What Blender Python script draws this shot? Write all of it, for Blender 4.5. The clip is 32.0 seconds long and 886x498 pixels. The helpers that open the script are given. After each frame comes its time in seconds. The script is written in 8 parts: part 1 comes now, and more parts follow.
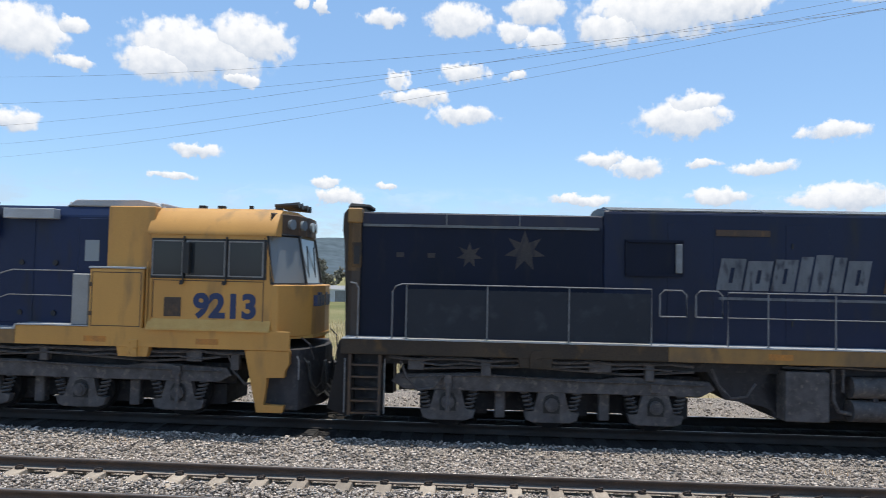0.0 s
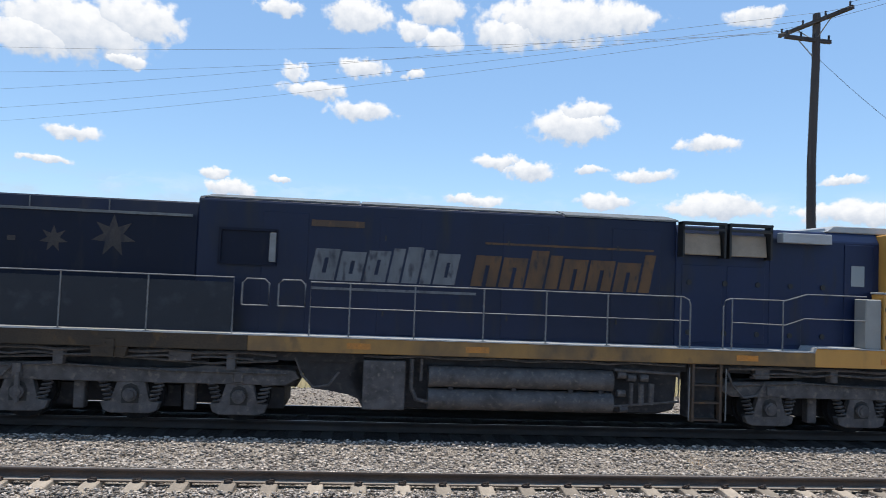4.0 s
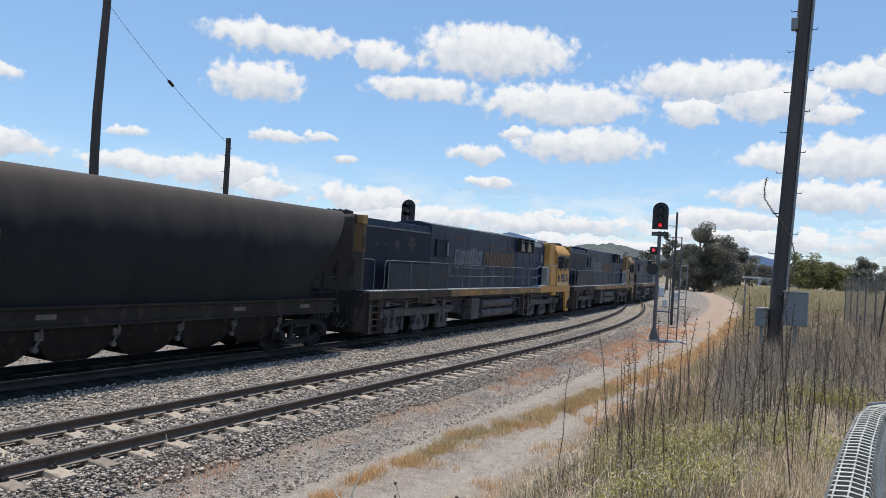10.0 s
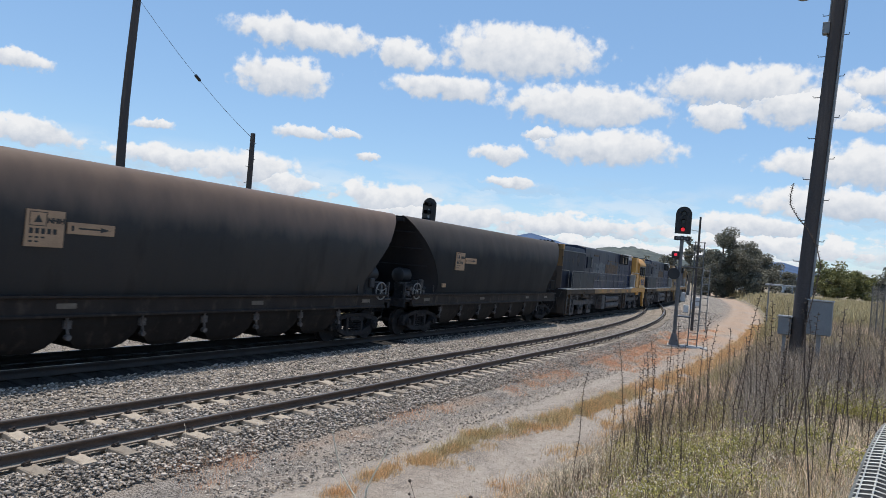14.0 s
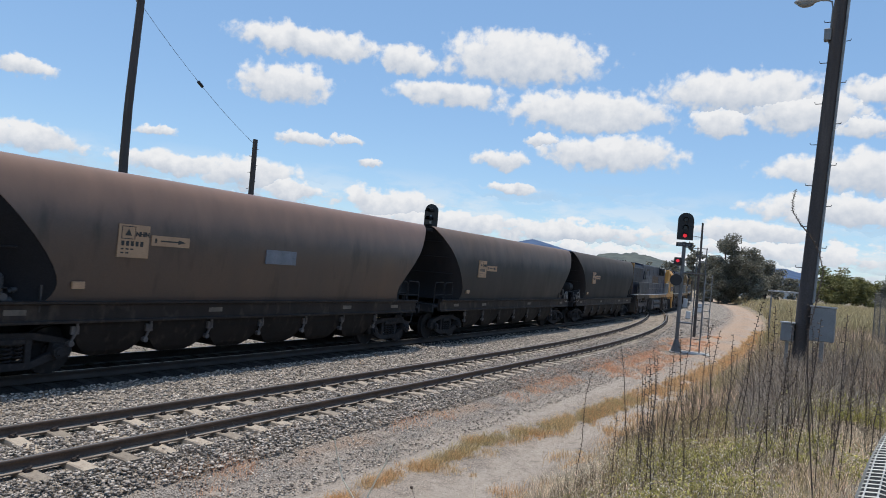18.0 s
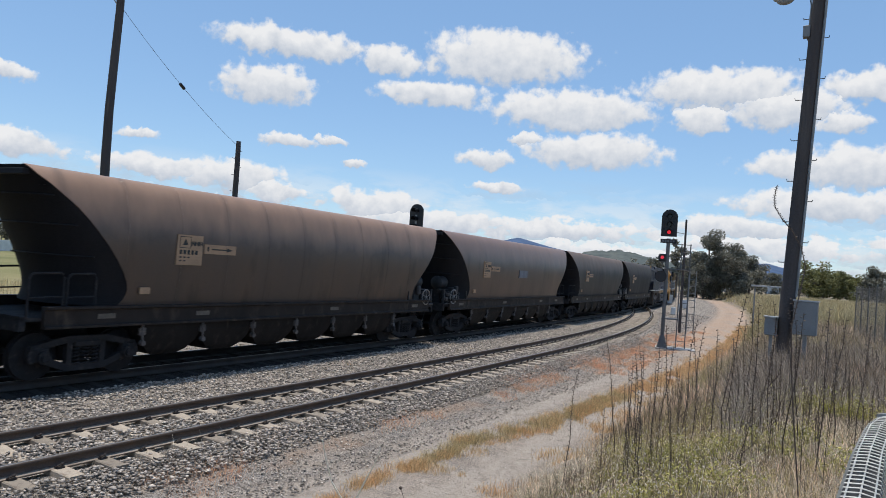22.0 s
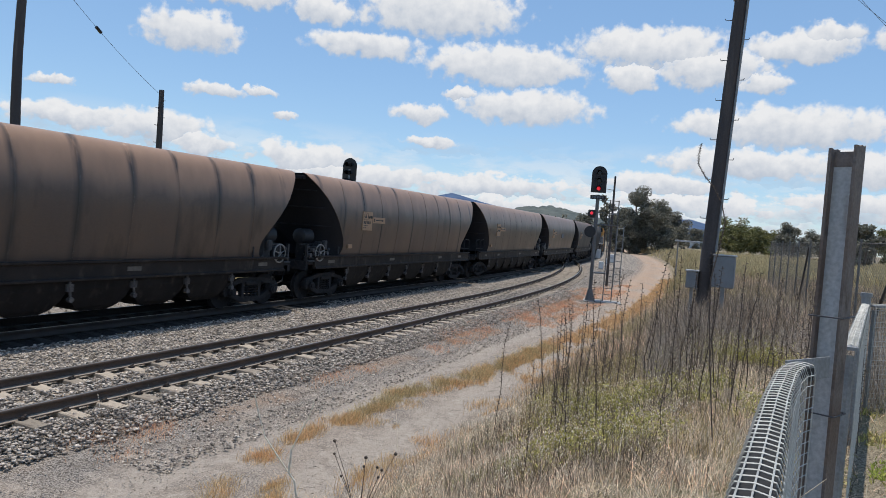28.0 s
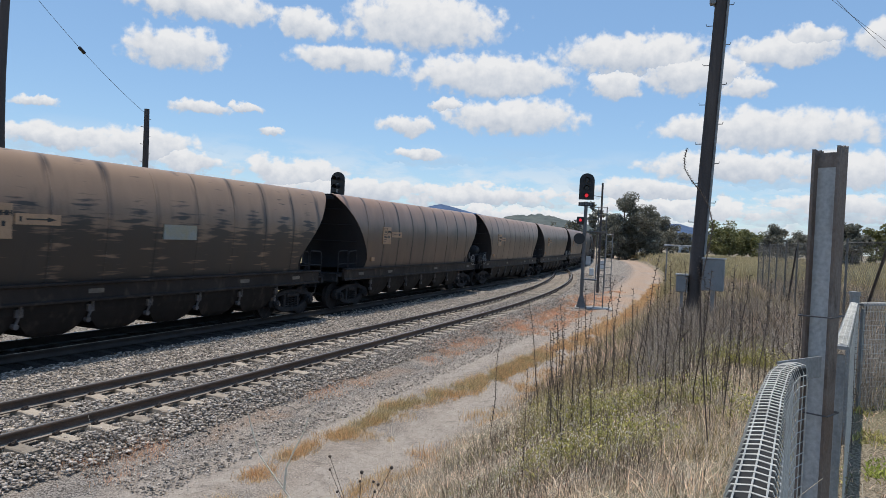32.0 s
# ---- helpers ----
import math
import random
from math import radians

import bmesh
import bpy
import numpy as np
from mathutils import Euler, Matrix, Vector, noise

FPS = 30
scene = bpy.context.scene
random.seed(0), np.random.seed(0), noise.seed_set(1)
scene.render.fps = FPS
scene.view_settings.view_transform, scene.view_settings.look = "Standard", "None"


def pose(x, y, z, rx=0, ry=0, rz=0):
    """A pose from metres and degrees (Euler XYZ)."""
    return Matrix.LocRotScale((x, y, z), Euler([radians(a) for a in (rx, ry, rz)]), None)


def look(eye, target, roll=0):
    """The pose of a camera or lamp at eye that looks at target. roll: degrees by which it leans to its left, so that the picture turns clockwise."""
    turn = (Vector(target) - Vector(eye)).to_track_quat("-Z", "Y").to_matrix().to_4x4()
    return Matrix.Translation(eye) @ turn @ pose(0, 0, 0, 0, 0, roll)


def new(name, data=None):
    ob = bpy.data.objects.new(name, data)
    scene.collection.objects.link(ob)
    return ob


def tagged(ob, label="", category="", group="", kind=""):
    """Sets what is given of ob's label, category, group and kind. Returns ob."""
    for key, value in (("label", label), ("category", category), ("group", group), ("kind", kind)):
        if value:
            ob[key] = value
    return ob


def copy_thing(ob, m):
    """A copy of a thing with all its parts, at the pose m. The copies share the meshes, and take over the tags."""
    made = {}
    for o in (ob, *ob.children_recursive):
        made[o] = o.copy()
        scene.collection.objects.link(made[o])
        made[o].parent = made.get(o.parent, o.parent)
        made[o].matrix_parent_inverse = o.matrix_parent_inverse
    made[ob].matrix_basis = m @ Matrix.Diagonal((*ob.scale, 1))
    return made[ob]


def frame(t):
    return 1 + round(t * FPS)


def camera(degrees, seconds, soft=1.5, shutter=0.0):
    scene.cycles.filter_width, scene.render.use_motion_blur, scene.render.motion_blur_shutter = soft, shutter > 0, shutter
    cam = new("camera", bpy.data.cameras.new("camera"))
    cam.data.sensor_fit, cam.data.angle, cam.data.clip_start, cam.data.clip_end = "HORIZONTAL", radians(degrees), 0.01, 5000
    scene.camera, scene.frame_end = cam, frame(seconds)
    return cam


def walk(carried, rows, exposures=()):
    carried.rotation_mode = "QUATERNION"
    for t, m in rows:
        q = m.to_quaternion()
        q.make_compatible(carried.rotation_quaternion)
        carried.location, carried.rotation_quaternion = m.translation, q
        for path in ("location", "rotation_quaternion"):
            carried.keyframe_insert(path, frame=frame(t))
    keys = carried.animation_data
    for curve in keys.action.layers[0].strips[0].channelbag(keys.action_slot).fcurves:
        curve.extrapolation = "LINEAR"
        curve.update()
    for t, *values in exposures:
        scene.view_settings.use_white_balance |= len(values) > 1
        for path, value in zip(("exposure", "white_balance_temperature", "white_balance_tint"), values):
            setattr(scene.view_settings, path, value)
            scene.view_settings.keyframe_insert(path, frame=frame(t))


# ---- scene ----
from mathutils import geometry

# ---------------------------------------------------------------- camera
cam = camera(64.83, 32.0, soft=0.8, shutter=0.25)
EYE = Vector((0.0, 0.0, 2.824))
# seconds, yaw, pitch, roll of a hand-held camera that stands on one spot
PATH = [
    (0.0, 3.91, 2.34, 1.25), (0.5, 3.08, 1.84, 0.8), (1.0, 0.79, 2.45, 1.38), (1.5, 0.74, 2.72, 1.03),
    (2.0, 0.4, 2.98, 1.39), (2.5, 0.99, 1.39, 0.94), (3.0, 0.73, 1.39, -0.2), (3.5, -1.43, 1.93, 0.92),
    (5.5, -24.31, 2.51, 1.54), (6.0, -33.98, 1.42, 1.17), (6.5, -38.0, 4.32, 2.37), (7.0, -44.34, 3.27, 0.15),
    (7.5, -49.2, 4.47, 1.58), (8.0, -52.04, 1.94, 2.6), (8.5, -53.54, -1.62, 2.54), (9.0, -56.16, 0.21, 2.95),
    (9.5, -57.98, -0.96, 3.18), (10.0, -59.46, 0.88, 3.53), (10.5, -58.83, 1.56, 3.83), (11.0, -58.09, 0.89, 3.21),
    (11.5, -58.27, 0.14, 3.6), (12.0, -57.46, 1.09, 3.82), (12.5, -58.97, 0.1, 4.48), (13.0, -58.55, 0.58, 4.52),
    (13.5, -58.22, 0.8, 4.61), (14.0, -57.82, 0.68, 4.94), (14.5, -57.2, 0.4, 4.52), (16.5, -56.22, -0.29, 4.64),
    (17.0, -55.79, -0.66, 4.96), (17.5, -56.01, -0.54, 5.15), (18.0, -57.62, 1.16, 4.97), (18.5, -58.68, 1.32, 4.5),
    (19.0, -59.34, 0.83, 4.19), (19.5, -59.1, -0.32, 2.83), (20.0, -58.54, 0.92, 2.56), (20.5, -60.06, 1.24, 2.71),
    (21.0, -60.64, 1.09, 2.39), (21.5, -59.87, 1.52, 2.53), (22.0, -58.78, 1.23, 4.16), (22.5, -57.83, 1.37, 4.12),
    (23.0, -58.83, 1.33, 3.33), (23.5, -59.92, 0.55, 2.8), (24.0, -59.06, 1.75, 3.78), (24.5, -58.27, 2.88, 3.14),
    (25.0, -61.29, 3.27, 4.79), (25.5, -60.4, 1.43, 4.23), (26.0, -64.69, -0.14, 3.61), (26.5, -63.78, -3.0, 4.73),
    (28.5, -65.51, -1.33, 4.06), (29.0, -67.47, -1.39, 3.79), (29.5, -65.82, -1.05, 2.89), (30.0, -65.54, -0.51, 3.48),
    (30.5, -66.29, -1.56, 2.69), (31.0, -65.83, -1.77, 2.45), (31.5, -65.4, -1.45, 2.95), (32.0, -65.22, -1.09, 2.68),
]


def aim(yaw, pitch):
    y, p = radians(yaw), radians(pitch)
    return Vector((-math.sin(y) * math.cos(p), math.cos(y) * math.cos(p), math.sin(p)))


def polar(az, el, d):
    """The point d metres (in plan) from the eye's place, at azimuth az (left positive) and elevation el."""
    a = radians(az)
    return Vector((-math.sin(a) * d, math.cos(a) * d, EYE.z + d * math.tan(radians(el))))


walk(cam, [(t, look(EYE, EYE + aim(y, p), r)) for t, y, p, r in PATH],
     exposures=[(0.0, 0.09), (3.5, 0.09), (6.0, 0.09), (7.0, 0.01), (9.0, -0.04), (12.0, -0.08), (20.0, -0.14), (32.0, -0.18)])

# ---------------------------------------------------------------- light
SUN_EL, SUN_AZ = 85.3, -20.0
sun_way = aim(SUN_AZ, SUN_EL)
sun = new("sun", bpy.data.lights.new("sun", "SUN"))
sun.data.energy, sun.data.angle, sun.data.color = 4.2, radians(0.55), (1.0, 0.94, 0.84)
sun.matrix_world = look(sun_way * 100, (0, 0, 0))

world = bpy.data.worlds.new("sky")
scene.world = world
world.use_nodes = True
WN, WL = world.node_tree.nodes, world.node_tree.links
WN.clear()


def wmath(op, a, b=None, c=None, clamp=False):
    n = WN.new("ShaderNodeMath")
    n.operation, n.use_clamp = op, clamp
    for i, v in enumerate((a, b, c)):
        if v is None:
            continue
        if isinstance(v, (int, float)):
            n.inputs[i].default_value = v
        else:
            WL.new(v, n.inputs[i])
    return n.outputs[0]


# azimuth, elevation, half width, half height of the cumulus clouds, in degrees
CLOUDS_NORTH = [
    (35.6, 16.3, 3.0, 1.9), (32.5, 17.3, 1.2, 0.6), (32.2, 14.9, 1.2, 0.5), (23.8, 16.9, 5.5, 2.2), (26.4, 15.7, 3.1, 1.5),
    (20.0, 18.1, 3.6, 1.9), (20.4, 15.1, 1.6, 0.6), (36.0, 10.4, 1.8, 0.9), (23.5, 9.4, 2.0, 0.5), (25.3, 7.4, 1.7, 0.35),
    (16.1, 21.2, 0.9, 0.4), (14.3, 21.0, 0.6, 0.6), (9.2, 20.6, 1.8, 0.7), (2.9, 20.4, 2.8, 1.4), (-3.4, 21.4, 2.3, 1.3),
    (-3.9, 19.1, 1.9, 1.0), (-1.6, 19.7, 1.4, 0.8), (-13.7, 20.6, 7.2, 2.0), (-9.4, 19.7, 3.0, 1.4), (-18.7, 20.6, 2.8, 1.3),
]
CLOUDS_MIDDLE = [
    (7.9, 15.8, 1.0, 0.7), (2.5, 16.5, 2.1, 0.8), (-1.9, 16.3, 1.0, 0.4), (6.2, 14.6, 2.8, 0.7), (2.5, 13.2, 2.7, 0.8),
    (-14.9, 12.6, 3.8, 1.3), (-15.9, 13.7, 2.2, 0.9), (-25.5, 11.0, 2.4, 0.7), (-9.1, 9.6, 2.0, 0.7), (-11.7, 8.9, 2.2, 0.8),
    (-16.3, 9.3, 1.5, 0.4), (-20.7, 8.7, 2.3, 0.6), (13.7, 7.5, 1.3, 0.5), (12.5, 6.3, 2.3, 0.7), (8.6, 7.3, 1.0, 0.3),
    (-7.3, 6.6, 2.7, 0.5), (-17.4, 6.6, 2.3, 0.7), (-25.9, 6.3, 3.8, 1.0), (-28.3, 20.1, 2.1, 0.7), (-34.6, 8.1, 1.5, 0.4),
]
CLOUDS_EAST = [
    (-43.7, 13.1, 3.9, 1.5), (-45.4, 16.4, 6.3, 1.2), (-53.5, 15.9, 2.7, 1.2), (-57.0, 13.7, 4.8, 1.1), (-62.8, 16.8, 6.7, 2.2),
    (-68.5, 13.0, 7.1, 1.7), (-70.3, 9.9, 5.8, 1.5), (-65.0, 10.6, 1.6, 0.5), (-61.8, 8.8, 2.4, 0.8), (-62.7, 6.5, 2.5, 0.5),
    (-51.0, 7.6, 1.0, 0.4), (-45.7, 9.0, 2.4, 0.6), (-49.0, 9.3, 1.2, 0.4), (-79.7, 14.6, 6.3, 1.7), (-84.4, 13.2, 4.4, 1.5),
    (-88.0, 12.1, 1.9, 0.9), (-78.5, 12.5, 2.2, 1.1), (-90.6, 14.5, 4.2, 1.2), (-92.4, 15.3, 2.1, 1.0), (-97.5, 14.8, 2.6, 1.5),
]
CLOUDS_LOW = [
    (-90.1, 8.9, 8.0, 1.6), (-85.4, 9.0, 3.5, 1.2), (-87.6, 6.2, 6.9, 1.2), (-95.0, 6.0, 4.8, 1.4), (-36.0, 5.8, 4.8, 0.9),
    (-41.6, 5.7, 4.2, 1.4), (-44.8, 4.8, 2.6, 0.9), (-52.9, 4.5, 5.0, 1.4), (-57.5, 3.4, 8.3, 1.1), (-68.1, 3.5, 7.9, 1.0),
    (-81.5, 4.4, 5.3, 1.0), (-83.7, 2.9, 8.8, 0.9), (-94.4, 3.4, 4.9, 1.2), (-34.0, 3.0, 9.0, 1.0), (-72.0, 1.8, 14.0, 0.8),
    (60.0, 14.0, 9.0, 3.0), (85.0, 22.0, 12.0, 4.0), (130.0, 18.0, 14.0, 4.0), (-130.0, 20.0, 13.0, 4.0), (-165.0, 30.0, 16.0, 6.0),
]

# direction -> azimuth and elevation in degrees
tc = WN.new("ShaderNodeTexCoord")
sep = WN.new("ShaderNodeSeparateXYZ")
WL.new(tc.outputs["Generated"], sep.inputs[0])
az = wmath("MULTIPLY", wmath("ARCTAN2", wmath("MULTIPLY", sep.outputs[0], -1.0), sep.outputs[1]), 57.2958)
el = wmath("MULTIPLY", wmath("ARCSINE", sep.outputs[2]), 57.2958)
comb = WN.new("ShaderNodeCombineXYZ")
WL.new(az, comb.inputs[0]), WL.new(el, comb.inputs[1])


def wnoise(scale, detail, rough):
    n = WN.new("ShaderNodeTexNoise")
    n.inputs["Scale"].default_value, n.inputs["Detail"].default_value, n.inputs["Roughness"].default_value = scale, detail, rough
    WL.new(comb.outputs[0], n.inputs["Vector"])
    return n


def wvec(op, a, b, c=None):
    n = WN.new("ShaderNodeVectorMath")
    n.operation = op
    for i, v in enumerate((a, b, c)):
        if v is None:
            continue
        if isinstance(v, tuple):
            n.inputs[i].default_value = v
        else:
            WL.new(v, n.inputs[i])
    return n


billow = wnoise(0.55, 5.0, 0.62)
shift = wvec("MULTIPLY_ADD", billow.outputs["Color"], (2.6, 1.9, 0.0), (-1.3, -0.95, 0.0))
warped = wvec("ADD", comb.outputs[0], shift.outputs[0]).outputs[0]
best, height = 9.0, 0.0
for a, e, w, h in CLOUDS_NORTH + CLOUDS_MIDDLE + CLOUDS_EAST + CLOUDS_LOW:
    local = wvec("MULTIPLY_ADD", warped, (1 / w, 1 / h, 0.0), (-a / w, -e / h, 0.0)).outputs[0]
    d = WN.new("ShaderNodeVectorMath")
    d.operation = "LENGTH"
    WL.new(local, d.inputs[0])
    s = WN.new("ShaderNodeSeparateXYZ")
    WL.new(local, s.inputs[0])
    if isinstance(best, float):
        best, height = d.outputs["Value"], s.outputs[1]
        continue
    nearer = wmath("LESS_THAN", d.outputs["Value"], best)
    m = WN.new("ShaderNodeMix")
    m.data_type = "FLOAT"
    WL.new(nearer, m.inputs[0]), WL.new(height, m.inputs[2]), WL.new(s.outputs[1], m.inputs[3])
    best, height = wmath("MINIMUM", best, d.outputs["Value"]), m.outputs[0]
    # one cloud after the other: each waits for the one before it
    warped = wvec("MULTIPLY_ADD", best, (1e-7, 1e-7, 0.0), warped).outputs[0]

fine = wnoise(1.05, 6.0, 0.49)
edge = wmath("ADD", wmath("SUBTRACT", 1.1, best), wmath("MULTIPLY", wmath("SUBTRACT", fine.outputs[0], 0.5), 1.15))
# towards the horizon the clouds break into small puffs
low = WN.new("ShaderNodeMapRange")
low.inputs["From Min"].default_value, low.inputs["From Max"].default_value = 7.5, 2.5
WL.new(el, low.inputs["Value"])
puffs = wnoise(0.62, 5.0, 0.55)
WL.new(wvec("MULTIPLY", comb.outputs[0], (0.8, 1.9, 0.0)).outputs[0], puffs.inputs["Vector"])
edge = wmath("ADD", edge, wmath("MULTIPLY", wmath("MULTIPLY", wmath("SUBTRACT", puffs.outputs[0], 0.52), 2.6), low.outputs[0]))
cover = WN.new("ShaderNodeMapRange")
cover.interpolation_type = "SMOOTHSTEP"
cover.inputs["From Min"].default_value, cover.inputs["From Max"].default_value = -0.04, 0.40
WL.new(edge, cover.inputs["Value"])
# thin haze of broken cloud towards the horizon
veil = wnoise(0.30, 7.0, 0.58)
WL.new(wvec("MULTIPLY", comb.outputs[0], (0.75, 2.1, 0.0)).outputs[0], veil.inputs["Vector"])
veiled = wmath("MULTIPLY", wmath("MULTIPLY", wmath("SUBTRACT", veil.outputs[0], 0.43), 6.5, clamp=True), low.outputs[0], clamp=True)
mask = wmath("MAXIMUM", cover.outputs[0], wmath("MULTIPLY", veiled, 0.8))
# bright tops, grey flat bases
shade = WN.new("ShaderNodeMapRange")
shade.inputs["From Min"].default_value, shade.inputs["From Max"].default_value = -1.0, 0.5
WL.new(wmath("ADD", height, wmath("MULTIPLY", wmath("SUBTRACT", fine.outputs[0], 0.5), 1.6)), shade.inputs["Value"])
tone = WN.new("ShaderNodeMix")
tone.data_type = "RGBA"
WL.new(shade.outputs[0], tone.inputs[0])
tone.inputs[6].default_value, tone.inputs[7].default_value = (0.53, 0.60, 0.71, 1), (0.93, 0.94, 0.96, 1)
sky = WN.new("ShaderNodeTexSky")
sky.sky_type, sky.sun_disc = "NISHITA", False
sky.sun_elevation, sky.sun_rotation = radians(SUN_EL), radians(-SUN_AZ)
sky.air_density, sky.dust_density, sky.ozone_density, sky.altitude = 1.0, 0.1, 1.6, 100
blue = WN.new("ShaderNodeVectorMath")
blue.operation = "MULTIPLY"
WL.new(sky.outputs[0], blue.inputs[0])
blue.inputs[1].default_value = (0.145, 0.156, 0.166)
both = WN.new("ShaderNodeMix")
both.data_type = "RGBA"
haze = WN.new("ShaderNodeMix")
haze.data_type = "RGBA"
haze.inputs[0].default_value = 0.42
haze.inputs[7].default_value = (0.285, 0.515, 0.845, 1)
WL.new(blue.outputs[0], haze.inputs[6])
WL.new(mask, both.inputs[0]), WL.new(haze.outputs[2], both.inputs[6]), WL.new(tone.outputs[2], both.inputs[7])
back = WN.new("ShaderNodeBackground")
WL.new(both.outputs[2], back.inputs[0])
back.inputs[1].default_value = 1.0
wout = WN.new("ShaderNodeOutputWorld")
WL.new(back.outputs[0], wout.inputs[0])


# ---------------------------------------------------------------- materials
def material(name, colour, rough=0.6, metal=0.0, second=None, scale=3.0, amount=0.5, grain=60.0, bump=0.15, spread=0.0,
             third=None, streak=0.0, spec=0.5, coords="Object", detail=5.0, thin=0.0, mottle=0.35):
    """A paint or surface: two colours mixed by a coarse noise, grain by a fine one, and bump. spread: light and dark from piece
    to piece; third: a second stain colour; streak: how far stains run downwards."""
    m = bpy.data.materials.new(name)
    m.use_nodes = True
    n, l = m.node_tree.nodes, m.node_tree.links
    b = n["Principled BSDF"]
    b.inputs["Roughness"].default_value, b.inputs["Metallic"].default_value = rough, metal
    b.inputs["Specular IOR Level"].default_value = spec
    t = n.new("ShaderNodeTexCoord")
    where = t.outputs[coords]
    if streak:
        k = n.new("ShaderNodeMapping")
        k.inputs["Scale"].default_value = (1, 1, 1 - streak)
        l.new(where, k.inputs["Vector"])
        where2 = k.outputs[0]
    else:
        where2 = where
    big = n.new("ShaderNodeTexNoise")
    big.inputs["Scale"].default_value, big.inputs["Detail"].default_value, big.inputs["Roughness"].default_value = scale, detail, 0.6
    l.new(where2, big.inputs["Vector"])
    small = n.new("ShaderNodeTexNoise")
    small.inputs["Scale"].default_value, small.inputs["Detail"].default_value = grain, 4.0
    l.new(where, small.inputs["Vector"])

    def mixed(kind, fac, a, c):
        x = n.new("ShaderNodeMix")
        x.data_type, x.blend_type = "RGBA", kind
        for sock, v in ((x.inputs[0], fac), (x.inputs[6], a), (x.inputs[7], c)):
            if isinstance(v, (int, float)):
                sock.default_value = v
            elif isinstance(v, tuple):
                sock.default_value = (*v, 1)
            else:
                l.new(v, sock)
        return x.outputs[2]

    def ramped(value, lo, hi):
        r = n.new("ShaderNodeMapRange")
        r.inputs["From Min"].default_value, r.inputs["From Max"].default_value = lo, hi
        l.new(value, r.inputs["Value"])
        return r.outputs[0]

    second = second or tuple(c * 0.7 for c in colour)
    mid = ramped(big.outputs[0], 0.5 - 0.3 * (1 - amount) - 0.02, 0.5 + 0.3 * (1.2 - amount))
    out = mixed("MIX", mid, colour, second)
    if third:
        spots = n.new("ShaderNodeTexNoise")
        spots.inputs["Scale"].default_value, spots.inputs["Detail"].default_value = scale * 2.7, 6.0
        l.new(where2, spots.inputs["Vector"])
        out = mixed("MIX", ramped(spots.outputs[0], 0.56, 0.72), out, third)
    out = mixed("OVERLAY", mottle, out, ramped_grey(n, l, small.outputs[0]))
    if spread:
        o = n.new("ShaderNodeObjectInfo")
        g = n.new("ShaderNodeNewGeometry")
        s = n.new("ShaderNodeMath")
        s.operation = "ADD"
        l.new(o.outputs["Random"], s.inputs[0]), l.new(g.outputs["Random Per Island"], s.inputs[1])
        f = n.new("ShaderNodeMath")
        f.operation = "FRACT"
        l.new(s.outputs[0], f.inputs[0])
        h = n.new("ShaderNodeHueSaturation")
        v = n.new("ShaderNodeMapRange")
        v.inputs["To Min"].default_value, v.inputs["To Max"].default_value = 1 - spread, 1 + spread
        l.new(f.outputs[0], v.inputs["Value"]), l.new(v.outputs[0], h.inputs["Value"])
        l.new(out, h.inputs["Color"])
        out = h.outputs[0]
    l.new(out, b.inputs["Base Color"])
    if thin:
        tr = n.new("ShaderNodeBsdfTranslucent")
        l.new(out, tr.inputs["Color"])
        mx = n.new("ShaderNodeMixShader")
        mx.inputs[0].default_value = thin
        l.new(b.outputs[0], mx.inputs[1]), l.new(tr.outputs[0], mx.inputs[2])
        l.new(mx.outputs[0], n["Material Output"].inputs["Surface"])
    rr = n.new("ShaderNodeMapRange")
    rr.inputs["To Min"].default_value, rr.inputs["To Max"].default_value = max(rough - 0.12, 0.03), min(rough + 0.15, 1)
    l.new(big.outputs[0], rr.inputs["Value"]), l.new(rr.outputs[0], b.inputs["Roughness"])
    if bump:
        p = n.new("ShaderNodeBump")
        p.inputs["Strength"].default_value, p.inputs["Distance"].default_value = bump, 0.02
        l.new(small.outputs[0], p.inputs["Height"]), l.new(p.outputs[0], b.inputs["Normal"])
    return m


def ramped_grey(n, l, value):
    r = n.new("ShaderNodeMapRange")
    r.inputs["From Min"].default_value, r.inputs["From Max"].default_value = 0.25, 0.75
    r.inputs["To Min"].default_value, r.inputs["To Max"].default_value = 0.2, 0.8
    l.new(value, r.inputs["Value"])
    return r.outputs[0]


def glowing(name, colour, strength):
    m = bpy.data.materials.new(name)
    m.use_nodes = True
    b = m.node_tree.nodes["Principled BSDF"]
    b.inputs["Base Color"].default_value = (*colour, 1)
    b.inputs["Emission Color"].default_value, b.inputs["Emission Strength"].default_value = (*colour, 1), strength
    return m


def glassy(name, colour, rough=0.05):
    m = bpy.data.materials.new(name)
    m.use_nodes = True
    b = m.node_tree.nodes["Principled BSDF"]
    b.inputs["Base Color"].default_value, b.inputs["Roughness"].default_value = (*colour, 1), rough
    b.inputs["Specular IOR Level"].default_value = 0.35
    return m


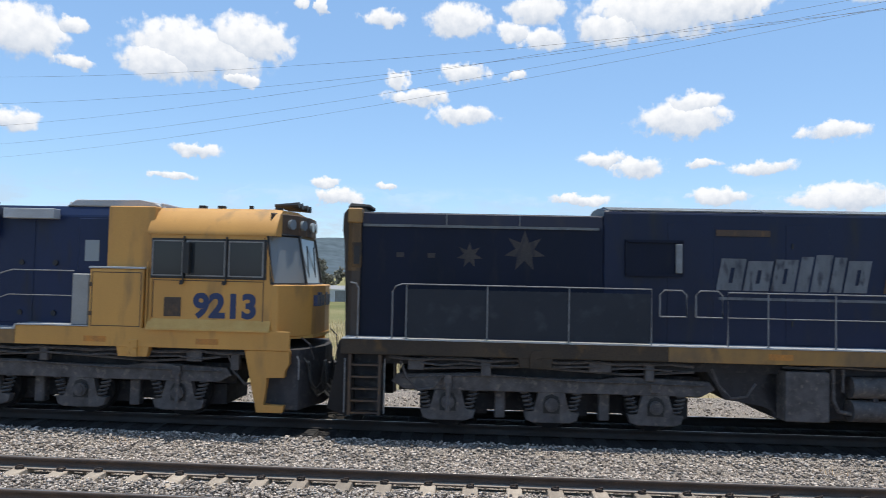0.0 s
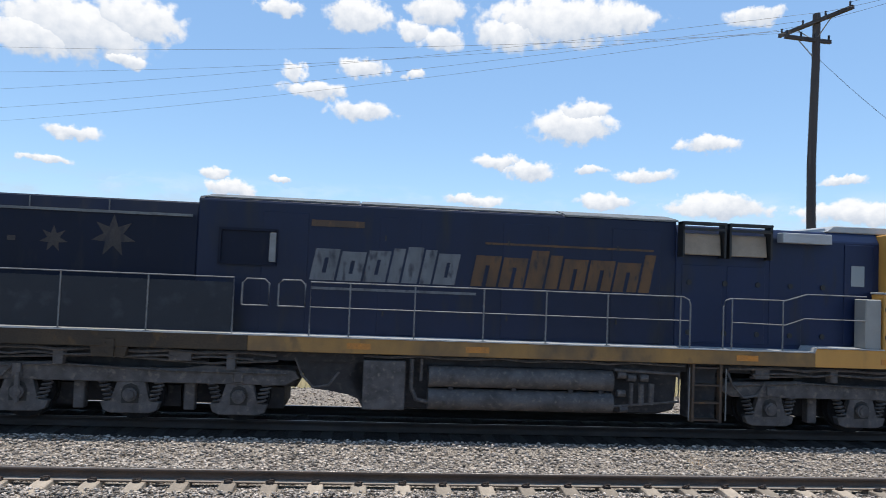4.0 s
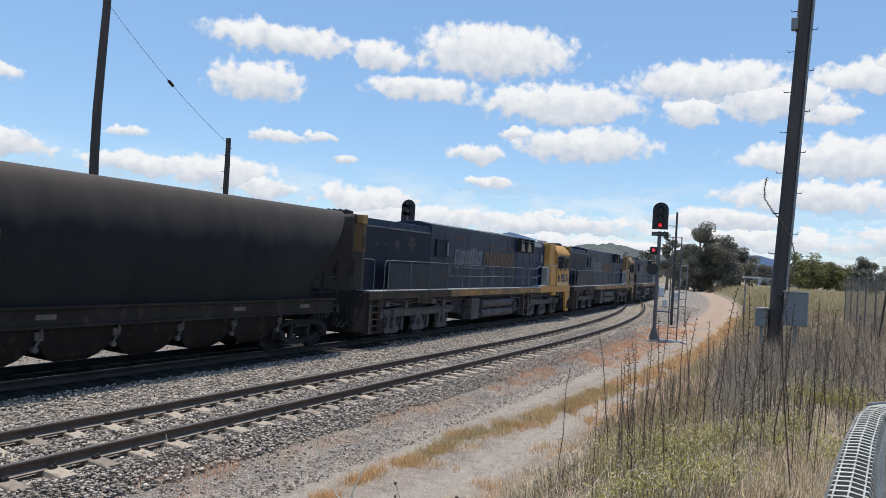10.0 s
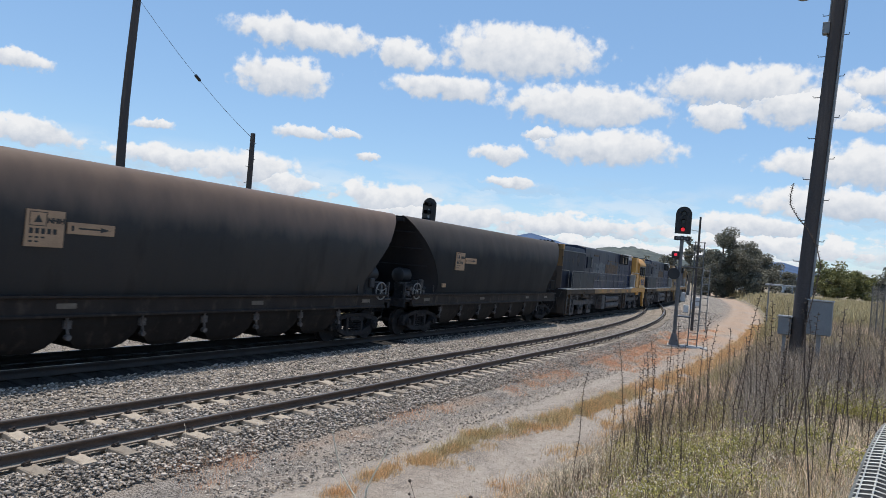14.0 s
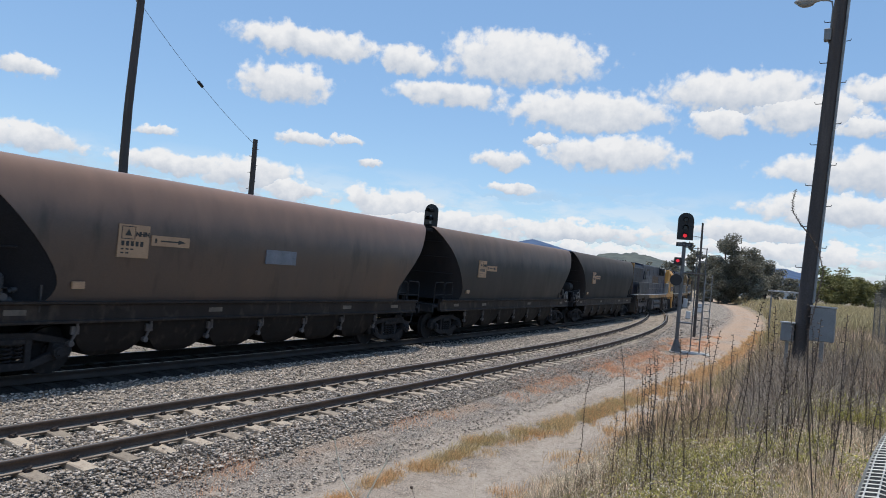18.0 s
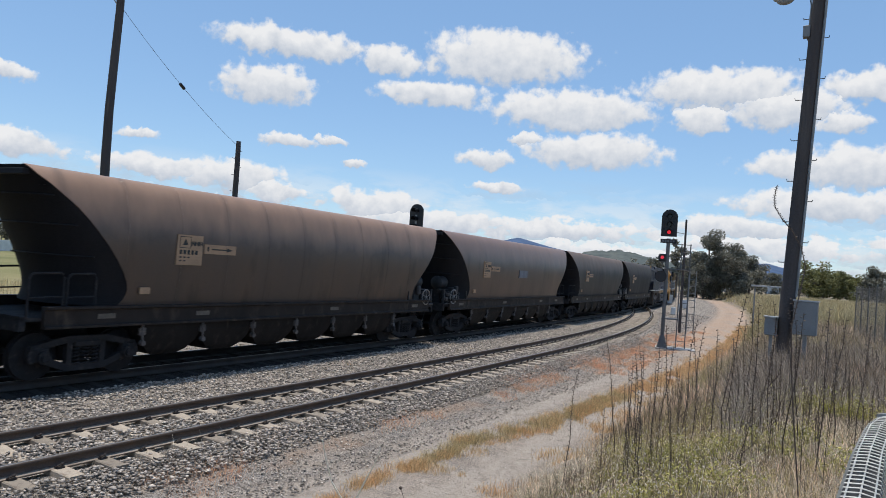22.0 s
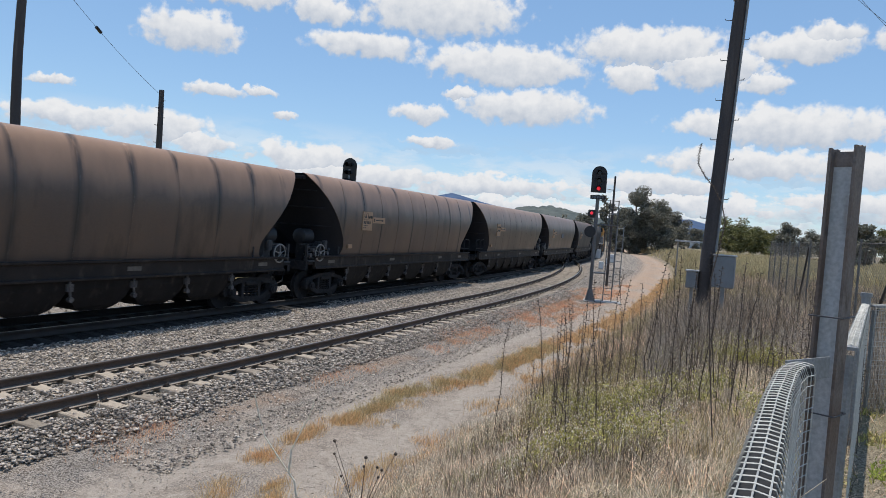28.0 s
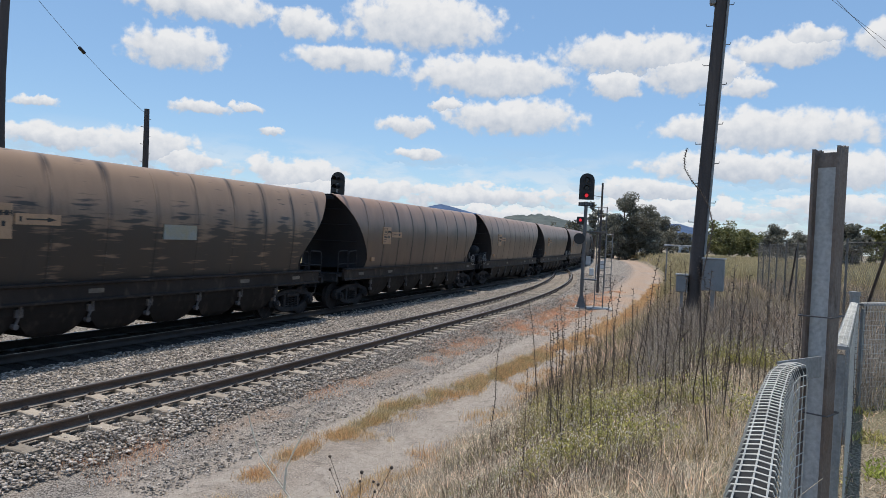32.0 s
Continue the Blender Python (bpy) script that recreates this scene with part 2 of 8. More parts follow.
M_NAVY = material("navy_paint", (0.0078, 0.0155, 0.048), 0.42, 0.0, (0.009, 0.0145, 0.035), 0.9, 0.5, 40, 0.04, third=(0.018, 0.021, 0.029), streak=0.75, spec=0.3, mottle=0.1)
M_DUSTLIT = material("dusty_sunlit_rail_foot", (0.40, 0.33, 0.26), 0.9, 0.0, (0.27, 0.21, 0.16), 3.0, 0.5, 60, 0.1)
M_LOCKER = material("grey_beige_locker_paint", (0.30, 0.295, 0.28), 0.55, 0.0, (0.24, 0.235, 0.22), 2.0, 0.5, 60, 0.05)
M_WHEELRIM = material("worn_grey_hand_wheel", (0.28, 0.265, 0.25), 0.6, 0.1, (0.17, 0.16, 0.15), 5.0, 0.5, 60, 0.05)
M_SOOT = material("sooty_navy_paint", (0.0055, 0.0098, 0.028), 0.5, 0.0, (0.007, 0.0105, 0.021), 1.2, 0.5, 50, 0.05, third=(0.016, 0.018, 0.026), streak=0.7, spec=0.2, mottle=0.1)
M_PANEL = material("dull_dark_panel", (0.015, 0.019, 0.028), 0.5, 0.0, (0.022, 0.027, 0.036), 1.1, 0.5, 50, 0.04, third=(0.036, 0.042, 0.052), spec=0.3, mottle=0.1)
M_YELLOW = material("yellow_paint", (0.59, 0.30, 0.068), 0.55, 0.0, (0.49, 0.245, 0.06), 0.8, 0.5, 45, 0.04, third=(0.30, 0.165, 0.055), streak=0.75, mottle=0.1)
M_SILL = material("dirty_yellow_sill_paint", (0.38, 0.20, 0.05), 0.55, 0.0, (0.13, 0.085, 0.045), 0.8, 0.6, 45, 0.06, third=(0.07, 0.053, 0.04), streak=0.3, mottle=0.1)
M_BROWN = material("rusty_brown_grime", (0.10, 0.06, 0.035), 0.75, 0.0, (0.05, 0.04, 0.035), 2.0, 0.5, 60, 0.1, third=(0.18, 0.10, 0.04), streak=0.6)
M_GREYP = material("pale_grey_paint", (0.42, 0.43, 0.44), 0.5, 0.0, (0.33, 0.33, 0.33), 2.0, 0.5, 60, 0.05)
M_ROOF = material("weathered_grey_roof", (0.17, 0.18, 0.18), 0.6, 0.0, (0.11, 0.115, 0.12), 1.5, 0.5, 40, 0.06, third=(0.06, 0.06, 0.06))
M_UNDER = material("brake_dust_underframe", (0.034, 0.033, 0.035), 0.8, 0.0, (0.022, 0.022, 0.024), 3.0, 0.5, 80, 0.15, third=(0.056, 0.050, 0.047), spec=0.15)
# sleeper concrete with coal dust and the train's shade in its colour
M_SLEEPER_DARK = material("coal_dusted_shaded_concrete", (0.032, 0.029, 0.026), 0.9, 0.0, (0.02, 0.019, 0.018), 5.0, 0.5, 90, 0.25, spread=0.2)
M_BOGIE = material("dusty_grey_bogie", (0.122, 0.113, 0.112), 0.7, 0.0, (0.062, 0.057, 0.057), 4.0, 0.5, 80, 0.2, third=(0.18, 0.155, 0.135), spec=0.2)
M_LOCO_UNDER = material("dusty_loco_underframe", (0.060, 0.058, 0.062), 0.8, 0.0, (0.038, 0.037, 0.040), 3.0, 0.5, 80, 0.15, third=(0.09, 0.082, 0.078), spec=0.2)
M_BLACK = material("black_fittings", (0.012, 0.012, 0.013), 0.5, 0.0, (0.02, 0.02, 0.02), 6.0, 0.5, 90, 0.05)
M_RAIL_PIPE = material("grey_handrail_paint", (0.22, 0.22, 0.22), 0.5, 0.0, (0.13, 0.13, 0.13), 8.0, 0.5, 90, 0.03)
M_DARKGLASS = glassy("dark_cab_glass", (0.030, 0.034, 0.038), 0.08)
M_SCREEN = glassy("windscreen_glass", (0.24, 0.27, 0.29), 0.08)
M_STAR = material("faded_star_paint", (0.072, 0.062, 0.058), 0.65, 0.0, (0.05, 0.046, 0.046), 3.0, 0.5, 60, 0.02, third=(0.03, 0.032, 0.04), streak=0.6, spec=0.2)
M_LETTER = material("faded_white_lettering", (0.155, 0.165, 0.18), 0.6, 0.0, (0.08, 0.088, 0.10), 3.0, 0.5, 60, 0.02, third=(0.035, 0.038, 0.05), streak=0.6)
M_OCHRE = material("faded_ochre_lettering", (0.13, 0.062, 0.02), 0.6, 0.0, (0.05, 0.032, 0.022), 3.0, 0.5, 60, 0.02, third=(0.03, 0.024, 0.024), streak=0.6)
M_NUMBLUE = material("blue_number_paint", (0.016, 0.034, 0.11), 0.5, 0.0, (0.02, 0.035, 0.09), 4.0, 0.5, 60, 0.02)
M_HOPPER_END = material("shade_black_hopper_slope", (0.018, 0.018, 0.021), 0.7, 0.0, (0.026, 0.025, 0.027), 1.5, 0.5, 40, 0.08, streak=0.6, spec=0.15)
M_COAL = material("black_coal_load", (0.012, 0.012, 0.013), 0.55, 0.0, (0.03, 0.03, 0.03), 6.0, 0.5, 25, 0.8)
M_PLATE = material("tan_data_plate", (0.42, 0.265, 0.155), 0.6, 0.0, (0.32, 0.205, 0.125), 4.0, 0.5, 60, 0.02)
M_BLUEPLATE = material("pale_blue_plate", (0.17, 0.185, 0.215), 0.6, 0.0, (0.12, 0.135, 0.16), 4.0, 0.5, 60, 0.02)
M_GEAR = material("dull_grey_brake_gear", (0.050, 0.049, 0.051), 0.6, 0.0, (0.028, 0.028, 0.030), 5.0, 0.5, 60, 0.1, third=(0.11, 0.095, 0.085), spec=0.3)
M_TANKBLUE = material("black_air_tank", (0.018, 0.02, 0.024), 0.55, 0.0, (0.026, 0.026, 0.028), 4.0, 0.5, 60, 0.03, spec=0.3)
M_RAIL = material("rusty_rail_steel", (0.10, 0.068, 0.05), 0.75, 0.0, (0.065, 0.05, 0.042), 2.0, 0.5, 50, 0.1)
# copy of the rail steel with the train's shade put into its colour
M_RAIL_DARK = material("shade_darkened_rail", (0.035, 0.028, 0.024), 0.75, 0.0, (0.02, 0.018, 0.017), 2.0, 0.5, 50, 0.1)
M_RAILTOP = material("polished_rail_head", (0.42, 0.40, 0.38), 0.35, 0.8, (0.25, 0.22, 0.2), 2.0, 0.5, 60, 0.05)
M_SLEEPER = material("weathered_concrete", (0.36, 0.30, 0.235), 0.9, 0.0, (0.26, 0.215, 0.17), 5.0, 0.5, 90, 0.25, spread=0.3, third=(0.19, 0.145, 0.11))
M_CLIP = material("rusted_clip_steel", (0.05, 0.035, 0.03), 0.8, 0.0, (0.03, 0.025, 0.022), 12.0, 0.5, 90, 0.2)
M_STONE = material("grey_ballast_stone", (0.46, 0.40, 0.345), 0.9, 0.0, (0.22, 0.19, 0.162), 12.0, 0.5, 60, 0.2, spread=0.72, third=(0.36, 0.275, 0.22))
M_TIMBER = material("weathered_pole_timber", (0.088, 0.077, 0.074), 0.85, 0.0, (0.056, 0.049, 0.048), 2.0, 0.5, 40, 0.4, streak=0.93, third=(0.13, 0.112, 0.102), spec=0.2)
M_GALV = material("galvanised_steel", (0.30, 0.305, 0.305), 0.6, 0.2, (0.21, 0.21, 0.21), 5.0, 0.5, 60, 0.05)
M_SIGPOST = material("dull_grey_signal_post", (0.14, 0.142, 0.145), 0.6, 0.1, (0.10, 0.10, 0.10), 5.0, 0.5, 60, 0.05)
M_WIRE = material("dull_wire", (0.10, 0.10, 0.11), 0.6, 0.3, (0.07, 0.07, 0.075), 5.0, 0.5, 60, 0.0)
M_OLDWIRE = material("dull_weathered_fence_steel", (0.19, 0.18, 0.165), 0.75, 0.1, (0.11, 0.10, 0.09), 6.0, 0.5, 60, 0.1)
M_MESHW = material("galvanised_mesh_wire", (0.56, 0.55, 0.51), 0.55, 0.15, (0.38, 0.37, 0.34), 8.0, 0.5, 60, 0.05)
M_POSTP = material("chalky_grey_post_paint", (0.50, 0.505, 0.50), 0.75, 0.0, (0.38, 0.385, 0.38), 3.0, 0.5, 50, 0.15, third=(0.20, 0.14, 0.10), streak=0.85)
M_POSTR = material("rusted_post_flange", (0.14, 0.095, 0.07), 0.85, 0.0, (0.22, 0.19, 0.17), 4.0, 0.5, 60, 0.3, third=(0.07, 0.05, 0.04), streak=0.6)
M_SIGBLACK = material("matt_black_signal", (0.014, 0.014, 0.016), 0.55, 0.0, (0.02, 0.02, 0.022), 5.0, 0.5, 60, 0.03)
M_RED = glowing("red_signal_lamp", (0.75, 0.03, 0.05), 0.8)
M_LENS = glassy("dark_signal_lens", (0.02, 0.02, 0.025), 0.1)
M_BOXGREY = material("grey_cabinet_paint", (0.22, 0.23, 0.235), 0.6, 0.0, (0.17, 0.175, 0.18), 3.0, 0.5, 60, 0.05)
M_CONCRETE = material("pale_concrete", (0.42, 0.40, 0.37), 0.9, 0.0, (0.34, 0.32, 0.29), 3.0, 0.5, 60, 0.2)
M_WHITEWALL = material("white_shed_wall", (0.62, 0.64, 0.66), 0.7, 0.0, (0.5, 0.52, 0.54), 1.0, 0.5, 30, 0.05)
M_BARK = material("grey_gum_bark", (0.16, 0.13, 0.11), 0.9, 0.0, (0.10, 0.085, 0.075), 2.0, 0.5, 30, 0.4, streak=0.8)
M_LEAF = material("eucalypt_leaves", (0.215, 0.208, 0.165), 0.6, 0.0, (0.15, 0.146, 0.115), 0.5, 0.5, 10, 0.0, spread=0.55, thin=0.35)
M_LEAF_G = material("green_shrub_leaves", (0.20, 0.195, 0.072), 0.7, 0.0, (0.13, 0.135, 0.058), 0.5, 0.5, 10, 0.0, spread=0.5, thin=0.35)
M_BRUSH = material("brown_brush_stems", (0.40, 0.31, 0.21), 0.9, 0.0, (0.24, 0.18, 0.12), 0.8, 0.5, 20, 0.0, spread=0.6, thin=0.2)
M_GRAVEL = material("tan_road_gravel", (0.46, 0.40, 0.34), 0.9, 0.0, (0.33, 0.28, 0.235), 8.0, 0.5, 60, 0.2, spread=0.4)
M_STRAW = material("dry_grass_blades", (0.80, 0.60, 0.44), 0.9, 0.0, (0.46, 0.325, 0.215), 5.0, 0.5, 20, 0.0, spread=0.85, thin=0.3)
M_SEED = material("bleached_seed_heads", (0.74, 0.68, 0.56), 0.9, 0.0, (0.55, 0.48, 0.36), 3.0, 0.5, 40, 0.0, spread=0.3)
M_GREEN = material("green_grass_blades", (0.27, 0.285, 0.07), 0.85, 0.0, (0.40, 0.36, 0.15), 0.8, 0.5, 20, 0.0, spread=0.5, thin=0.35)
M_STALK = material("dead_weed_stalk", (0.065, 0.047, 0.038), 0.9, 0.0, (0.11, 0.082, 0.064), 3.0, 0.5, 40, 0.1, spread=0.5)
M_PALESTALK = material("bleached_stem", (0.60, 0.53, 0.41), 0.9, 0.0, (0.46, 0.39, 0.29), 3.0, 0.5, 40, 0.1, spread=0.3)


# ---------------------------------------------------------------- mesh helpers
def part(name, bm, mat, parent=None, label="", smooth=False, kind=""):
    """Links a bmesh as one mesh object under a thing or a part."""
    bmesh.ops.recalc_face_normals(bm, faces=bm.faces)
    me = bpy.data.meshes.new(name)
    bm.to_mesh(me)
    bm.free()
    me.materials.append(mat)
    if smooth:
        me.shade_smooth()
        me.set_sharp_from_angle(angle=radians(38))
    ob = new(name, me)
    ob.parent = parent
    return tagged(ob, label=label, kind=kind)


def box(bm, x0, x1, y0, y1, z0, z1, m=None):
    vs = [bm.verts.new((x, y, z)) for x in (x0, x1) for y in (y0, y1) for z in (z0, z1)]
    if m:
        for v in vs:
            v.co = m @ v.co
    for f in ((0, 1, 3, 2), (4, 6, 7, 5), (0, 4, 5, 1), (2, 3, 7, 6), (0, 2, 6, 4), (1, 5, 7, 3)):
        bm.faces.new([vs[i] for i in f])
    return vs


def prism(bm, pts, axis, a, b):
    """A polygon of two coordinates drawn along the axis from a to b: axis x: (y, z), y: (x, z), z: (x, y)."""
    def at(p, c):
        return {"x": (c, *p), "y": (p[0], c, p[1]), "z": (*p, c)}[axis]
    lo, hi = [bm.verts.new(at(p, a)) for p in pts], [bm.verts.new(at(p, b)) for p in pts]
    bm.faces.new(lo), bm.faces.new(hi[::-1])
    for i in range(len(pts)):
        j = (i + 1) % len(pts)
        bm.faces.new((lo[i], hi[i], hi[j], lo[j]))


def tube(bm, pts, r, seg=6, r2=None, caps=True):
    """A round bar through points, r at the start and r2 at the end."""
    pts = [Vector(p) for p in pts]
    rings = []
    for i, p in enumerate(pts):
        d = (pts[min(i + 1, len(pts) - 1)] - pts[max(i - 1, 0)]).normalized()
        u = d.cross((0, 0, 1) if abs(d.z) < 0.9 else (1, 0, 0)).normalized()
        v = d.cross(u)
        k = r if r2 is None else r + (r2 - r) * i / (len(pts) - 1)
        rings.append([bm.verts.new(p + (u * math.cos(a) + v * math.sin(a)) * k) for a in (2 * math.pi * j / seg for j in range(seg))])
    for a, b in zip(rings, rings[1:]):
        for j in range(seg):
            bm.faces.new((a[j], a[(j + 1) % seg], b[(j + 1) % seg], b[j]))
    if caps:
        bm.faces.new(rings[0][::-1]), bm.faces.new(rings[-1])


def disc(bm, c, n, r, t, seg=20):
    """A flat round of thickness t about c with its axis along n."""
    n = Vector(n).normalized()
    tube(bm, [Vector(c) - n * t / 2, Vector(c) + n * t / 2], r, seg)


def bevel(bm, w, seg=1):
    bmesh.ops.bevel(bm, geom=bm.edges[:], offset=w, segments=seg, affect="EDGES", profile=0.5)
    return bm


def fresh():
    return bmesh.new()


def boxed(*dims, w=0.0):
    bm = fresh()
    box(bm, *dims)
    return bevel(bm, w) if w else bm


def thing(name, label, category, group="", m=None):
    ob = new(name)
    ob.empty_display_size = 0.3
    if m is not None:
        ob.matrix_basis = m
    return tagged(ob, label, category, group)


def mesh_of(name, verts, faces, mat, parent=None, kind="", label="", smooth=False):
    me = bpy.data.meshes.new(name)
    verts, faces = np.asarray(verts, np.float32), np.asarray(faces, np.int32)
    me.vertices.add(len(verts)), me.loops.add(faces.size), me.polygons.add(len(faces))
    me.vertices.foreach_set("co", verts.ravel()), me.loops.foreach_set("vertex_index", faces.ravel())
    me.polygons.foreach_set("loop_start", np.arange(0, faces.size, faces.shape[1], dtype=np.int32))
    me.update(calc_edges=True)
    me.materials.append(mat)
    if smooth:
        me.shade_smooth()
    ob = new(name, me)
    ob.parent = parent
    return tagged(ob, label=label, kind=kind)


# ---------------------------------------------------------------- lie of the line
BEND, RADIUS, MAIN_Y, LOOP_Y = -7.47, 582.6, 14.34, 9.415


def drift(x):
    """How far the line has swung away to the left at x."""
    u = np.clip(np.asarray(x, float) - BEND, 0, 260)
    far = np.maximum(np.asarray(x, float) - BEND - 260, 0)
    return RADIUS - np.sqrt(RADIUS ** 2 - u ** 2) + far * 0.2


def loop_y(x):
    """Centre of the near track, which closes up to the main line at its points."""
    u = np.maximum(np.asarray(x, float) - 24.0, 0)
    return LOOP_Y + drift(x) + np.minimum(0.00209 * u ** 2, 4.92)


def main_pose(s, z=0.0):
    """Place and heading on the main line, s metres along it."""
    a = max(s - BEND, 0) / RADIUS
    x = s if s < BEND else BEND + RADIUS * math.sin(a)
    y = MAIN_Y if s < BEND else MAIN_Y + RADIUS * (1 - math.cos(a))
    return pose(x, y, z, 0, 0, math.degrees(a))


def bank_height(x):
    return np.interp(x, [-40, 18, 45, 90], [1.0, 1.0, 0.85, 0.7])


def lie(x, w):
    """Height of the ground at x, w metres out from the camera's side of the line."""
    z = np.interp(w, [-40, 0.3, 1.0, 3.3, 4.0, 5.9, 7.0, 7.85, 8.1, 10.9, 11.6, 12.5, 12.75, 16.0, 19.5, 21.0, 60],
                  [1.35, 1.2, 1.05, -0.15, -0.42, -0.37, -0.43, -0.29, -0.235, -0.235, -0.33, -0.30, -0.215, -0.215, -0.32, -0.95, -1.3])
    high = np.where(np.asarray(w) < 4.0, bank_height(x), 1.0)
    return np.where(np.asarray(w) < 4.0, -0.42 + (z + 0.42) * high, z)


def ground_z(x, y):
    return float(lie(x, y - float(drift(x))))


def steps(*runs):
    out = []
    for a, b, n, p in runs:
        f = np.linspace(0, 1, n, endpoint=False)
        out.append(a + (b - a) * (f ** p if p >= 1 else 1 - (1 - f) ** (1 / p)))
    return np.concatenate(out)


def soil_material():
    m = bpy.data.materials.new("trackside_ground")
    m.use_nodes = True
    n, l = m.node_tree.nodes, m.node_tree.links
    b = n["Principled BSDF"]
    b.inputs["Roughness"].default_value, b.inputs["Specular IOR Level"].default_value = 0.95, 0.2
    g = n.new("ShaderNodeNewGeometry")
    at = n.new("ShaderNodeAttribute")
    at.attribute_name = "across"

    def noise_of(scale, detail=5.0, rough=0.6):
        x = n.new("ShaderNodeTexNoise")
        x.inputs["Scale"].default_value, x.inputs["Detail"].default_value, x.inputs["Roughness"].default_value = scale, detail, rough
        l.new(g.outputs["Position"], x.inputs["Vector"])
        return x.outputs[0]

    def calc(op, a, c=None, d=None):
        x = n.new("ShaderNodeMath")
        x.operation = op
        for i, v in enumerate((a, c, d)):
            if v is None:
                continue
            if isinstance(v, (int, float)):
                x.inputs[i].default_value = v
            else:
                l.new(v, x.inputs[i])
        return x.outputs[0]

    def span(v, lo, hi):
        x = n.new("ShaderNodeMapRange")
        x.interpolation_type = "SMOOTHSTEP"
        x.inputs["From Min"].default_value, x.inputs["From Max"].default_value = lo, hi
        l.new(v, x.inputs["Value"])
        return x.outputs[0]

    def mixed(f, a, c):
        x = n.new("ShaderNodeMix")
        x.data_type = "RGBA"
        for sock, v in ((x.inputs[0], f), (x.inputs[6], a), (x.inputs[7], c)):
            if isinstance(v, tuple):
                sock.default_value = (*v, 1)
            elif isinstance(v, (int, float)):
                sock.default_value = v
            else:
                l.new(v, sock)
        return x.outputs[2]

    patch, blot, grit, stone = noise_of(0.35), noise_of(1.6), noise_of(14.0), noise_of(45.0, 3.0, 0.7)
    wide = noise_of(0.035)
    sx = n.new("ShaderNodeSeparateXYZ")
    l.new(g.outputs["Position"], sx.inputs[0])
    w = calc("ADD", at.outputs["Fac"], calc("MULTIPLY", calc("SUBTRACT", blot, 0.5), 1.5))
    gravel = mixed(span(stone, 0.38, 0.64), (0.085, 0.074, 0.064), (0.43, 0.375, 0.32))
    fac = at.outputs["Fac"]
    wob = calc("ADD", fac, calc("MULTIPLY", calc("SUBTRACT", patch, 0.5), 1.1))
    road = mixed(span(stone, 0.34, 0.66), (0.16, 0.132, 0.11), (0.44, 0.375, 0.315))
    road = mixed(calc("MULTIPLY", span(grit, 0.42, 0.62), 0.5), road, (0.30, 0.245, 0.20))
    # coarse dark gravel between the wheel marks and the ballast, packed pale dust in the marks
    coarse = mixed(span(stone, 0.40, 0.60), (0.055, 0.049, 0.044), (0.36, 0.32, 0.285))
    road = mixed(calc("MULTIPLY", span(wob, 6.2, 7.1), span(blot, 0.30, 0.55)), road, coarse)
    road = mixed(calc("MULTIPLY", span(blot, 0.50, 0.70), 0.6), road, coarse)
    dust = mixed(span(grit, 0.35, 0.65), (0.34, 0.29, 0.245), (0.44, 0.385, 0.33))
    marks = calc("ADD", calc("MULTIPLY", span(wob, 4.15, 4.45), span(wob, 5.15, 4.85)), calc("MULTIPLY", span(wob, 5.75, 6.0), span(wob, 6.7, 6.35)))
    road = mixed(calc("MULTIPLY", marks, 0.62), road, dust)
    clods = noise_of(4.2, 6.0, 0.65)
    road = mixed(calc("MULTIPLY", span(clods, 0.53, 0.66), 0.5), road, (0.15, 0.125, 0.105))
    road = mixed(calc("MULTIPLY", span(clods, 0.44, 0.34), 0.45), road, (0.46, 0.40, 0.34))
    clay = mixed(span(grit, 0.3, 0.7), (0.34, 0.225, 0.155), (0.43, 0.325, 0.245))
    road = mixed(calc("MULTIPLY", calc("MULTIPLY", span(sx.outputs[0], 20.0, 40.0), span(patch, 0.25, 0.6)), span(wob, 7.4, 6.2)), road, clay)
    straw = mixed(span(stone, 0.36, 0.64), (0.085, 0.066, 0.048), (0.38, 0.31, 0.23))
    straw = mixed(calc("MULTIPLY", span(patch, 0.45, 0.62), 0.35), straw, (0.14, 0.145, 0.045))
    reddish = mixed(span(grit, 0.3, 0.7), (0.30, 0.165, 0.09), (0.42, 0.27, 0.165))
    field = mixed(span(patch, 0.35, 0.65), (0.34, 0.275, 0.155), (0.22, 0.19, 0.09))
    green = mixed(span(wide, 0.35, 0.6), (0.115, 0.128, 0.045), (0.22, 0.198, 0.092))
    field = mixed(span(at.outputs["Fac"], 48.0, 75.0), field, green)
    field = mixed(span(at.outputs["Fac"], 170.0, 260.0), field, (0.225, 0.205, 0.092))
    out = mixed(span(w, 3.5, 4.2), straw, road)
    out = mixed(calc("MULTIPLY", calc("MULTIPLY", span(w, 6.9, 7.3), span(patch, 0.45, 0.65)), 0.45), out, reddish)
    out = mixed(span(w, 7.2, 7.9), out, gravel)
    # main-line bed: coal dust, with the shade under the train painted in
    coal_and_shade = calc("MULTIPLY", span(at.outputs["Fac"], 12.75, 13.0), span(at.outputs["Fac"], 15.9, 15.3))
    out = mixed(coal_and_shade, out, mixed(span(stone, 0.38, 0.64), (0.012, 0.011, 0.011), (0.055, 0.05, 0.046)))
    out = mixed(span(w, 19.6, 20.8), out, field)
    l.new(out, b.inputs["Base Color"])
    p = n.new("ShaderNodeBump")
    p.inputs["Strength"].default_value, p.inputs["Distance"].default_value = 0.7, 0.03
    l.new(calc("ADD", stone, calc("MULTIPLY", grit, 0.6)), p.inputs["Height"]), l.new(p.outputs[0], b.inputs["Normal"])
    return m


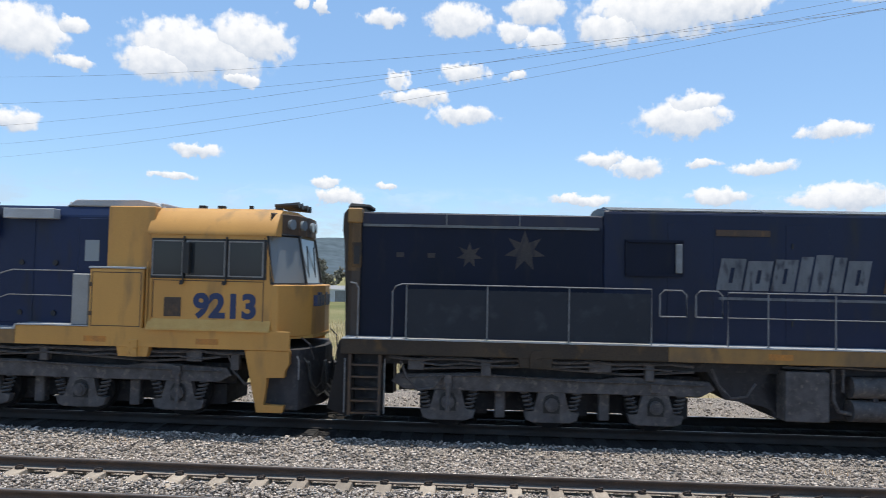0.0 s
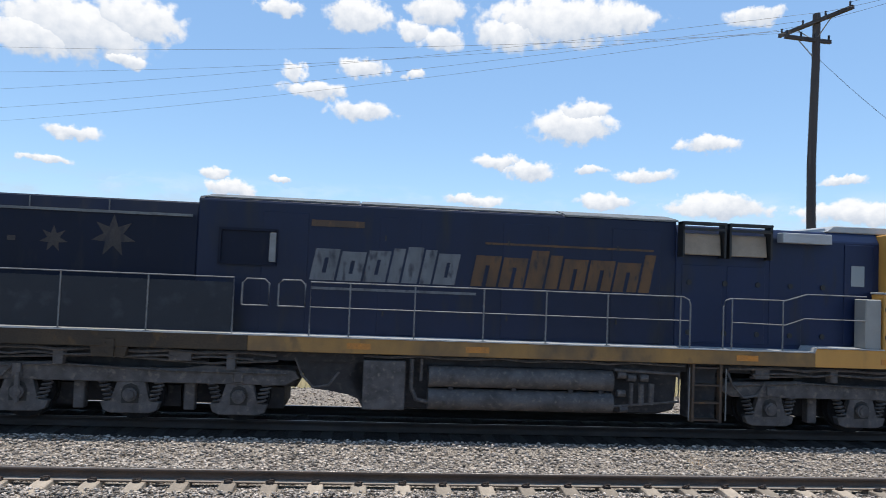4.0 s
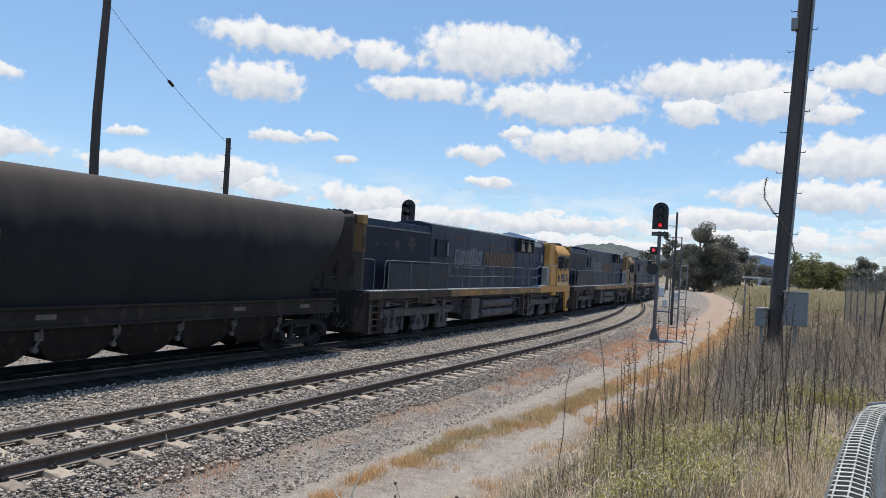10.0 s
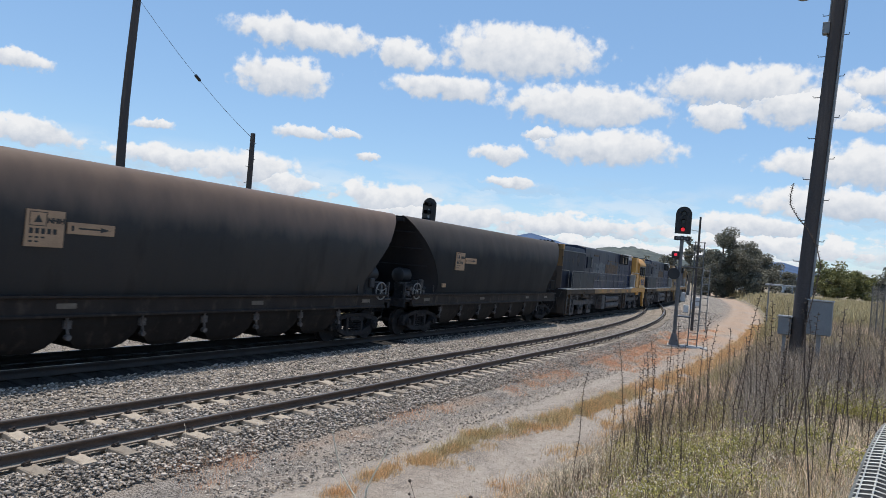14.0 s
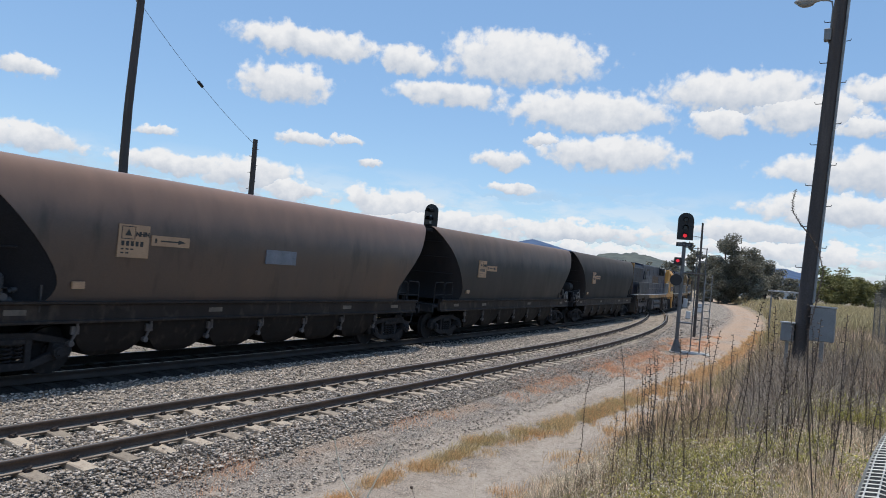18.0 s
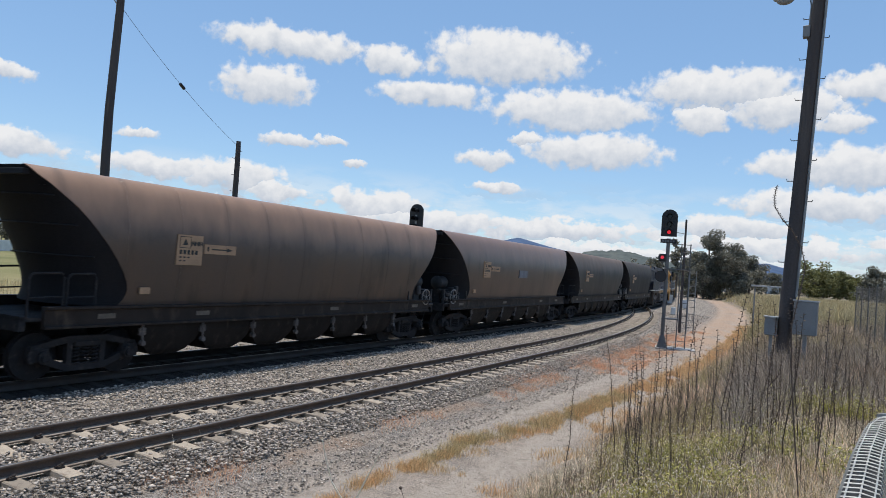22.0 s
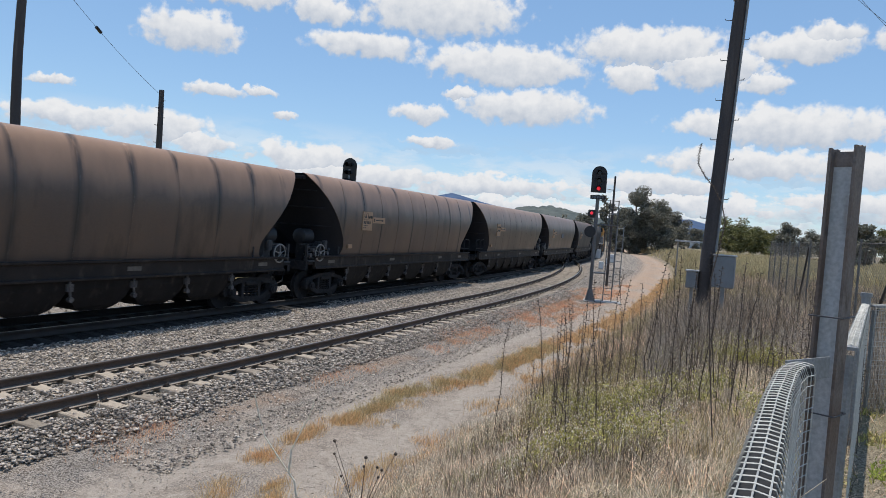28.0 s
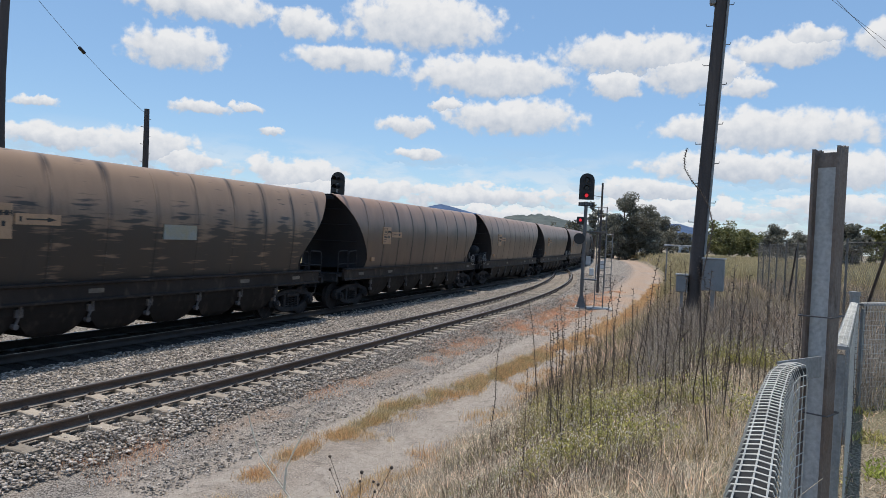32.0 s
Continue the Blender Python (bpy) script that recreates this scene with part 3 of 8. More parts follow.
def ground_sheet():
    xs = steps((-3000, -60, 26, 0.4), (-60, 100, 200, 1), (100, 3000, 30, 2.2))
    xs = np.append(xs, 3000)
    ws = steps((-2500, -30, 24, 0.4), (-30, 3, 44, 1), (3, 20, 100, 1), (20, 3600, 46, 2.6))
    ws = np.append(ws, 3600)
    gx, gw = np.meshgrid(xs, ws, indexing="ij")
    rough = np.array([[noise.noise((x * 0.9, w * 0.9, 0)) * 0.6 + noise.noise((x * 3.1, w * 3.1, 4)) * 0.4 for w in ws] for x in xs])
    near = np.interp(np.abs(gx - 15), [0, 60, 120], [1, 1, 0]) * np.interp(gw, [-30, -10, 30, 60], [0, 1, 1, 0])
    rut = np.interp(gw, [3.9, 4.3, 4.7, 5.1, 5.4, 5.7, 6.1, 6.5, 6.9], [0, -0.02, -0.045, 0.0, 0.035, 0.0, -0.04, -0.01, 0.0])
    even = np.interp(gw, [3.4, 4.2, 7, 8, 17, 18], [0.10, 0.035, 0.035, 0.02, 0.02, 0.10])
    z = lie(gx, gw) + rough * near * even + rut * near
    verts = np.stack([gx, gw + drift(gx), z], -1).reshape(-1, 3)
    a, c = len(xs), len(ws)
    i, j = np.meshgrid(np.arange(a - 1), np.arange(c - 1), indexing="ij")
    q = (i * c + j).ravel()
    ob = mesh_of("ground", verts, np.stack([q, q + c, q + c + 1, q + 1], -1), soil_material(), smooth=True)
    ob.data.attributes.new("across", "FLOAT", "POINT").data.foreach_set("value", gw.ravel().astype(np.float32))
    tagged(ob, "dry trackside ground with a gravel road, ballast bed and fields", "ground", kind="structure")


ground_sheet()

RAIL_PROFILE = [(-0.07, -0.172), (0.07, -0.172), (0.07, -0.158), (0.012, -0.135), (0.009, -0.05), (0.036, -0.038), (0.036, -0.004),
                (0.03, 0.0), (-0.03, 0.0), (-0.036, -0.004), (-0.036, -0.038), (-0.009, -0.05), (-0.012, -0.135), (-0.07, -0.158)]


def sweep(name, profile, line, mat, parent, label=""):
    """A profile of (across, up) drawn along a line in plan."""
    line = np.asarray(line, float)
    d = np.gradient(line, axis=0)
    d /= np.linalg.norm(d, axis=1)[:, None]
    side = np.stack([-d[:, 1], d[:, 0]], 1)
    v = np.array([[(*(p + s * u), z) for u, z in profile] for p, s in zip(line, side)]).reshape(-1, 3)
    k, f = len(profile), []
    for i in range(len(line) - 1):
        for j in range(k):
            f.append((i * k + j, i * k + (j + 1) % k, (i + 1) * k + (j + 1) % k, (i + 1) * k + j))
    return mesh_of(name, v, f, mat, parent, label=label)


def offset_line(xs, ys, off):
    p = np.stack([xs, ys], 1)
    d = np.gradient(p, axis=0)
    d /= np.linalg.norm(d, axis=1)[:, None]
    return p + np.stack([-d[:, 1], d[:, 0]], 1) * off


def sleeper_mesh():
    bm = fresh()
    # trapezoid section, dipped in the middle
    rows = [(-1.25, -0.19), (-0.95, -0.176), (-0.55, -0.176), (-0.25, -0.215), (0.25, -0.215), (0.55, -0.176), (0.95, -0.176), (1.25, -0.19)]
    last = None
    for y, z in rows:
        ring = [bm.verts.new(p) for p in ((-0.14, y, -0.42), (0.14, y, -0.42), (0.11, y, z - 0.012), (0.095, y, z), (-0.095, y, z), (-0.11, y, z - 0.012))]
        if last:
            for i in range(6):
                bm.faces.new((last[i], last[(i + 1) % 6], ring[(i + 1) % 6], ring[i]))
        else:
            bm.faces.new(ring)
        last = ring
    bm.faces.new(last[::-1])
    bmesh.ops.recalc_face_normals(bm, faces=bm.faces)
    me = bpy.data.meshes.new("sleeper")
    bm.to_mesh(me)
    bm.free()
    me.materials.append(M_SLEEPER)
    clips = fresh()
    for side in (-0.7525, 0.7525):
        for k in (-0.1, 0.1):
            tube(clips, [(-0.05, side + k * 0.8, -0.165), (-0.045, side + k * 1.25, -0.13), (0.0, side + k * 1.35, -0.115), (0.04, side + k * 1.0, -0.12),
                         (0.05, side + k * 0.7, -0.145)], 0.014, 5)
            box(clips, -0.05, 0.05, side + k - 0.035, side + k + 0.035, -0.178, -0.15)
    mc = bpy.data.meshes.new("rail_clips")
    clips.to_mesh(mc)
    clips.free()
    mc.materials.append(M_CLIP)
    return me, mc


def railway(name, label, xs, ys, sleepers, clipped, dusty=None):
    """Two rails on concrete sleepers."""
    t = thing(name, label, "railway track")
    tagged(t, kind="structure")
    for off in (-0.7525, 0.7525):
        line = offset_line(xs, ys, off)
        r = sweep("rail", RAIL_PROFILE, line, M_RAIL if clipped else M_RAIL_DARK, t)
        if clipped:
            # pale strips on the foot: dust with the sunlight painted in
            for k in (-1, 1):
                edge = sorted((k * 0.014, k * 0.069))
                z = (-0.1325, -0.156) if k > 0 else (-0.156, -0.1325)
                sweep("rail_foot", [(edge[0], z[0]), (edge[1], z[1]), (edge[1], z[1] + 0.003), (edge[0], z[0] + 0.003)], line, M_DUSTLIT, r, "dusty rail foot with sunlit tone put into its colour")
        sweep("rail_head", [(-0.022, 0.0), (0.022, 0.0), (0.02, 0.002), (-0.02, 0.002)], line, M_RAILTOP, r, "polished running surface")
    run = np.concatenate([[0], np.cumsum(np.hypot(np.diff(xs), np.diff(ys)))])
    rng = random.Random(5)
    for k in sleepers:
        s = k * 0.61
        x, y = np.interp(s, run, xs), np.interp(s, run, ys)
        x2, y2 = np.interp(s + 0.5, run, xs), np.interp(s + 0.5, run, ys)
        o = new("sleeper", dusty or SLEEPER_ME)
        o.parent = t
        o.matrix_basis = pose(x + rng.uniform(-0.015, 0.015), y + rng.uniform(-0.03, 0.03), rng.uniform(0.004, 0.022) - (0.03 if dusty else 0.0), 0, rng.uniform(-0.5, 0.5),
                              math.degrees(math.atan2(y2 - y, x2 - x)) + rng.uniform(-0.8, 0.8))
        if clipped:
            c = new("rail_clips", CLIP_ME)
            c.parent = o
    return t


def tracks():
    global SLEEPER_ME, CLIP_ME
    SLEEPER_ME, CLIP_ME = sleeper_mesh()
    xs = np.arange(-60.0, 75.0, 1.0)
    railway("railway_track", "nearer siding of rusty rails on pale concrete sleepers", xs, loop_y(xs), range(72, 205), True)
    # main-line sleepers take the coal-dusted colour with shade painted in
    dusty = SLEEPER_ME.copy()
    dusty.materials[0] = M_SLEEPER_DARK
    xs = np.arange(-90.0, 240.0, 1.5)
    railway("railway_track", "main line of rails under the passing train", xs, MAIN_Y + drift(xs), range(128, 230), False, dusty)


tracks()


def ballast(name, count, xr, wr, size, seed, lift=0.0, label="", mat=None, bury=0.0):
    """Loose broken stones as one object."""
    rng = np.random.default_rng(seed)
    x = xr[0] + (xr[1] - xr[0]) * rng.random(count) ** 1.3
    w = rng.uniform(*wr, count)
    off = w - (loop_y(x) - drift(x))
    keep = (np.abs(np.abs(off) - 0.7525) > 0.10) & (np.abs(np.abs(w - MAIN_Y) - 0.7525) > 0.10)
    if bury:
        along = np.arange(-60.0, 75.0, 1.0)
        gone = np.concatenate([[0], np.cumsum(np.hypot(np.diff(along), np.diff(loop_y(along))))])
        s = np.interp(x, along, gone) / 0.61
        bare = (np.abs(s - np.round(s)) * 0.61 < 0.145) & (np.abs(off) > 0.36) & (np.abs(off) < 1.22) & (rng.random(count) < 0.93)
        keep &= ~bare
    x, w = x[keep], w[keep]
    k = len(x)
    base = np.array([(1, 0, 0), (-1, 0, 0), (0, 1, 0), (0, -1, 0), (0, 0, 1), (0, 0, -1)], float)
    v = base[None] * rng.uniform(0.55, 1.25, (k, 6, 1)) + rng.uniform(-0.28, 0.28, (k, 6, 3))
    q = rng.normal(size=(k, 4))
    q /= np.linalg.norm(q, axis=1)[:, None]
    a, b, c, d = q.T
    rot = np.stack([np.stack([1 - 2 * (c * c + d * d), 2 * (b * c - a * d), 2 * (b * d + a * c)], -1),
                    np.stack([2 * (b * c + a * d), 1 - 2 * (b * b + d * d), 2 * (c * d - a * b)], -1),
                    np.stack([2 * (b * d - a * c), 2 * (c * d + a * b), 1 - 2 * (b * b + c * c)], -1)], 1)
    v = np.einsum("nij,nkj->nki", rot, v) * rng.uniform(*size, (k, 1, 1)) * np.array((1.15, 1.15, 0.6))
    off = np.abs(w - (loop_y(x) - drift(x)))
    lift = lift + bury * ((off < 0.42) | (off > 1.02))
    v += np.stack([x, w + drift(x), lie(x, w) + lift + rng.uniform(-0.02, 0.026, k)], -1)[:, None]
    f = np.array([(0, 2, 4), (2, 1, 4), (1, 3, 4), (3, 0, 4), (2, 0, 5), (1, 2, 5), (3, 1, 5), (0, 3, 5)])
    f = (f[None] + 6 * np.arange(k)[:, None, None]).reshape(-1, 3)
    ob = mesh_of(name, v.reshape(-1, 3), f, mat or M_STONE)
    tagged(ob, label, "ballast", kind="stuff")


ballast("ballast_stones", 40000, (-11, 32), (10.4, 12.95), (0.02, 0.048), 1, label="grey broken ballast stones between the two tracks")
ballast("ballast_stones", 72000, (-9, 36), (7.5, 11.0), (0.018, 0.040), 2, 0.0, bury=0.045, label="grey ballast stones packed round the concrete sleepers")
ballast("ballast_stones", 16000, (-14, 40), (15.3, 20.0), (0.02, 0.042), 6, label="grey ballast stones on the far shoulder of the main line")
ballast("ballast_stones", 22000, (20, 70), (7.2, 13.6), (0.022, 0.045), 3, label="grey ballast stones along the distant bend")
ballast("gravel", 12000, (6, 36), (6.2, 7.9), (0.008, 0.028), 9, label="coarse stones strayed from the ballast onto the road edge")
ballast("gravel", 30000, (4, 40), (3.9, 7.9), (0.003, 0.013), 4, 0.0, label="loose gravel scattered on the dirt road", mat=M_GRAVEL)


# ---------------------------------------------------------------- the locomotives (x forward, -y towards the camera, z from the rail)
def both_sides(build):
    for sign in (-1, 1):
        build(sign)


def ypair(sign, a, b):
    return (min(sign * a, sign * b), max(sign * a, sign * b))


def star_mesh(bm, cx, cz, r, y, points=7):
    lo, hi = [], []
    for i in range(points * 2):
        a = math.pi / 2 + math.pi * i / points
        k = r if i % 2 == 0 else r * 0.45
        lo.append((cx + math.cos(a) * k, cz + math.sin(a) * k))
    for p in lo:
        hi.append(p)
    prism(bm, lo, "y", y[0], y[1])


def slanted(bm, x0, x1, z0, z1, y, lean=0.09, hole=None):
    """A leaning block letter with a slot in it, as a plain shape."""
    def at(x, z):
        return (x + (z - z0) * lean / 0.5, z)
    if hole is None:
        prism(bm, [at(x0, z0), at(x1, z0), at(x1, z1), at(x0, z1)], "y", *y)
        return
    hx0, hx1, hz0, hz1 = hole
    prism(bm, [at(x0, z0), at(hx0, z0), at(hx0, z1), at(x0, z1)], "y", *y)
    prism(bm, [at(hx1, z0), at(x1, z0), at(x1, z1), at(hx1, z1)], "y", *y)
    prism(bm, [at(hx0, z0), at(hx1, z0), at(hx1, hz0), at(hx0, hz0)], "y", *y)
    prism(bm, [at(hx0, hz1), at(hx1, hz1), at(hx1, z1), at(hx0, z1)], "y", *y)


def figures(text, size, x, y, z, mat, parent, name, label, flip=False):
    cu = bpy.data.curves.new(name, "FONT")
    cu.body, cu.size, cu.extrude, cu.offset = text, size, 0.004, 0.026 if size > 0.3 else 0.006
    cu.align_x, cu.align_y = "CENTER", "CENTER"
    tmp = bpy.data.objects.new(name, cu)
    me = bpy.data.meshes.new_from_object(tmp)
    bpy.data.objects.remove(tmp)
    me.transform(Matrix.Translation((x, y, z)) @ pose(0, 0, 0, 90, 0, 180 if flip else 0))
    me.materials.clear()
    me.materials.append(mat)
    ob = new(name, me)
    ob.parent = parent
    return tagged(ob, label=label)


def spring(bm, x, y, z0, z1, r=0.085, turns=5):
    n = turns * 8
    tube(bm, [(x + r * math.cos(2 * math.pi * i / 8), y + r * math.sin(2 * math.pi * i / 8), z0 + (z1 - z0) * i / n) for i in range(n + 1)], 0.02, 4)


def wheelset(parent, x, r=0.5, name="wheelset"):
    bm = fresh()
    for sgn in (-1, 1):
        disc(bm, (0, sgn * 0.76, 0), (0, 1, 0), r, 0.11, 28)
        disc(bm, (0, sgn * 0.69, 0), (0, 1, 0), r + 0.028, 0.03, 28)
        disc(bm, (0, sgn * 0.83, 0), (0, 1, 0), r * 0.3, 0.06, 12)
        for k in range(5):
            a = 2 * math.pi * k / 5
            disc(bm, (math.cos(a) * r * 0.6, sgn * 0.815, math.sin(a) * r * 0.6), (0, 1, 0), 0.05, 0.012, 8)
    tube(bm, [(0, -1.0, 0), (0, 1.0, 0)], 0.075, 10)
    ob = part(name, bm, M_UNDER, parent)
    ob.matrix_basis = pose(x, 0, r)
    return ob


def loco_bogie(loco, cx, axles):
    bm = fresh()
    box(bm, -2.9, 2.9, -0.6, 0.6, 0.62, 1.02)
    box(bm, -1.3, 1.3, -0.9, 0.9, 0.95, 1.32)
    box(bm, -2.5, 2.5, -0.5, 0.5, 0.26, 0.95)
    for a in axles:
        box(bm, a - cx - 0.3, a - cx + 0.75, -0.6, 0.6, 0.2, 0.6)
    bogie = part("bogie_frame", bm, M_LOCO_UNDER, loco)
    bogie.matrix_basis = pose(cx, 0, 0)

    def side(sgn):
        bm = fresh()
        y0, y1 = ypair(sgn, 1.02, 1.16)
        prism(bm, [(-3.0, 0.86), (-2.75, 0.72), (2.75, 0.72), (3.0, 0.86), (2.9, 1.0), (1.3, 1.06), (0.9, 0.99), (-0.9, 0.99), (-1.3, 1.06), (-2.9, 1.0)], "y", y0, y1)
        part("side_frame", bevel(bm, 0.012), M_BOGIE, bogie, "dusty cast side frame")
        for a in axles:
            x = a - cx
            bm = fresh()
            prism(bm, [(x + u, z) for u, z in ((-0.52, 0.36), (-0.47, 0.21), (-0.34, 0.16), (0.34, 0.16), (0.47, 0.21), (0.52, 0.36), (0.33, 0.37), (0.24, 0.74), (-0.24, 0.74), (-0.33, 0.37))], "y",
                  *ypair(sgn, 1.0, 1.15))
            axle_box = part("axle_box", bevel(bm, 0.012), M_BOGIE, bogie, "dusty cast axle box cradle")
            # flat black plate stands in for the shade inside the arched opening
            bm = fresh()
            prism(bm, [(x + u, z) for u, z in ((-0.15, 0.34), (0.15, 0.34), (0.16, 0.55), (0.11, 0.66), (0.0, 0.70), (-0.11, 0.66), (-0.16, 0.55))], "y", *ypair(sgn, 1.15, 1.154))
            part("axle_recess", bm, M_BLACK, bogie)
            bm = fresh()
            disc(bm, (x, sgn * 1.18, 0.5), (0, 1, 0), 0.125, 0.06, 18)
            disc(bm, (x, sgn * 1.22, 0.5), (0, 1, 0), 0.085, 0.03, 14)
            part("axle_cap", bm, M_BOGIE, bogie)
            for k in (-1, 1):
                bm = fresh()
                n = 40
                tube(bm, [(x + k * (0.37 + 0.13 * i / n) + 0.085 * math.cos(2 * math.pi * i / 8), sgn * 1.09 + 0.07 * math.sin(2 * math.pi * i / 8), 0.36 + 0.38 * i / n) for i in range(n + 1)], 0.021, 4)
                part("coil_spring", bm, M_BOGIE, bogie)
        bm = fresh()
        x = axles[0] - cx if sgn < 0 else axles[2] - cx
        tube(bm, [(x, sgn * 1.2, 0.32), (x, sgn * 1.2, 0.92)], 0.05, 8)
        box(bm, x - 0.07, x + 0.07, *ypair(sgn, 1.16, 1.26), 0.86, 1.02)
        part("damper", bm, M_BOGIE, bogie)
        for x in (-0.95, 1.0):
            part("brake_hanger", boxed(x - 0.1, x + 0.1, *ypair(sgn, 0.8, 1.0), 0.2, 0.76, w=0.02), M_BOGIE, bogie)
        for x in (-1.95, 1.9):
            part("frame_lug", boxed(x - 0.09, x + 0.09, *ypair(sgn, 1.14, 1.2), 0.76, 0.94, w=0.015), M_BOGIE, bogie)
        for line, r in (([(-2.8, 0.95), (-1.2, 1.02), (0.6, 0.95), (2.8, 0.94)], 0.018), ([(-2.4, 1.12), (-0.5, 1.2), (1.4, 1.1), (2.6, 1.18)], 0.025)):
            bm = fresh()
            tube(bm, [(x, sgn * 1.19, z) for x, z in line], r, 5)
            part("brake_pipe", bm, M_BOGIE, bogie)

    both_sides(side)
    for a in axles:
        wheelset(bogie, a - cx, 0.5)
    return bogie


def handrail(name, parent, pts, r=0.015, mids=(), posts=(), foot=1.66):
    bm = fresh()
    tube(bm, pts, r, 6)
    for p in mids:
        tube(bm, p, r * 0.75, 5)
    for x, y, z in posts:
        tube(bm, [(x, y, foot), (x, y, z)], r * 0.95, 6)
        box(bm, x - 0.05, x + 0.05, y - 0.03, y + 0.03, foot - 0.002, foot + 0.02)
    return part(name, bm, M_RAIL_PIPE, parent, smooth=True)


def locomotive():
    loco = thing("locomotive", "dark blue and yellow diesel locomotive on the far track", "locomotive", "locomotives of the train")
    # underframe and sills
    bm = fresh()
    box(bm, -11.2, 10.4, -1.1, 1.1, 1.18, 1.62)
    part("underframe", bm, M_LOCO_UNDER, loco)

    def sill(sgn):
        bm = fresh()
        y0, y1 = ypair(sgn, 1.36, 1.44)
        box(bm, -5.3, 5.6, y0, y1, 1.38, 1.655)
        part("side_sill", bevel(bm, 0.008), M_SILL, loco, "grimy yellow side sill")
        part("cab_sill", boxed(5.6, 10.98, y0, y1, 1.38, 1.74, w=0.008), M_YELLOW, loco, "yellow sill under the cab")
        part("tail_sill", boxed(-11.3, -5.3, y0, y1, 1.38, 1.655, w=0.008), M_TAILSILL, loco, "side sill black with brake dust")
        # walkway top coloured pale to carry the sun on its edge
        bm = fresh()
        prism(bm, [(-11.28, 1.655), (5.58, 1.655), (5.62, 1.745), (7.05, 1.745), (7.05, 1.765), (5.6, 1.765), (5.55, 1.675), (-11.28, 1.675)], "y", *ypair(sgn, 0.9, 1.46))
        part("walkway", bm, M_GREYP, loco, "walkway plate with its sunlit paleness put into the colour")
        for x in (-3.3, -1.1, 4.2, 7.2, 9.4):
            part("reflector", boxed(x - 0.22, x + 0.22, *ypair(sgn, 1.44, 1.446), 1.46, 1.57), M_ORANGE, loco, "orange reflective patch")
        for x in (-7.7, 7.95):
            bm = fresh()
            prism(bm, [(x - 0.32, 1.38), (x + 0.32, 1.38), (x + 0.28, 1.2), (x - 0.28, 1.2)], "y", *ypair(sgn, 1.3, 1.43))
            box(bm, x - 0.1, x + 0.1, *ypair(sgn, 1.43, 1.47), 1.2, 1.52)
            for k in range(3):
                disc(bm, (x - 0.05 + 0.1 * (k % 2), sgn * 1.475, 1.27 + 0.09 * k), (0, 1, 0), 0.02, 0.02, 6)
            part("jacking_bracket", bm, M_TAILSILL if x < 0 else M_YELLOW, loco)

    both_sides(sill)
    # long hood: low tail, tall middle, cowl behind the cab
    w = 0.95
    bm = fresh()
    prism(bm, [(-w, 1.62), (w, 1.62), (w, 3.82), (w - 0.08, 4.06), (0.3, 4.12), (-0.3, 4.12), (-w + 0.08, 4.06), (-w, 3.82)], "x", -11.05, -6.4)
    part("tail_hood", bevel(bm, 0.02), M_SOOT, loco, "sooty dark blue tail hood")
    bm = fresh()
    for sgn in (-1, 1):
        box(bm, -11.0, -6.5, *ypair(sgn, w, w + 0.03), 3.78, 3.83)
        for x in (-9.4, -8.0):
            box(bm, x - 0.01, x + 0.01, *ypair(sgn, w, w + 0.012), 3.83, 4.04)
    part("rain_strip", bm, M_ROOF, loco)
    bm = fresh()
    prism(bm, [(-w, 1.62), (w, 1.62), (w, 4.13), (w - 0.05, 4.19), (0.3, 4.27), (-0.3, 4.27), (-w + 0.05, 4.19), (-w, 4.13)], "x", -6.4, 2.92)
    part("engine_hood", bevel(bm, 0.02), M_NAVY, loco, "dark blue engine hood")
    bm = fresh()
    prism(bm, [(-w - 0.015, 4.175), (-0.3, 4.31), (0.3, 4.31), (w + 0.015, 4.175), (w + 0.012, 4.14), (w - 0.02, 4.19), (0.3, 4.275), (-0.3, 4.275), (-w + 0.02, 4.19), (-w - 0.012, 4.14)], "x", 0.62, 2.95)
    part("roof_panel", bm, M_ROOF, loco, "weathered grey hood roof panel")
    for x0, x1 in ((-6.3, -3.42), (-3.38, 0.58)):
        bm = fresh()
        prism(bm, [(-w + 0.02, 4.19), (-0.3, 4.3), (0.3, 4.3), (w - 0.02, 4.19), (w - 0.03, 4.165), (0.3, 4.275), (-0.3, 4.275), (-w + 0.03, 4.165)], "x", x0, x1)
        part("roof_panel", bm, M_ROOF, loco, "weathered grey hood roof panel")
    bm = fresh()
    prism(bm, [(-w, 1.62), (w, 1.62), (w, 3.9), (w - 0.12, 4.1), (-w + 0.12, 4.1), (-w, 3.9)], "x", 2.92, 7.3)
    part("cowl", bevel(bm, 0.02), M_BLUE, loco, "dark blue cowl with bolted doors")

    def hood_side(sgn):
        y = sgn * w
        yo = ypair(sgn, w, w + 0.012)
        # doors and bolts
        for x0, x1, z0, z1 in ((-5.2, -4.35, 1.7, 3.95), (-3.0, -2.2, 1.7, 3.95), (-0.6, 0.3, 1.7, 3.95), (1.6, 2.6, 1.7, 3.95), (3.05, 3.9, 1.75, 3.3),
                               (4.0, 4.8, 1.75, 3.3), (4.9, 5.6, 1.75, 3.9)):
            part("hood_door", boxed(x0, x1, *yo, z0, z1, w=0.005), M_BLUE if x0 > 3 else M_NAVY, loco)
        for x in (3.2, 3.95, 4.65, 5.35, 6.05):
            for z in (1.95, 2.95):
                bm = fresh()
                disc(bm, (x, y + sgn * 0.02, z), (0, 1, 0), 0.055, 0.02, 8)
                part("door_bolt", bm, M_BLACK, loco)
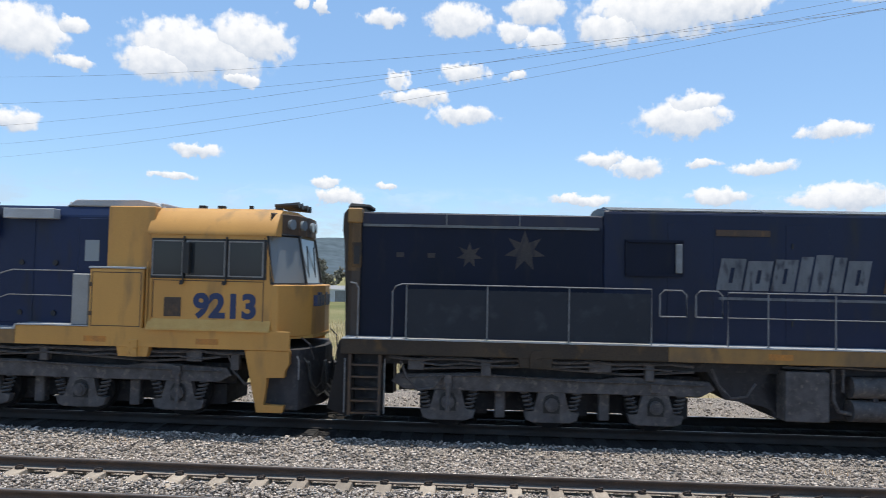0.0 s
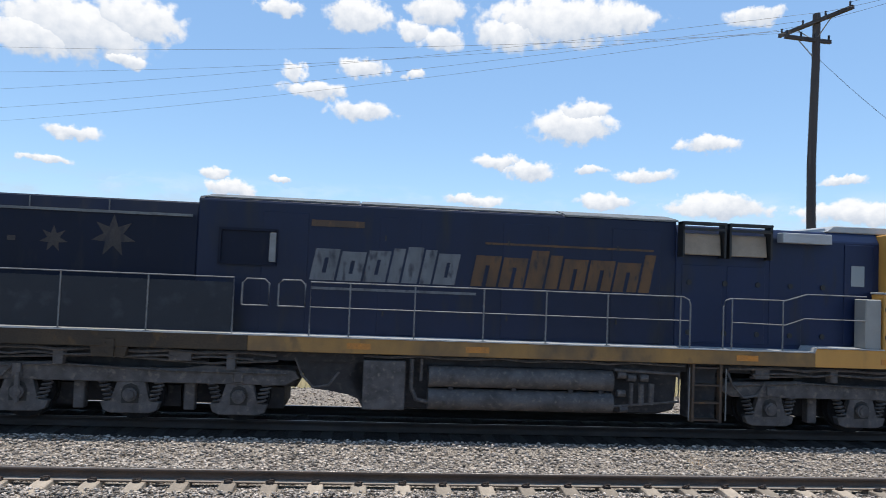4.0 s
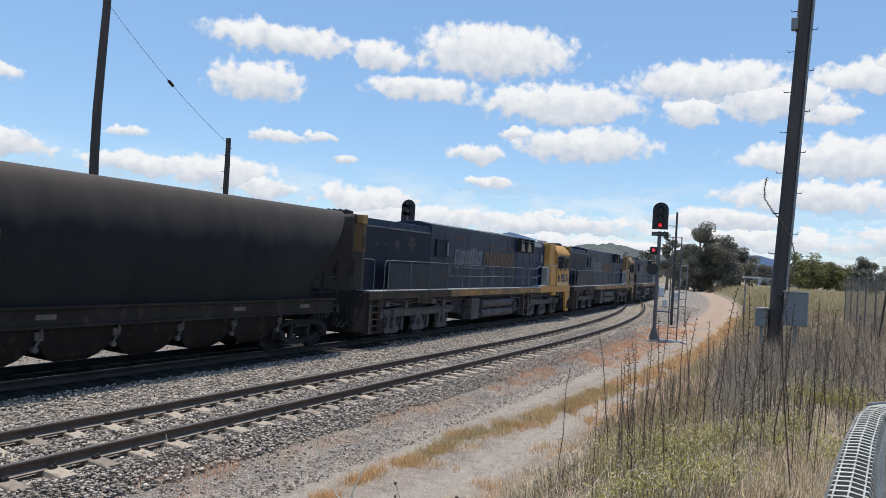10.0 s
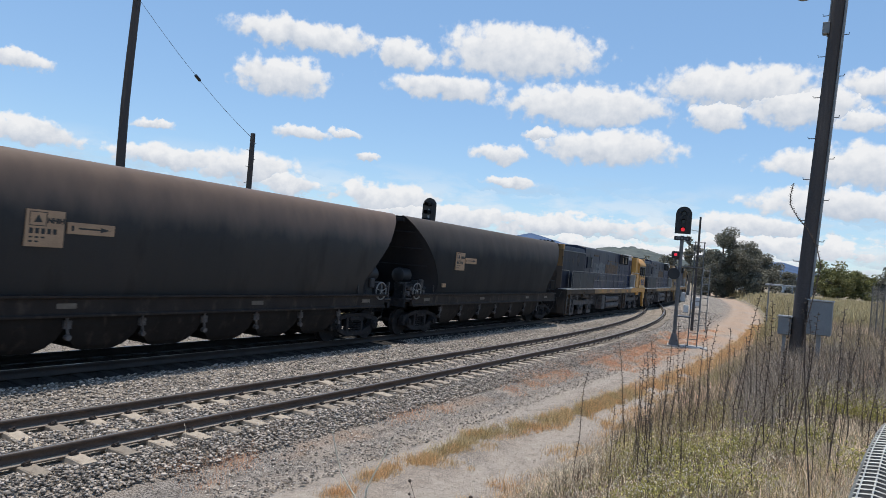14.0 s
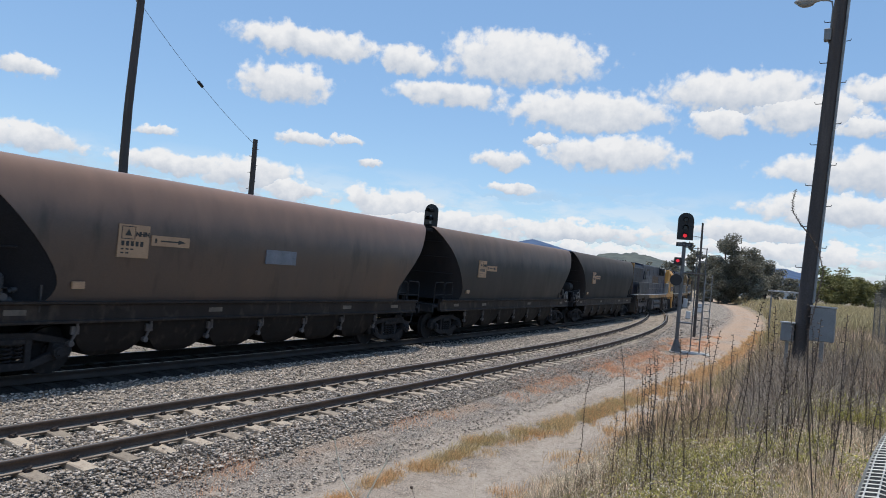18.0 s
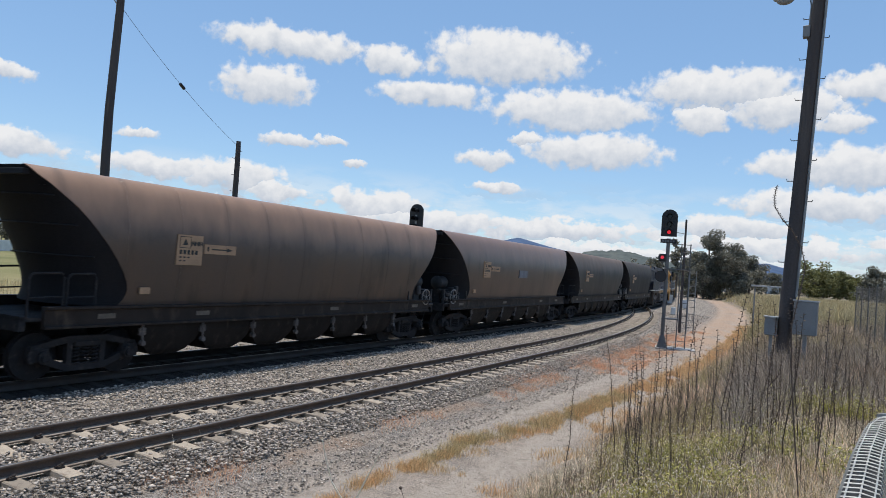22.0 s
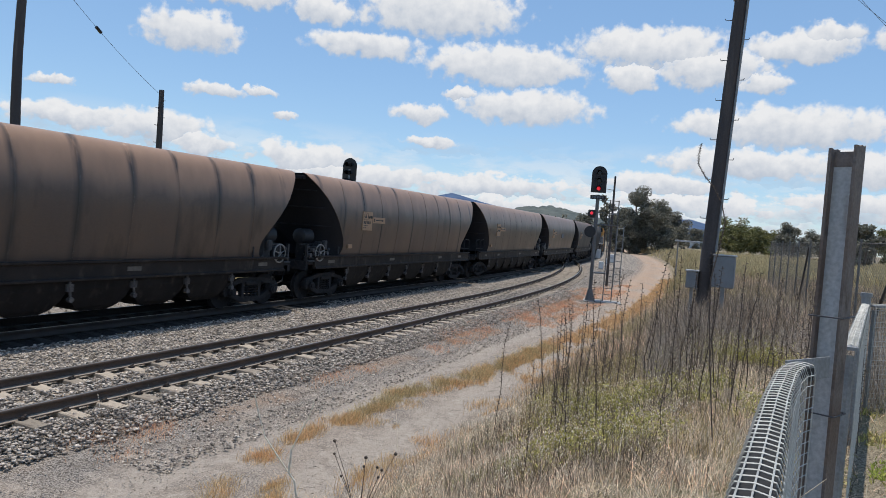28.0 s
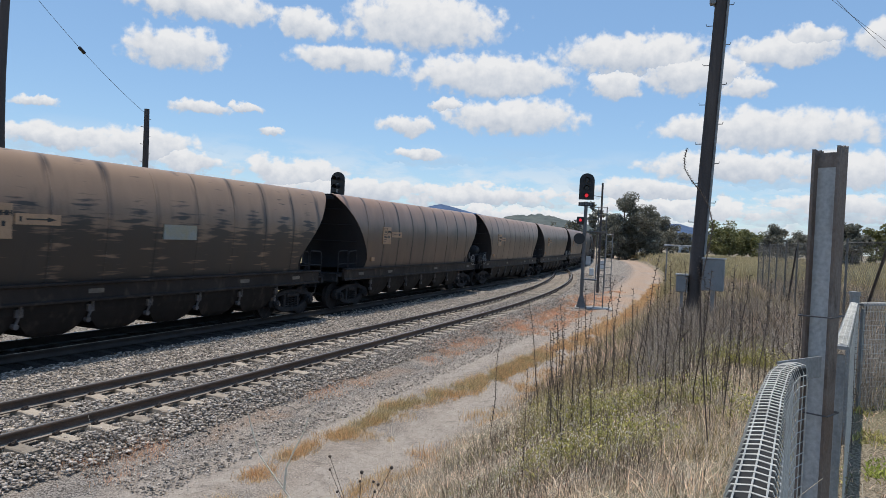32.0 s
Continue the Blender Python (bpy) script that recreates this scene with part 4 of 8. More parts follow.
        for x in (-2.9, -0.5, 1.7):
            for z in (2.1, 3.55):
                part("latch", boxed(x, x + 0.03, *ypair(sgn, w + 0.01, w + 0.03), z - 0.05, z + 0.05), M_BLACK, loco)
        # intake
        bm = fresh()
        box(bm, -5.95, -4.98, *ypair(sgn, w, w + 0.02), 2.98, 3.57)
        part("intake_grille", bm, M_SOOT, loco)
        bm = fresh()
        for x0, x1, z0, z1 in ((-6.0, -5.95, 2.95, 3.6), (-5.0, -4.92, 2.95, 3.6), (-6.0, -4.92, 3.57, 3.62), (-6.0, -4.92, 2.93, 2.98)):
            box(bm, x0, x1, *ypair(sgn, w, w + 0.06), z0, z1)
        part("intake_frame", bm, M_SOOT, loco)
        part("intake_flap", boxed(-5.06, -4.94, *ypair(sgn, w + 0.03, w + 0.075), 3.0, 3.55, w=0.008), M_BOXGREY, loco, "pale grey flap")
        bm = fresh()
        box(bm, -4.3, -3.3, *ypair(sgn, w, w + 0.02), 3.72, 3.84)
        part("louvre", bm, M_BROWN, loco)
        # radiator shutters under the roof edge
        for x0 in (2.95, 3.92):
            bm = fresh()
            box(bm, x0, x0 + 0.04, *ypair(sgn, w, w + 0.24), 3.45, 4.14)
            box(bm, x0 + 0.86, x0 + 0.9, *ypair(sgn, w, w + 0.24), 3.45, 4.14)
            box(bm, x0, x0 + 0.9, *ypair(sgn, w, w + 0.26), 4.1, 4.15)
            box(bm, x0, x0 + 0.9, *ypair(sgn, w + 0.2, w + 0.24), 3.98, 4.03)
            part("radiator_frame", bm, M_BLACK, loco)
            bm = fresh()
            prism(bm, [(sgn * (w + 0.02), 3.5), (sgn * (w + 0.16), 3.5), (sgn * (w + 0.1), 3.93), (sgn * (w + 0.02), 3.93)], "x", x0 + 0.06, x0 + 0.84)
            part("radiator_shutter", bevel(bm, 0.015), M_SHUTTER, loco, "faded tan radiator shutter")
        part("fan_cover", boxed(5.05, 6.1, *ypair(sgn, w, w + 0.22), 3.82, 4.02, w=0.01), M_GREYP, loco, "pale grey vent hood")
        # cab-side door with a light window
        bm = fresh()
        box(bm, 6.52, 7.15, *ypair(sgn, w, w + 0.02), 1.8, 3.85)
        part("engine_room_door", bevel(bm, 0.006), M_BLUE, loco)
        part("door_window", boxed(6.66, 6.95, *ypair(sgn, w + 0.02, w + 0.03), 3.0, 3.42), M_SCREEN, loco)
        # livery: plain blocks and stars
        ys = ypair(sgn, w + 0.012, w + 0.017)
        bm = fresh()
        star_mesh(bm, -7.9, 3.36, 0.4, ypair(sgn, w + 0.001, w + 0.006))
        part("large_star", bm, M_STAR, loco, "faded grey seven-pointed star")
        bm = fresh()
        star_mesh(bm, -8.95, 3.26, 0.25, ypair(sgn, w + 0.001, w + 0.006))
        part("small_star", bm, M_STAR, loco, "faded grey seven-pointed star")
        flip = 1 if sgn < 0 else -1
        x = -4.3
        for width, top in ((0.46, 3.3), (0.46, 3.26), (0.42, 3.3), (0.22, 3.36), (0.3, 3.4), (0.22, 3.36), (0.42, 3.3)):
            hole = (x + width * 0.44, x + width * 0.60, 2.84, top - 0.17) if width > 0.4 else None
            bm = fresh()
            slanted(bm, x, x + width, 2.7, top, ys, 0.09 * flip, hole)
            part("white_livery_block", bm, M_LETTER, loco, "faded white leaning block shape")
            x += width + 0.045
        part("livery_underline", boxed(-4.25, -1.1, *ys, 2.52, 2.57), M_LETTER, loco, "faded white stripe")
        x = -1.22
        for width, top in ((0.5, 3.3), (0.48, 3.28), (0.34, 3.44), (0.24, 3.36), (0.48, 3.3), (0.5, 3.3), (0.48, 3.28), (0.22, 3.45)):
            hole = (x + width * 0.44, x + width * 0.60, 2.7, top - 0.19) if width > 0.4 else None
            bm = fresh()
            slanted(bm, x, x + width, 2.7, top, ys, 0.09 * flip, hole)
            part("ochre_livery_block", bm, M_OCHRE, loco, "faded ochre leaning block shape")
            x += width + 0.05
        part("livery_overline", boxed(-0.95, 2.45, *ys, 3.52, 3.56), M_OCHRE, loco, "faded ochre stripe")
        # blank plates on the tail hood
        for x in (-10.35, -9.75):
            part("tail_plate", boxed(x, x + 0.14, *ypair(sgn, w + 0.001, w + 0.008), 3.2, 3.29), M_STAR, loco)
        # side rails of the walkway
        yr = sgn * 1.38
        bm = fresh()
        box(bm, -10.1, -5.62, *ypair(sgn, 1.355, 1.375), 1.7, 2.6)
        part("walkway_panel", bm, M_PANEL, loco, "dark panel fixed to the handrail")
        handrail("panel_handrail", loco, [(-10.36, yr, 1.66), (-10.36, yr, 2.55), (-10.3, yr, 2.65), (-10.18, yr, 2.69), (-5.6, yr, 2.69), (-5.6, yr, 1.66)],
                 posts=[(x, yr, 2.69) for x in (-10.1, -8.6, -7.1)])
        for x0 in (-5.45, -4.8):
            handrail("gate_rail", loco, [(x0, yr, 2.2), (x0, yr, 2.6), (x0 + 0.08, yr, 2.68), (x0 + 0.4, yr, 2.68), (x0 + 0.48, yr, 2.6), (x0 + 0.48, yr, 2.2), (x0, yr, 2.2)], 0.016)
        handrail("long_handrail", loco, [(-4.22, yr, 1.66), (-4.22, yr, 2.66), (2.9, yr, 2.66), (3.02, yr, 2.6), (3.05, yr, 2.5), (3.05, yr, 1.66)],
                 mids=[[(-4.22, yr, 2.2), (3.05, yr, 2.2)]], posts=[(x, yr, 2.66) for x in (-3.5, -2.3, -1.0, 0.2, 1.4, 2.85)])
        handrail("front_handrail", loco, [(3.72, yr, 1.66), (3.72, yr, 2.5), (3.76, yr, 2.62), (3.88, yr, 2.66), (5.0, yr, 2.66), (5.45, yr, 2.8), (6.7, yr, 2.8)],
                 mids=[[(3.9, yr, 2.2), (5.0, yr, 2.18), (5.4, yr, 2.32), (6.7, yr, 2.32)]], posts=[(3.9, yr, 2.66), (4.95, yr, 2.66)])
        handrail("rear_grab_rail", loco, [(-11.0, yr, 1.66), (-11.0, yr, 2.6), (-11.05, yr, 2.68), (-11.15, yr, 2.7), (-11.2, sgn * 1.0, 2.7)])
        part("equipment_locker", boxed(6.68, 7.02, *ypair(sgn, 1.05, 1.4), 1.76, 2.75, w=0.02), M_LOCKER, loco, "grey-beige steel locker")
        # stairs in the sill
        for x0, rungs, top in ((3.1, 4, 1.64), (-11.15, 5, 1.4)):
            bm = fresh()
            for x in (x0, x0 + 0.56):
                box(bm, x, x + 0.05, *ypair(sgn, 1.3, 1.42), 0.26, top)
            for k in range(rungs):
                z = 0.28 + k * (top - 0.3) / rungs
                box(bm, x0 + 0.05, x0 + 0.56, *ypair(sgn, 1.2, 1.4), z, z + 0.03)
            part("steps", bm, M_BROWN, loco)
            part("step_well", boxed(x0 + 0.03, x0 + 0.6, *ypair(sgn, 0.85, 1.15), 0.3, 1.5), M_LOCO_UNDER, loco)
            for x in (x0 - 0.06, x0 + 0.68):
                handrail("step_handrail", loco, [(x, sgn * 1.43, 0.3), (x, sgn * 1.43, 1.3)], 0.012)
        # conduits and gear hung under the sill
        for x0, x1, z, r in ((-10.4, -4.8, 1.31, 0.03), (-9.8, -5.2, 1.22, 0.02), (3.9, 10.2, 1.30, 0.028), (4.4, 9.6, 1.2, 0.02), (-3.2, 3.0, 1.33, 0.025)):
            bm = fresh()
            n = 12
            tube(bm, [(x0 + (x1 - x0) * i / n, sgn * (1.29 + 0.015 * math.sin(i * 1.9)), z + 0.025 * math.sin(i * 2.3 + x0)) for i in range(n + 1)], r, 5)
            part("conduit", bm, M_BOGIE, loco)
        for x, w0, z0, z1 in ((-9.9, 0.3, 1.1, 1.32), (-8.6, 0.18, 1.02, 1.32), (-6.5, 0.4, 1.14, 1.33), (-5.6, 0.16, 1.0, 1.3), (4.6, 0.3, 1.1, 1.32), (6.1, 0.16, 1.06, 1.32), (9.1, 0.3, 1.12, 1.33), (9.9, 0.16, 0.98, 1.3)):
            part("junction_box", boxed(x - w0 / 2, x + w0 / 2, *ypair(sgn, 1.14, 1.3), z0, z1, w=0.01), M_BOGIE, loco)
        for x in (-10.2, -4.45, 3.9, 9.75):
            bm = fresh()
            tube(bm, [(x, sgn * 1.22, 1.25), (x + 0.12, sgn * 1.24, 0.95), (x + 0.34, sgn * 1.24, 0.72), (x + 0.62, sgn * 1.22, 0.76), (x + 0.8, sgn * 1.2, 1.0)], 0.024, 6)
            part("brake_hose", bm, M_BOGIE, loco)
        # tanks and boxes below
        for z, r in ((0.98, 0.2), (0.56, 0.2)):
            bm = fresh()
            tube(bm, [(-1.98, sgn * 1.2, z), (-1.92, sgn * 1.2, z), (1.5, sgn * 1.2, z), (1.57, sgn * 1.2, z)], r, 18)
            part("air_reservoir", bm, M_BOGIE, loco, "dusty grey horizontal air tank", smooth=True)
        for x in (-1.6, -0.4, 0.7, 1.3):
            part("tank_saddle", boxed(x, x + 0.09, *ypair(sgn, 1.0, 1.3), 0.70, 0.84), M_LOCO_UNDER, loco)
        part("battery_box", boxed(-3.2, -2.42, *ypair(sgn, 1.0, 1.4), 0.36, 1.26, w=0.015), M_BOGIE, loco, "dusty grey steel box")
        pipes = [([(-2.3, 1.3), (-2.3, 0.75), (-2.2, 0.55), (-1.95, 0.5)], 0.04), ([(-2.12, 1.3), (-2.12, 0.9)], 0.03), ([(1.6, 1.2), (2.9, 1.15)], 0.03),
                 ([(1.6, 0.5), (2.9, 0.62), (2.9, 1.2)], 0.025), ([(1.95, 0.55), (1.95, 0.95)], 0.04), ([(2.15, 0.55), (2.15, 0.95)], 0.06), ([(2.35, 0.55), (2.35, 0.95)], 0.06)]
        for line, r in pipes:
            bm = fresh()
            tube(bm, [(x, sgn * 1.27, z) for x, z in line], r, 8)
            part("pipe", bm, M_BOGIE, loco)
        for x, z in ((1.75, 1.1), (1.75, 0.75), (1.95, 1.05), (2.2, 1.05), (1.8, 0.45)):
            bm = fresh()
            disc(bm, (x, sgn * 1.25, z), (1, 0, 0), 0.07, 0.16, 8)
            part("pipe_valve", bm, M_BOGIE, loco)

    both_sides(hood_side)
    bm = fresh()
    prism(bm, [(-3.3, 1.3), (3.0, 1.3), (2.95, 0.42), (2.6, 0.32), (-3.2, 0.32), (-3.5, 0.9)], "y", -1.0, 1.0)
    part("fuel_tank", bevel(bm, 0.04), M_LOCO_UNDER, loco)
    bm = fresh()
    prism(bm, [(-4.6, 1.35), (-3.15, 1.35), (-3.15, 0.40), (-3.45, 0.58), (-4.15, 0.66)], "y", -1.0, 1.0)
    part("cable_trough", bevel(bm, 0.02), M_LOCO_UNDER, loco)
    # tail end: wide bulkhead with notch, horns, pilot
    bm = fresh()
    prism(bm, [(-11.3, 1.5), (-11.05, 1.62), (-11.05, 4.1), (-11.1, 4.14), (-11.36, 4.14), (-11.44, 4.04), (-11.45, 3.7), (-11.39, 3.5), (-11.35, 1.66)], "y", -0.72, 0.72)
    part("tail_bulkhead", bevel(bm, 0.02), M_TAIL, loco, "grimy grey tail bulkhead")

    def tail_side(sgn):
        bm = fresh()
        prism(bm, [(-11.34, sgn * 0.7), (-11.2, sgn * 1.0), (-11.04, sgn * 1.0), (-11.04, sgn * 0.7)], "z", 1.66, 2.92)
        part("tail_corner_post", bm, M_TAIL, loco)
        bm = fresh()
        prism(bm, [(-11.34, sgn * 0.7), (-11.2, sgn * 1.0), (-11.04, sgn * 1.0), (-11.04, sgn * 0.7)], "z", 2.92, 3.84)
        part("tail_corner_panel", bm, M_CORNER, loco, "brown-stained yellow corner panel")
        part("number_box", boxed(-11.3, -11.02, *ypair(sgn, 0.75, 1.03), 3.84, 4.13, w=0.02), M_SILL, loco, "grimy yellow number box")
        part("marker_frame", boxed(-11.21, -11.02, *ypair(sgn, 0.96, 1.006), 2.98, 3.47, w=0.01), M_TAILSILL, loco)
        part("marker_recess", boxed(-11.17, -11.06, *ypair(sgn, 0.98, 1.012), 3.05, 3.4), M_BLACK, loco)

    both_sides(tail_side)
    for k, y in enumerate((-0.35, -0.15, 0.05, 0.25)):
        bm = fresh()
        tube(bm, [(-10.95, y, 4.22), (-10.98, y, 4.22), (-11.1, y, 4.22), (-11.3 - 0.05 * k, y, 4.22), (-11.36 - 0.05 * k, y, 4.22)], 0.03, 8, 0.075)
        part("air_horn", bm, M_BLACK, loco, "black air horn")
    part("horn_bracket", boxed(-11.25, -11.05, -0.45, 0.35, 4.1, 4.18), M_BLACK, loco)
    bm = fresh()
    prism(bm, [(-11.35, 1.62), (-11.1, 1.62), (-11.05, 0.3), (-11.2, 0.22), (-11.55, 0.35), (-11.4, 1.1)], "y", -1.35, 1.35)
    part("tail_pilot", bevel(bm, 0.015), M_PILOT, loco, "grimy tail pilot plate")
    # hoses and jumper cables looped between the vehicles
    for x, d in ((-11.2, -1), (11.1, 1)):
        for k, (y, drop) in enumerate(((-1.05, 0.34), (-0.9, 0.5), (-0.35, 0.42), (0.35, 0.46), (0.95, 0.38))):
            bm = fresh()
            tube(bm, [(x, y, 1.3 - 0.04 * k), (x + d * 0.14, y, 1.12), (x + d * 0.2, y, 1.12 - drop), (x + d * 0.3, y * 0.96, 0.98 - drop), (x + d * 0.42, y * 0.95, 1.1 - drop), (x + d * 0.46, y * 0.95, 1.18)], 0.024, 6)
            part("jumper_cable", bm, M_BLACK, loco)
        for y in (-1.1, 1.1):
            bm = fresh()
            tube(bm, [(x + d * 0.05, y * 1.1, 1.62), (x + d * 0.2, y * 1.05, 1.5), (x + d * 0.26, y * 0.95, 1.2)], 0.016, 6)
            part("uncoupling_lever", bm, M_LOCO_UNDER, loco)
    # couplers, hoses
    for x, d in ((-11.4, -1), (11.15, 1)):
        bm = fresh()
        box(bm, min(x, x + d * 0.3), max(x, x + d * 0.3), -0.1, 0.1, 0.76, 0.98)
        prism(bm, [(x + d * 0.28, -0.17), (x + d * 0.46, -0.15), (x + d * 0.5, 0.02), (x + d * 0.36, 0.17), (x + d * 0.28, 0.17)], "z", 0.72, 1.04)
        part("coupler", bm, M_LOCO_UNDER, loco)
        for y in (-0.75, -0.55, 0.55, 0.75):
            bm = fresh()
            tube(bm, [(x - d * 0.05, y, 1.0), (x + d * 0.1, y, 0.65), (x + d * 0.22, y * 0.9, 0.45), (x + d * 0.36, y * 0.8, 0.55), (x + d * 0.4, y * 0.75, 0.75)], 0.028, 6)
            part("brake_hose", bm, M_BLACK, loco)
    # the cab
    cw = 1.42
    bm = fresh()
    box(bm, 7.3, 8.24, -1.3, 1.3, 1.7, 4.08)
    part("cab_rear_wall", bevel(bm, 0.02), M_YELLOW, loco)
    bm = fresh()
    prism(bm, [(8.22, 1.7), (10.62, 1.7), (10.62, 2.7), (10.48, 3.56), (8.22, 3.56)], "y", -cw, cw)
    part("cab_body", bevel(bm, 0.02), M_YELLOW, loco, "yellow cab body")
    bm = fresh()
    last = None
    for x, dz in ((8.16, 0.0), (10.5, 0.0), (10.66, -0.02)):
        ring = [bm.verts.new((x, y, z)) for y, z in ((-cw - 0.02, 3.54), (-cw - 0.02, 3.62), (-1.18, 3.98 + dz), (-1.0, 4.08 + dz), (0, 4.13 + dz), (1.0, 4.08 + dz), (1.18, 3.98 + dz),
                                                     (cw + 0.02, 3.62), (cw + 0.02, 3.54))]
        if last:
            for i in range(9):
                bm.faces.new((last[i], last[(i + 1) % 9], ring[(i + 1) % 9], ring[i]))
        else:
            bm.faces.new(ring)
        last = ring
    bm.faces.new(last[::-1])
    part("cab_roof", bm, M_YELLOW, loco, "yellow sloping cab roof", smooth=True)
    bm = fresh()
    for x in (6.2, 8.1):
        box(bm, x - 0.02, x + 0.02, -0.8, 0.8, 4.1, 4.2)
    prism(bm, [(6.15, 4.1), (8.15, 4.1), (8.0, 4.2), (7.7, 4.24), (6.35, 4.24)], "y", -0.85, 0.85)
    part("air_conditioner", bevel(bm, 0.02), M_GREYP, loco, "pale roof air-conditioner housing")
    for x in (8.7, 9.1, 10.3):
        part("roof_box", boxed(x, x + 0.14, -0.4, -0.25, 4.1, 4.2, w=0.01), M_BLACK, loco)
    for y in (-0.55, -0.3, 0.1, 0.35):
        bm = fresh()
        tube(bm, [(10.35, y, 4.2), (10.65, y, 4.21), (10.85, y, 4.21)], 0.03, 8, 0.07)
        part("air_horn", bm, M_BLACK, loco, "black air horn")
    bm = fresh()
    tube(bm, [(9.6, 0.2, 4.1), (9.6, 0.2, 4.26)], 0.05, 8)
    part("antenna", bm, M_BLACK, loco)

    def cab_side(sgn):
        panes = ((8.3, 8.86), (8.97, 9.68), (9.79, 10.42))
        bm = fresh()
        box(bm, 8.25, 10.5, *ypair(sgn, cw, cw + 0.02), 2.7, 3.46)
        part("window_surround", bevel(bm, 0.006), M_BLACK, loco)
        for x0, x1 in panes:
            part("side_window", boxed(x0, x1, *ypair(sgn, cw + 0.02, cw + 0.028), 2.77, 3.4), M_DARKGLASS, loco)
            bm = fresh()
            for a0, a1, z0, z1 in ((x0 - 0.025, x1 + 0.025, 3.4, 3.425), (x0 - 0.025, x1 + 0.025, 2.745, 2.77), (x0 - 0.025, x0, 2.77, 3.4), (x1, x1 + 0.025, 2.77, 3.4)):
                box(bm, a0, a1, *ypair(sgn, cw + 0.02, cw + 0.036), z0, z1)
            part("window_frame", bm, M_WHEELRIM, loco, "worn grey window frame")
        for x in (8.9, 9.73):
            bm = fresh()
            box(bm, x - 0.012, x + 0.012, *ypair(sgn, cw + 0.02, cw + 0.06), 2.62, 3.5)
            disc(bm, (x - 0.03, sgn * (cw + 0.05), 2.62), (0, 1, 0), 0.04, 0.03, 8)
            part("mirror_bar", bm, M_BLACK, loco)
        bm = fresh()
        prism(bm, [(8.93, 2.8), (9.05, 2.8), (9.05, 3.38), (8.93, 3.38)], "y", *ypair(sgn, cw + 0.06, cw + 0.16))
        part("mirror", bm, M_BLACK, loco)
        part("cab_step_box", boxed(7.05, 8.12, *ypair(sgn, 1.05, cw + 0.02), 1.66, 2.86, w=0.02), M_YELLOW, loco, "yellow equipment box beside the cab")
        bm = fresh()
        for x0, x1, z0, z1 in ((7.1, 8.08, 1.76, 1.775), (7.1, 8.08, 2.78, 2.795), (7.1, 7.115, 1.775, 2.78), (8.065, 8.08, 1.775, 2.78)):
            box(bm, x0, x1, *ypair(sgn, cw + 0.02, cw + 0.024), z0, z1)
        part("door_seam", bm, M_BROWN, loco)
        for z in (2.0, 2.55):
            part("hinge", boxed(7.06, 7.12, *ypair(sgn, cw + 0.02, cw + 0.04), z - 0.04, z + 0.04), M_BROWN, loco)
        bm = fresh()
        for x0, x1, z0, z1 in ((8.3, 8.315, 1.95, 2.66), (10.44, 10.455, 1.8, 3.5), (8.3, 10.44, 2.655, 2.67)):
            box(bm, x0, x1, *ypair(sgn, cw, cw + 0.005), z0, z1)
        part("panel_seam", bm, M_BROWN, loco)
        part("box_lid", boxed(7.03, 8.14, *ypair(sgn, 1.05, cw + 0.03), 2.86, 2.9, w=0.006), M_GREYP, loco)
        # sloping skirt; the sun it catches is put into a paler yellow
        bm = fresh()
        prism(bm, [(sgn * cw, 1.72), (sgn * (cw + 0.07), 1.72), (sgn * (cw + 0.065), 1.76), (sgn * cw, 1.93)], "x", 8.22, 10.6)
        part("cab_skirt", bm, M_PALEYEL, loco, "sloping yellow skirt plate with sunlight put into its paint")
        bm = fresh()
        box(bm, 8.24, 8.28, *ypair(sgn, cw, cw + 0.02), 1.7, 2.7)
        tube(bm, [(8.2, sgn * (cw + 0.04), 1.75), (8.2, sgn * (cw + 0.04), 3.0)], 0.014, 6)
        part("cab_trim", bm, M_YELLOW, loco)
        part("grey_patch", boxed(8.53, 8.86, *ypair(sgn, cw + 0.001, cw + 0.007), 1.98, 2.34), M_BROWN, loco, "grey-brown painted-out patch")
        figures("9213", 0.62, 9.72, sgn * (cw + 0.004), 2.17, M_NUMBLUE, loco, "running_number", "blue running number", flip=sgn > 0)
        # front steps and pilot cheek
        bm = fresh()
        prism(bm, [(10.12, 1.38), (10.98, 1.38), (10.98, 1.12), (10.9, 1.02), (10.9, 0.88), (10.56, 0.88), (10.5, 0.36), (10.9, 0.36), (10.87, 0.22), (10.38, 0.22)], "y", *ypair(sgn, 1.28, 1.42))
        part("pilot_cheek", bevel(bm, 0.01), M_YELLOW, loco, "yellow pilot side plate with step opening")
        bm = fresh()
        box(bm, 10.5, 11.0, *ypair(sgn, 0.95, 1.25), 0.36, 0.39)
        box(bm, 10.5, 11.0, *ypair(sgn, 0.95, 1.25), 0.63, 0.66)
        part("pilot_steps", bm, M_BLACK, loco)
        handrail("front_grab_rail", loco, [(11.12, sgn * 1.36, 1.28), (11.16, sgn * 1.38, 1.2), (11.16, sgn * 1.38, 0.85)], 0.014)

    both_sides(cab_side)
    # nose, windscreen and lamp housing
    bm = fresh()
    prism(bm, [(10.6, -cw), (10.72, -cw), (11.22, -0.75), (11.3, 0), (11.22, 0.75), (10.72, cw), (10.6, cw)], "z", 1.62, 2.62)
    part("nose", bevel(bm, 0.02), M_YELLOW, loco, "blunt yellow nose")
    bm = fresh()
    prism(bm, [(10.7, -1.35), (11.24, -0.72), (11.32, 0), (11.24, 0.72), (10.7, 1.35)], "z", 1.58, 1.64)
    part("nose_lip", bm, M_PALEYEL, loco)
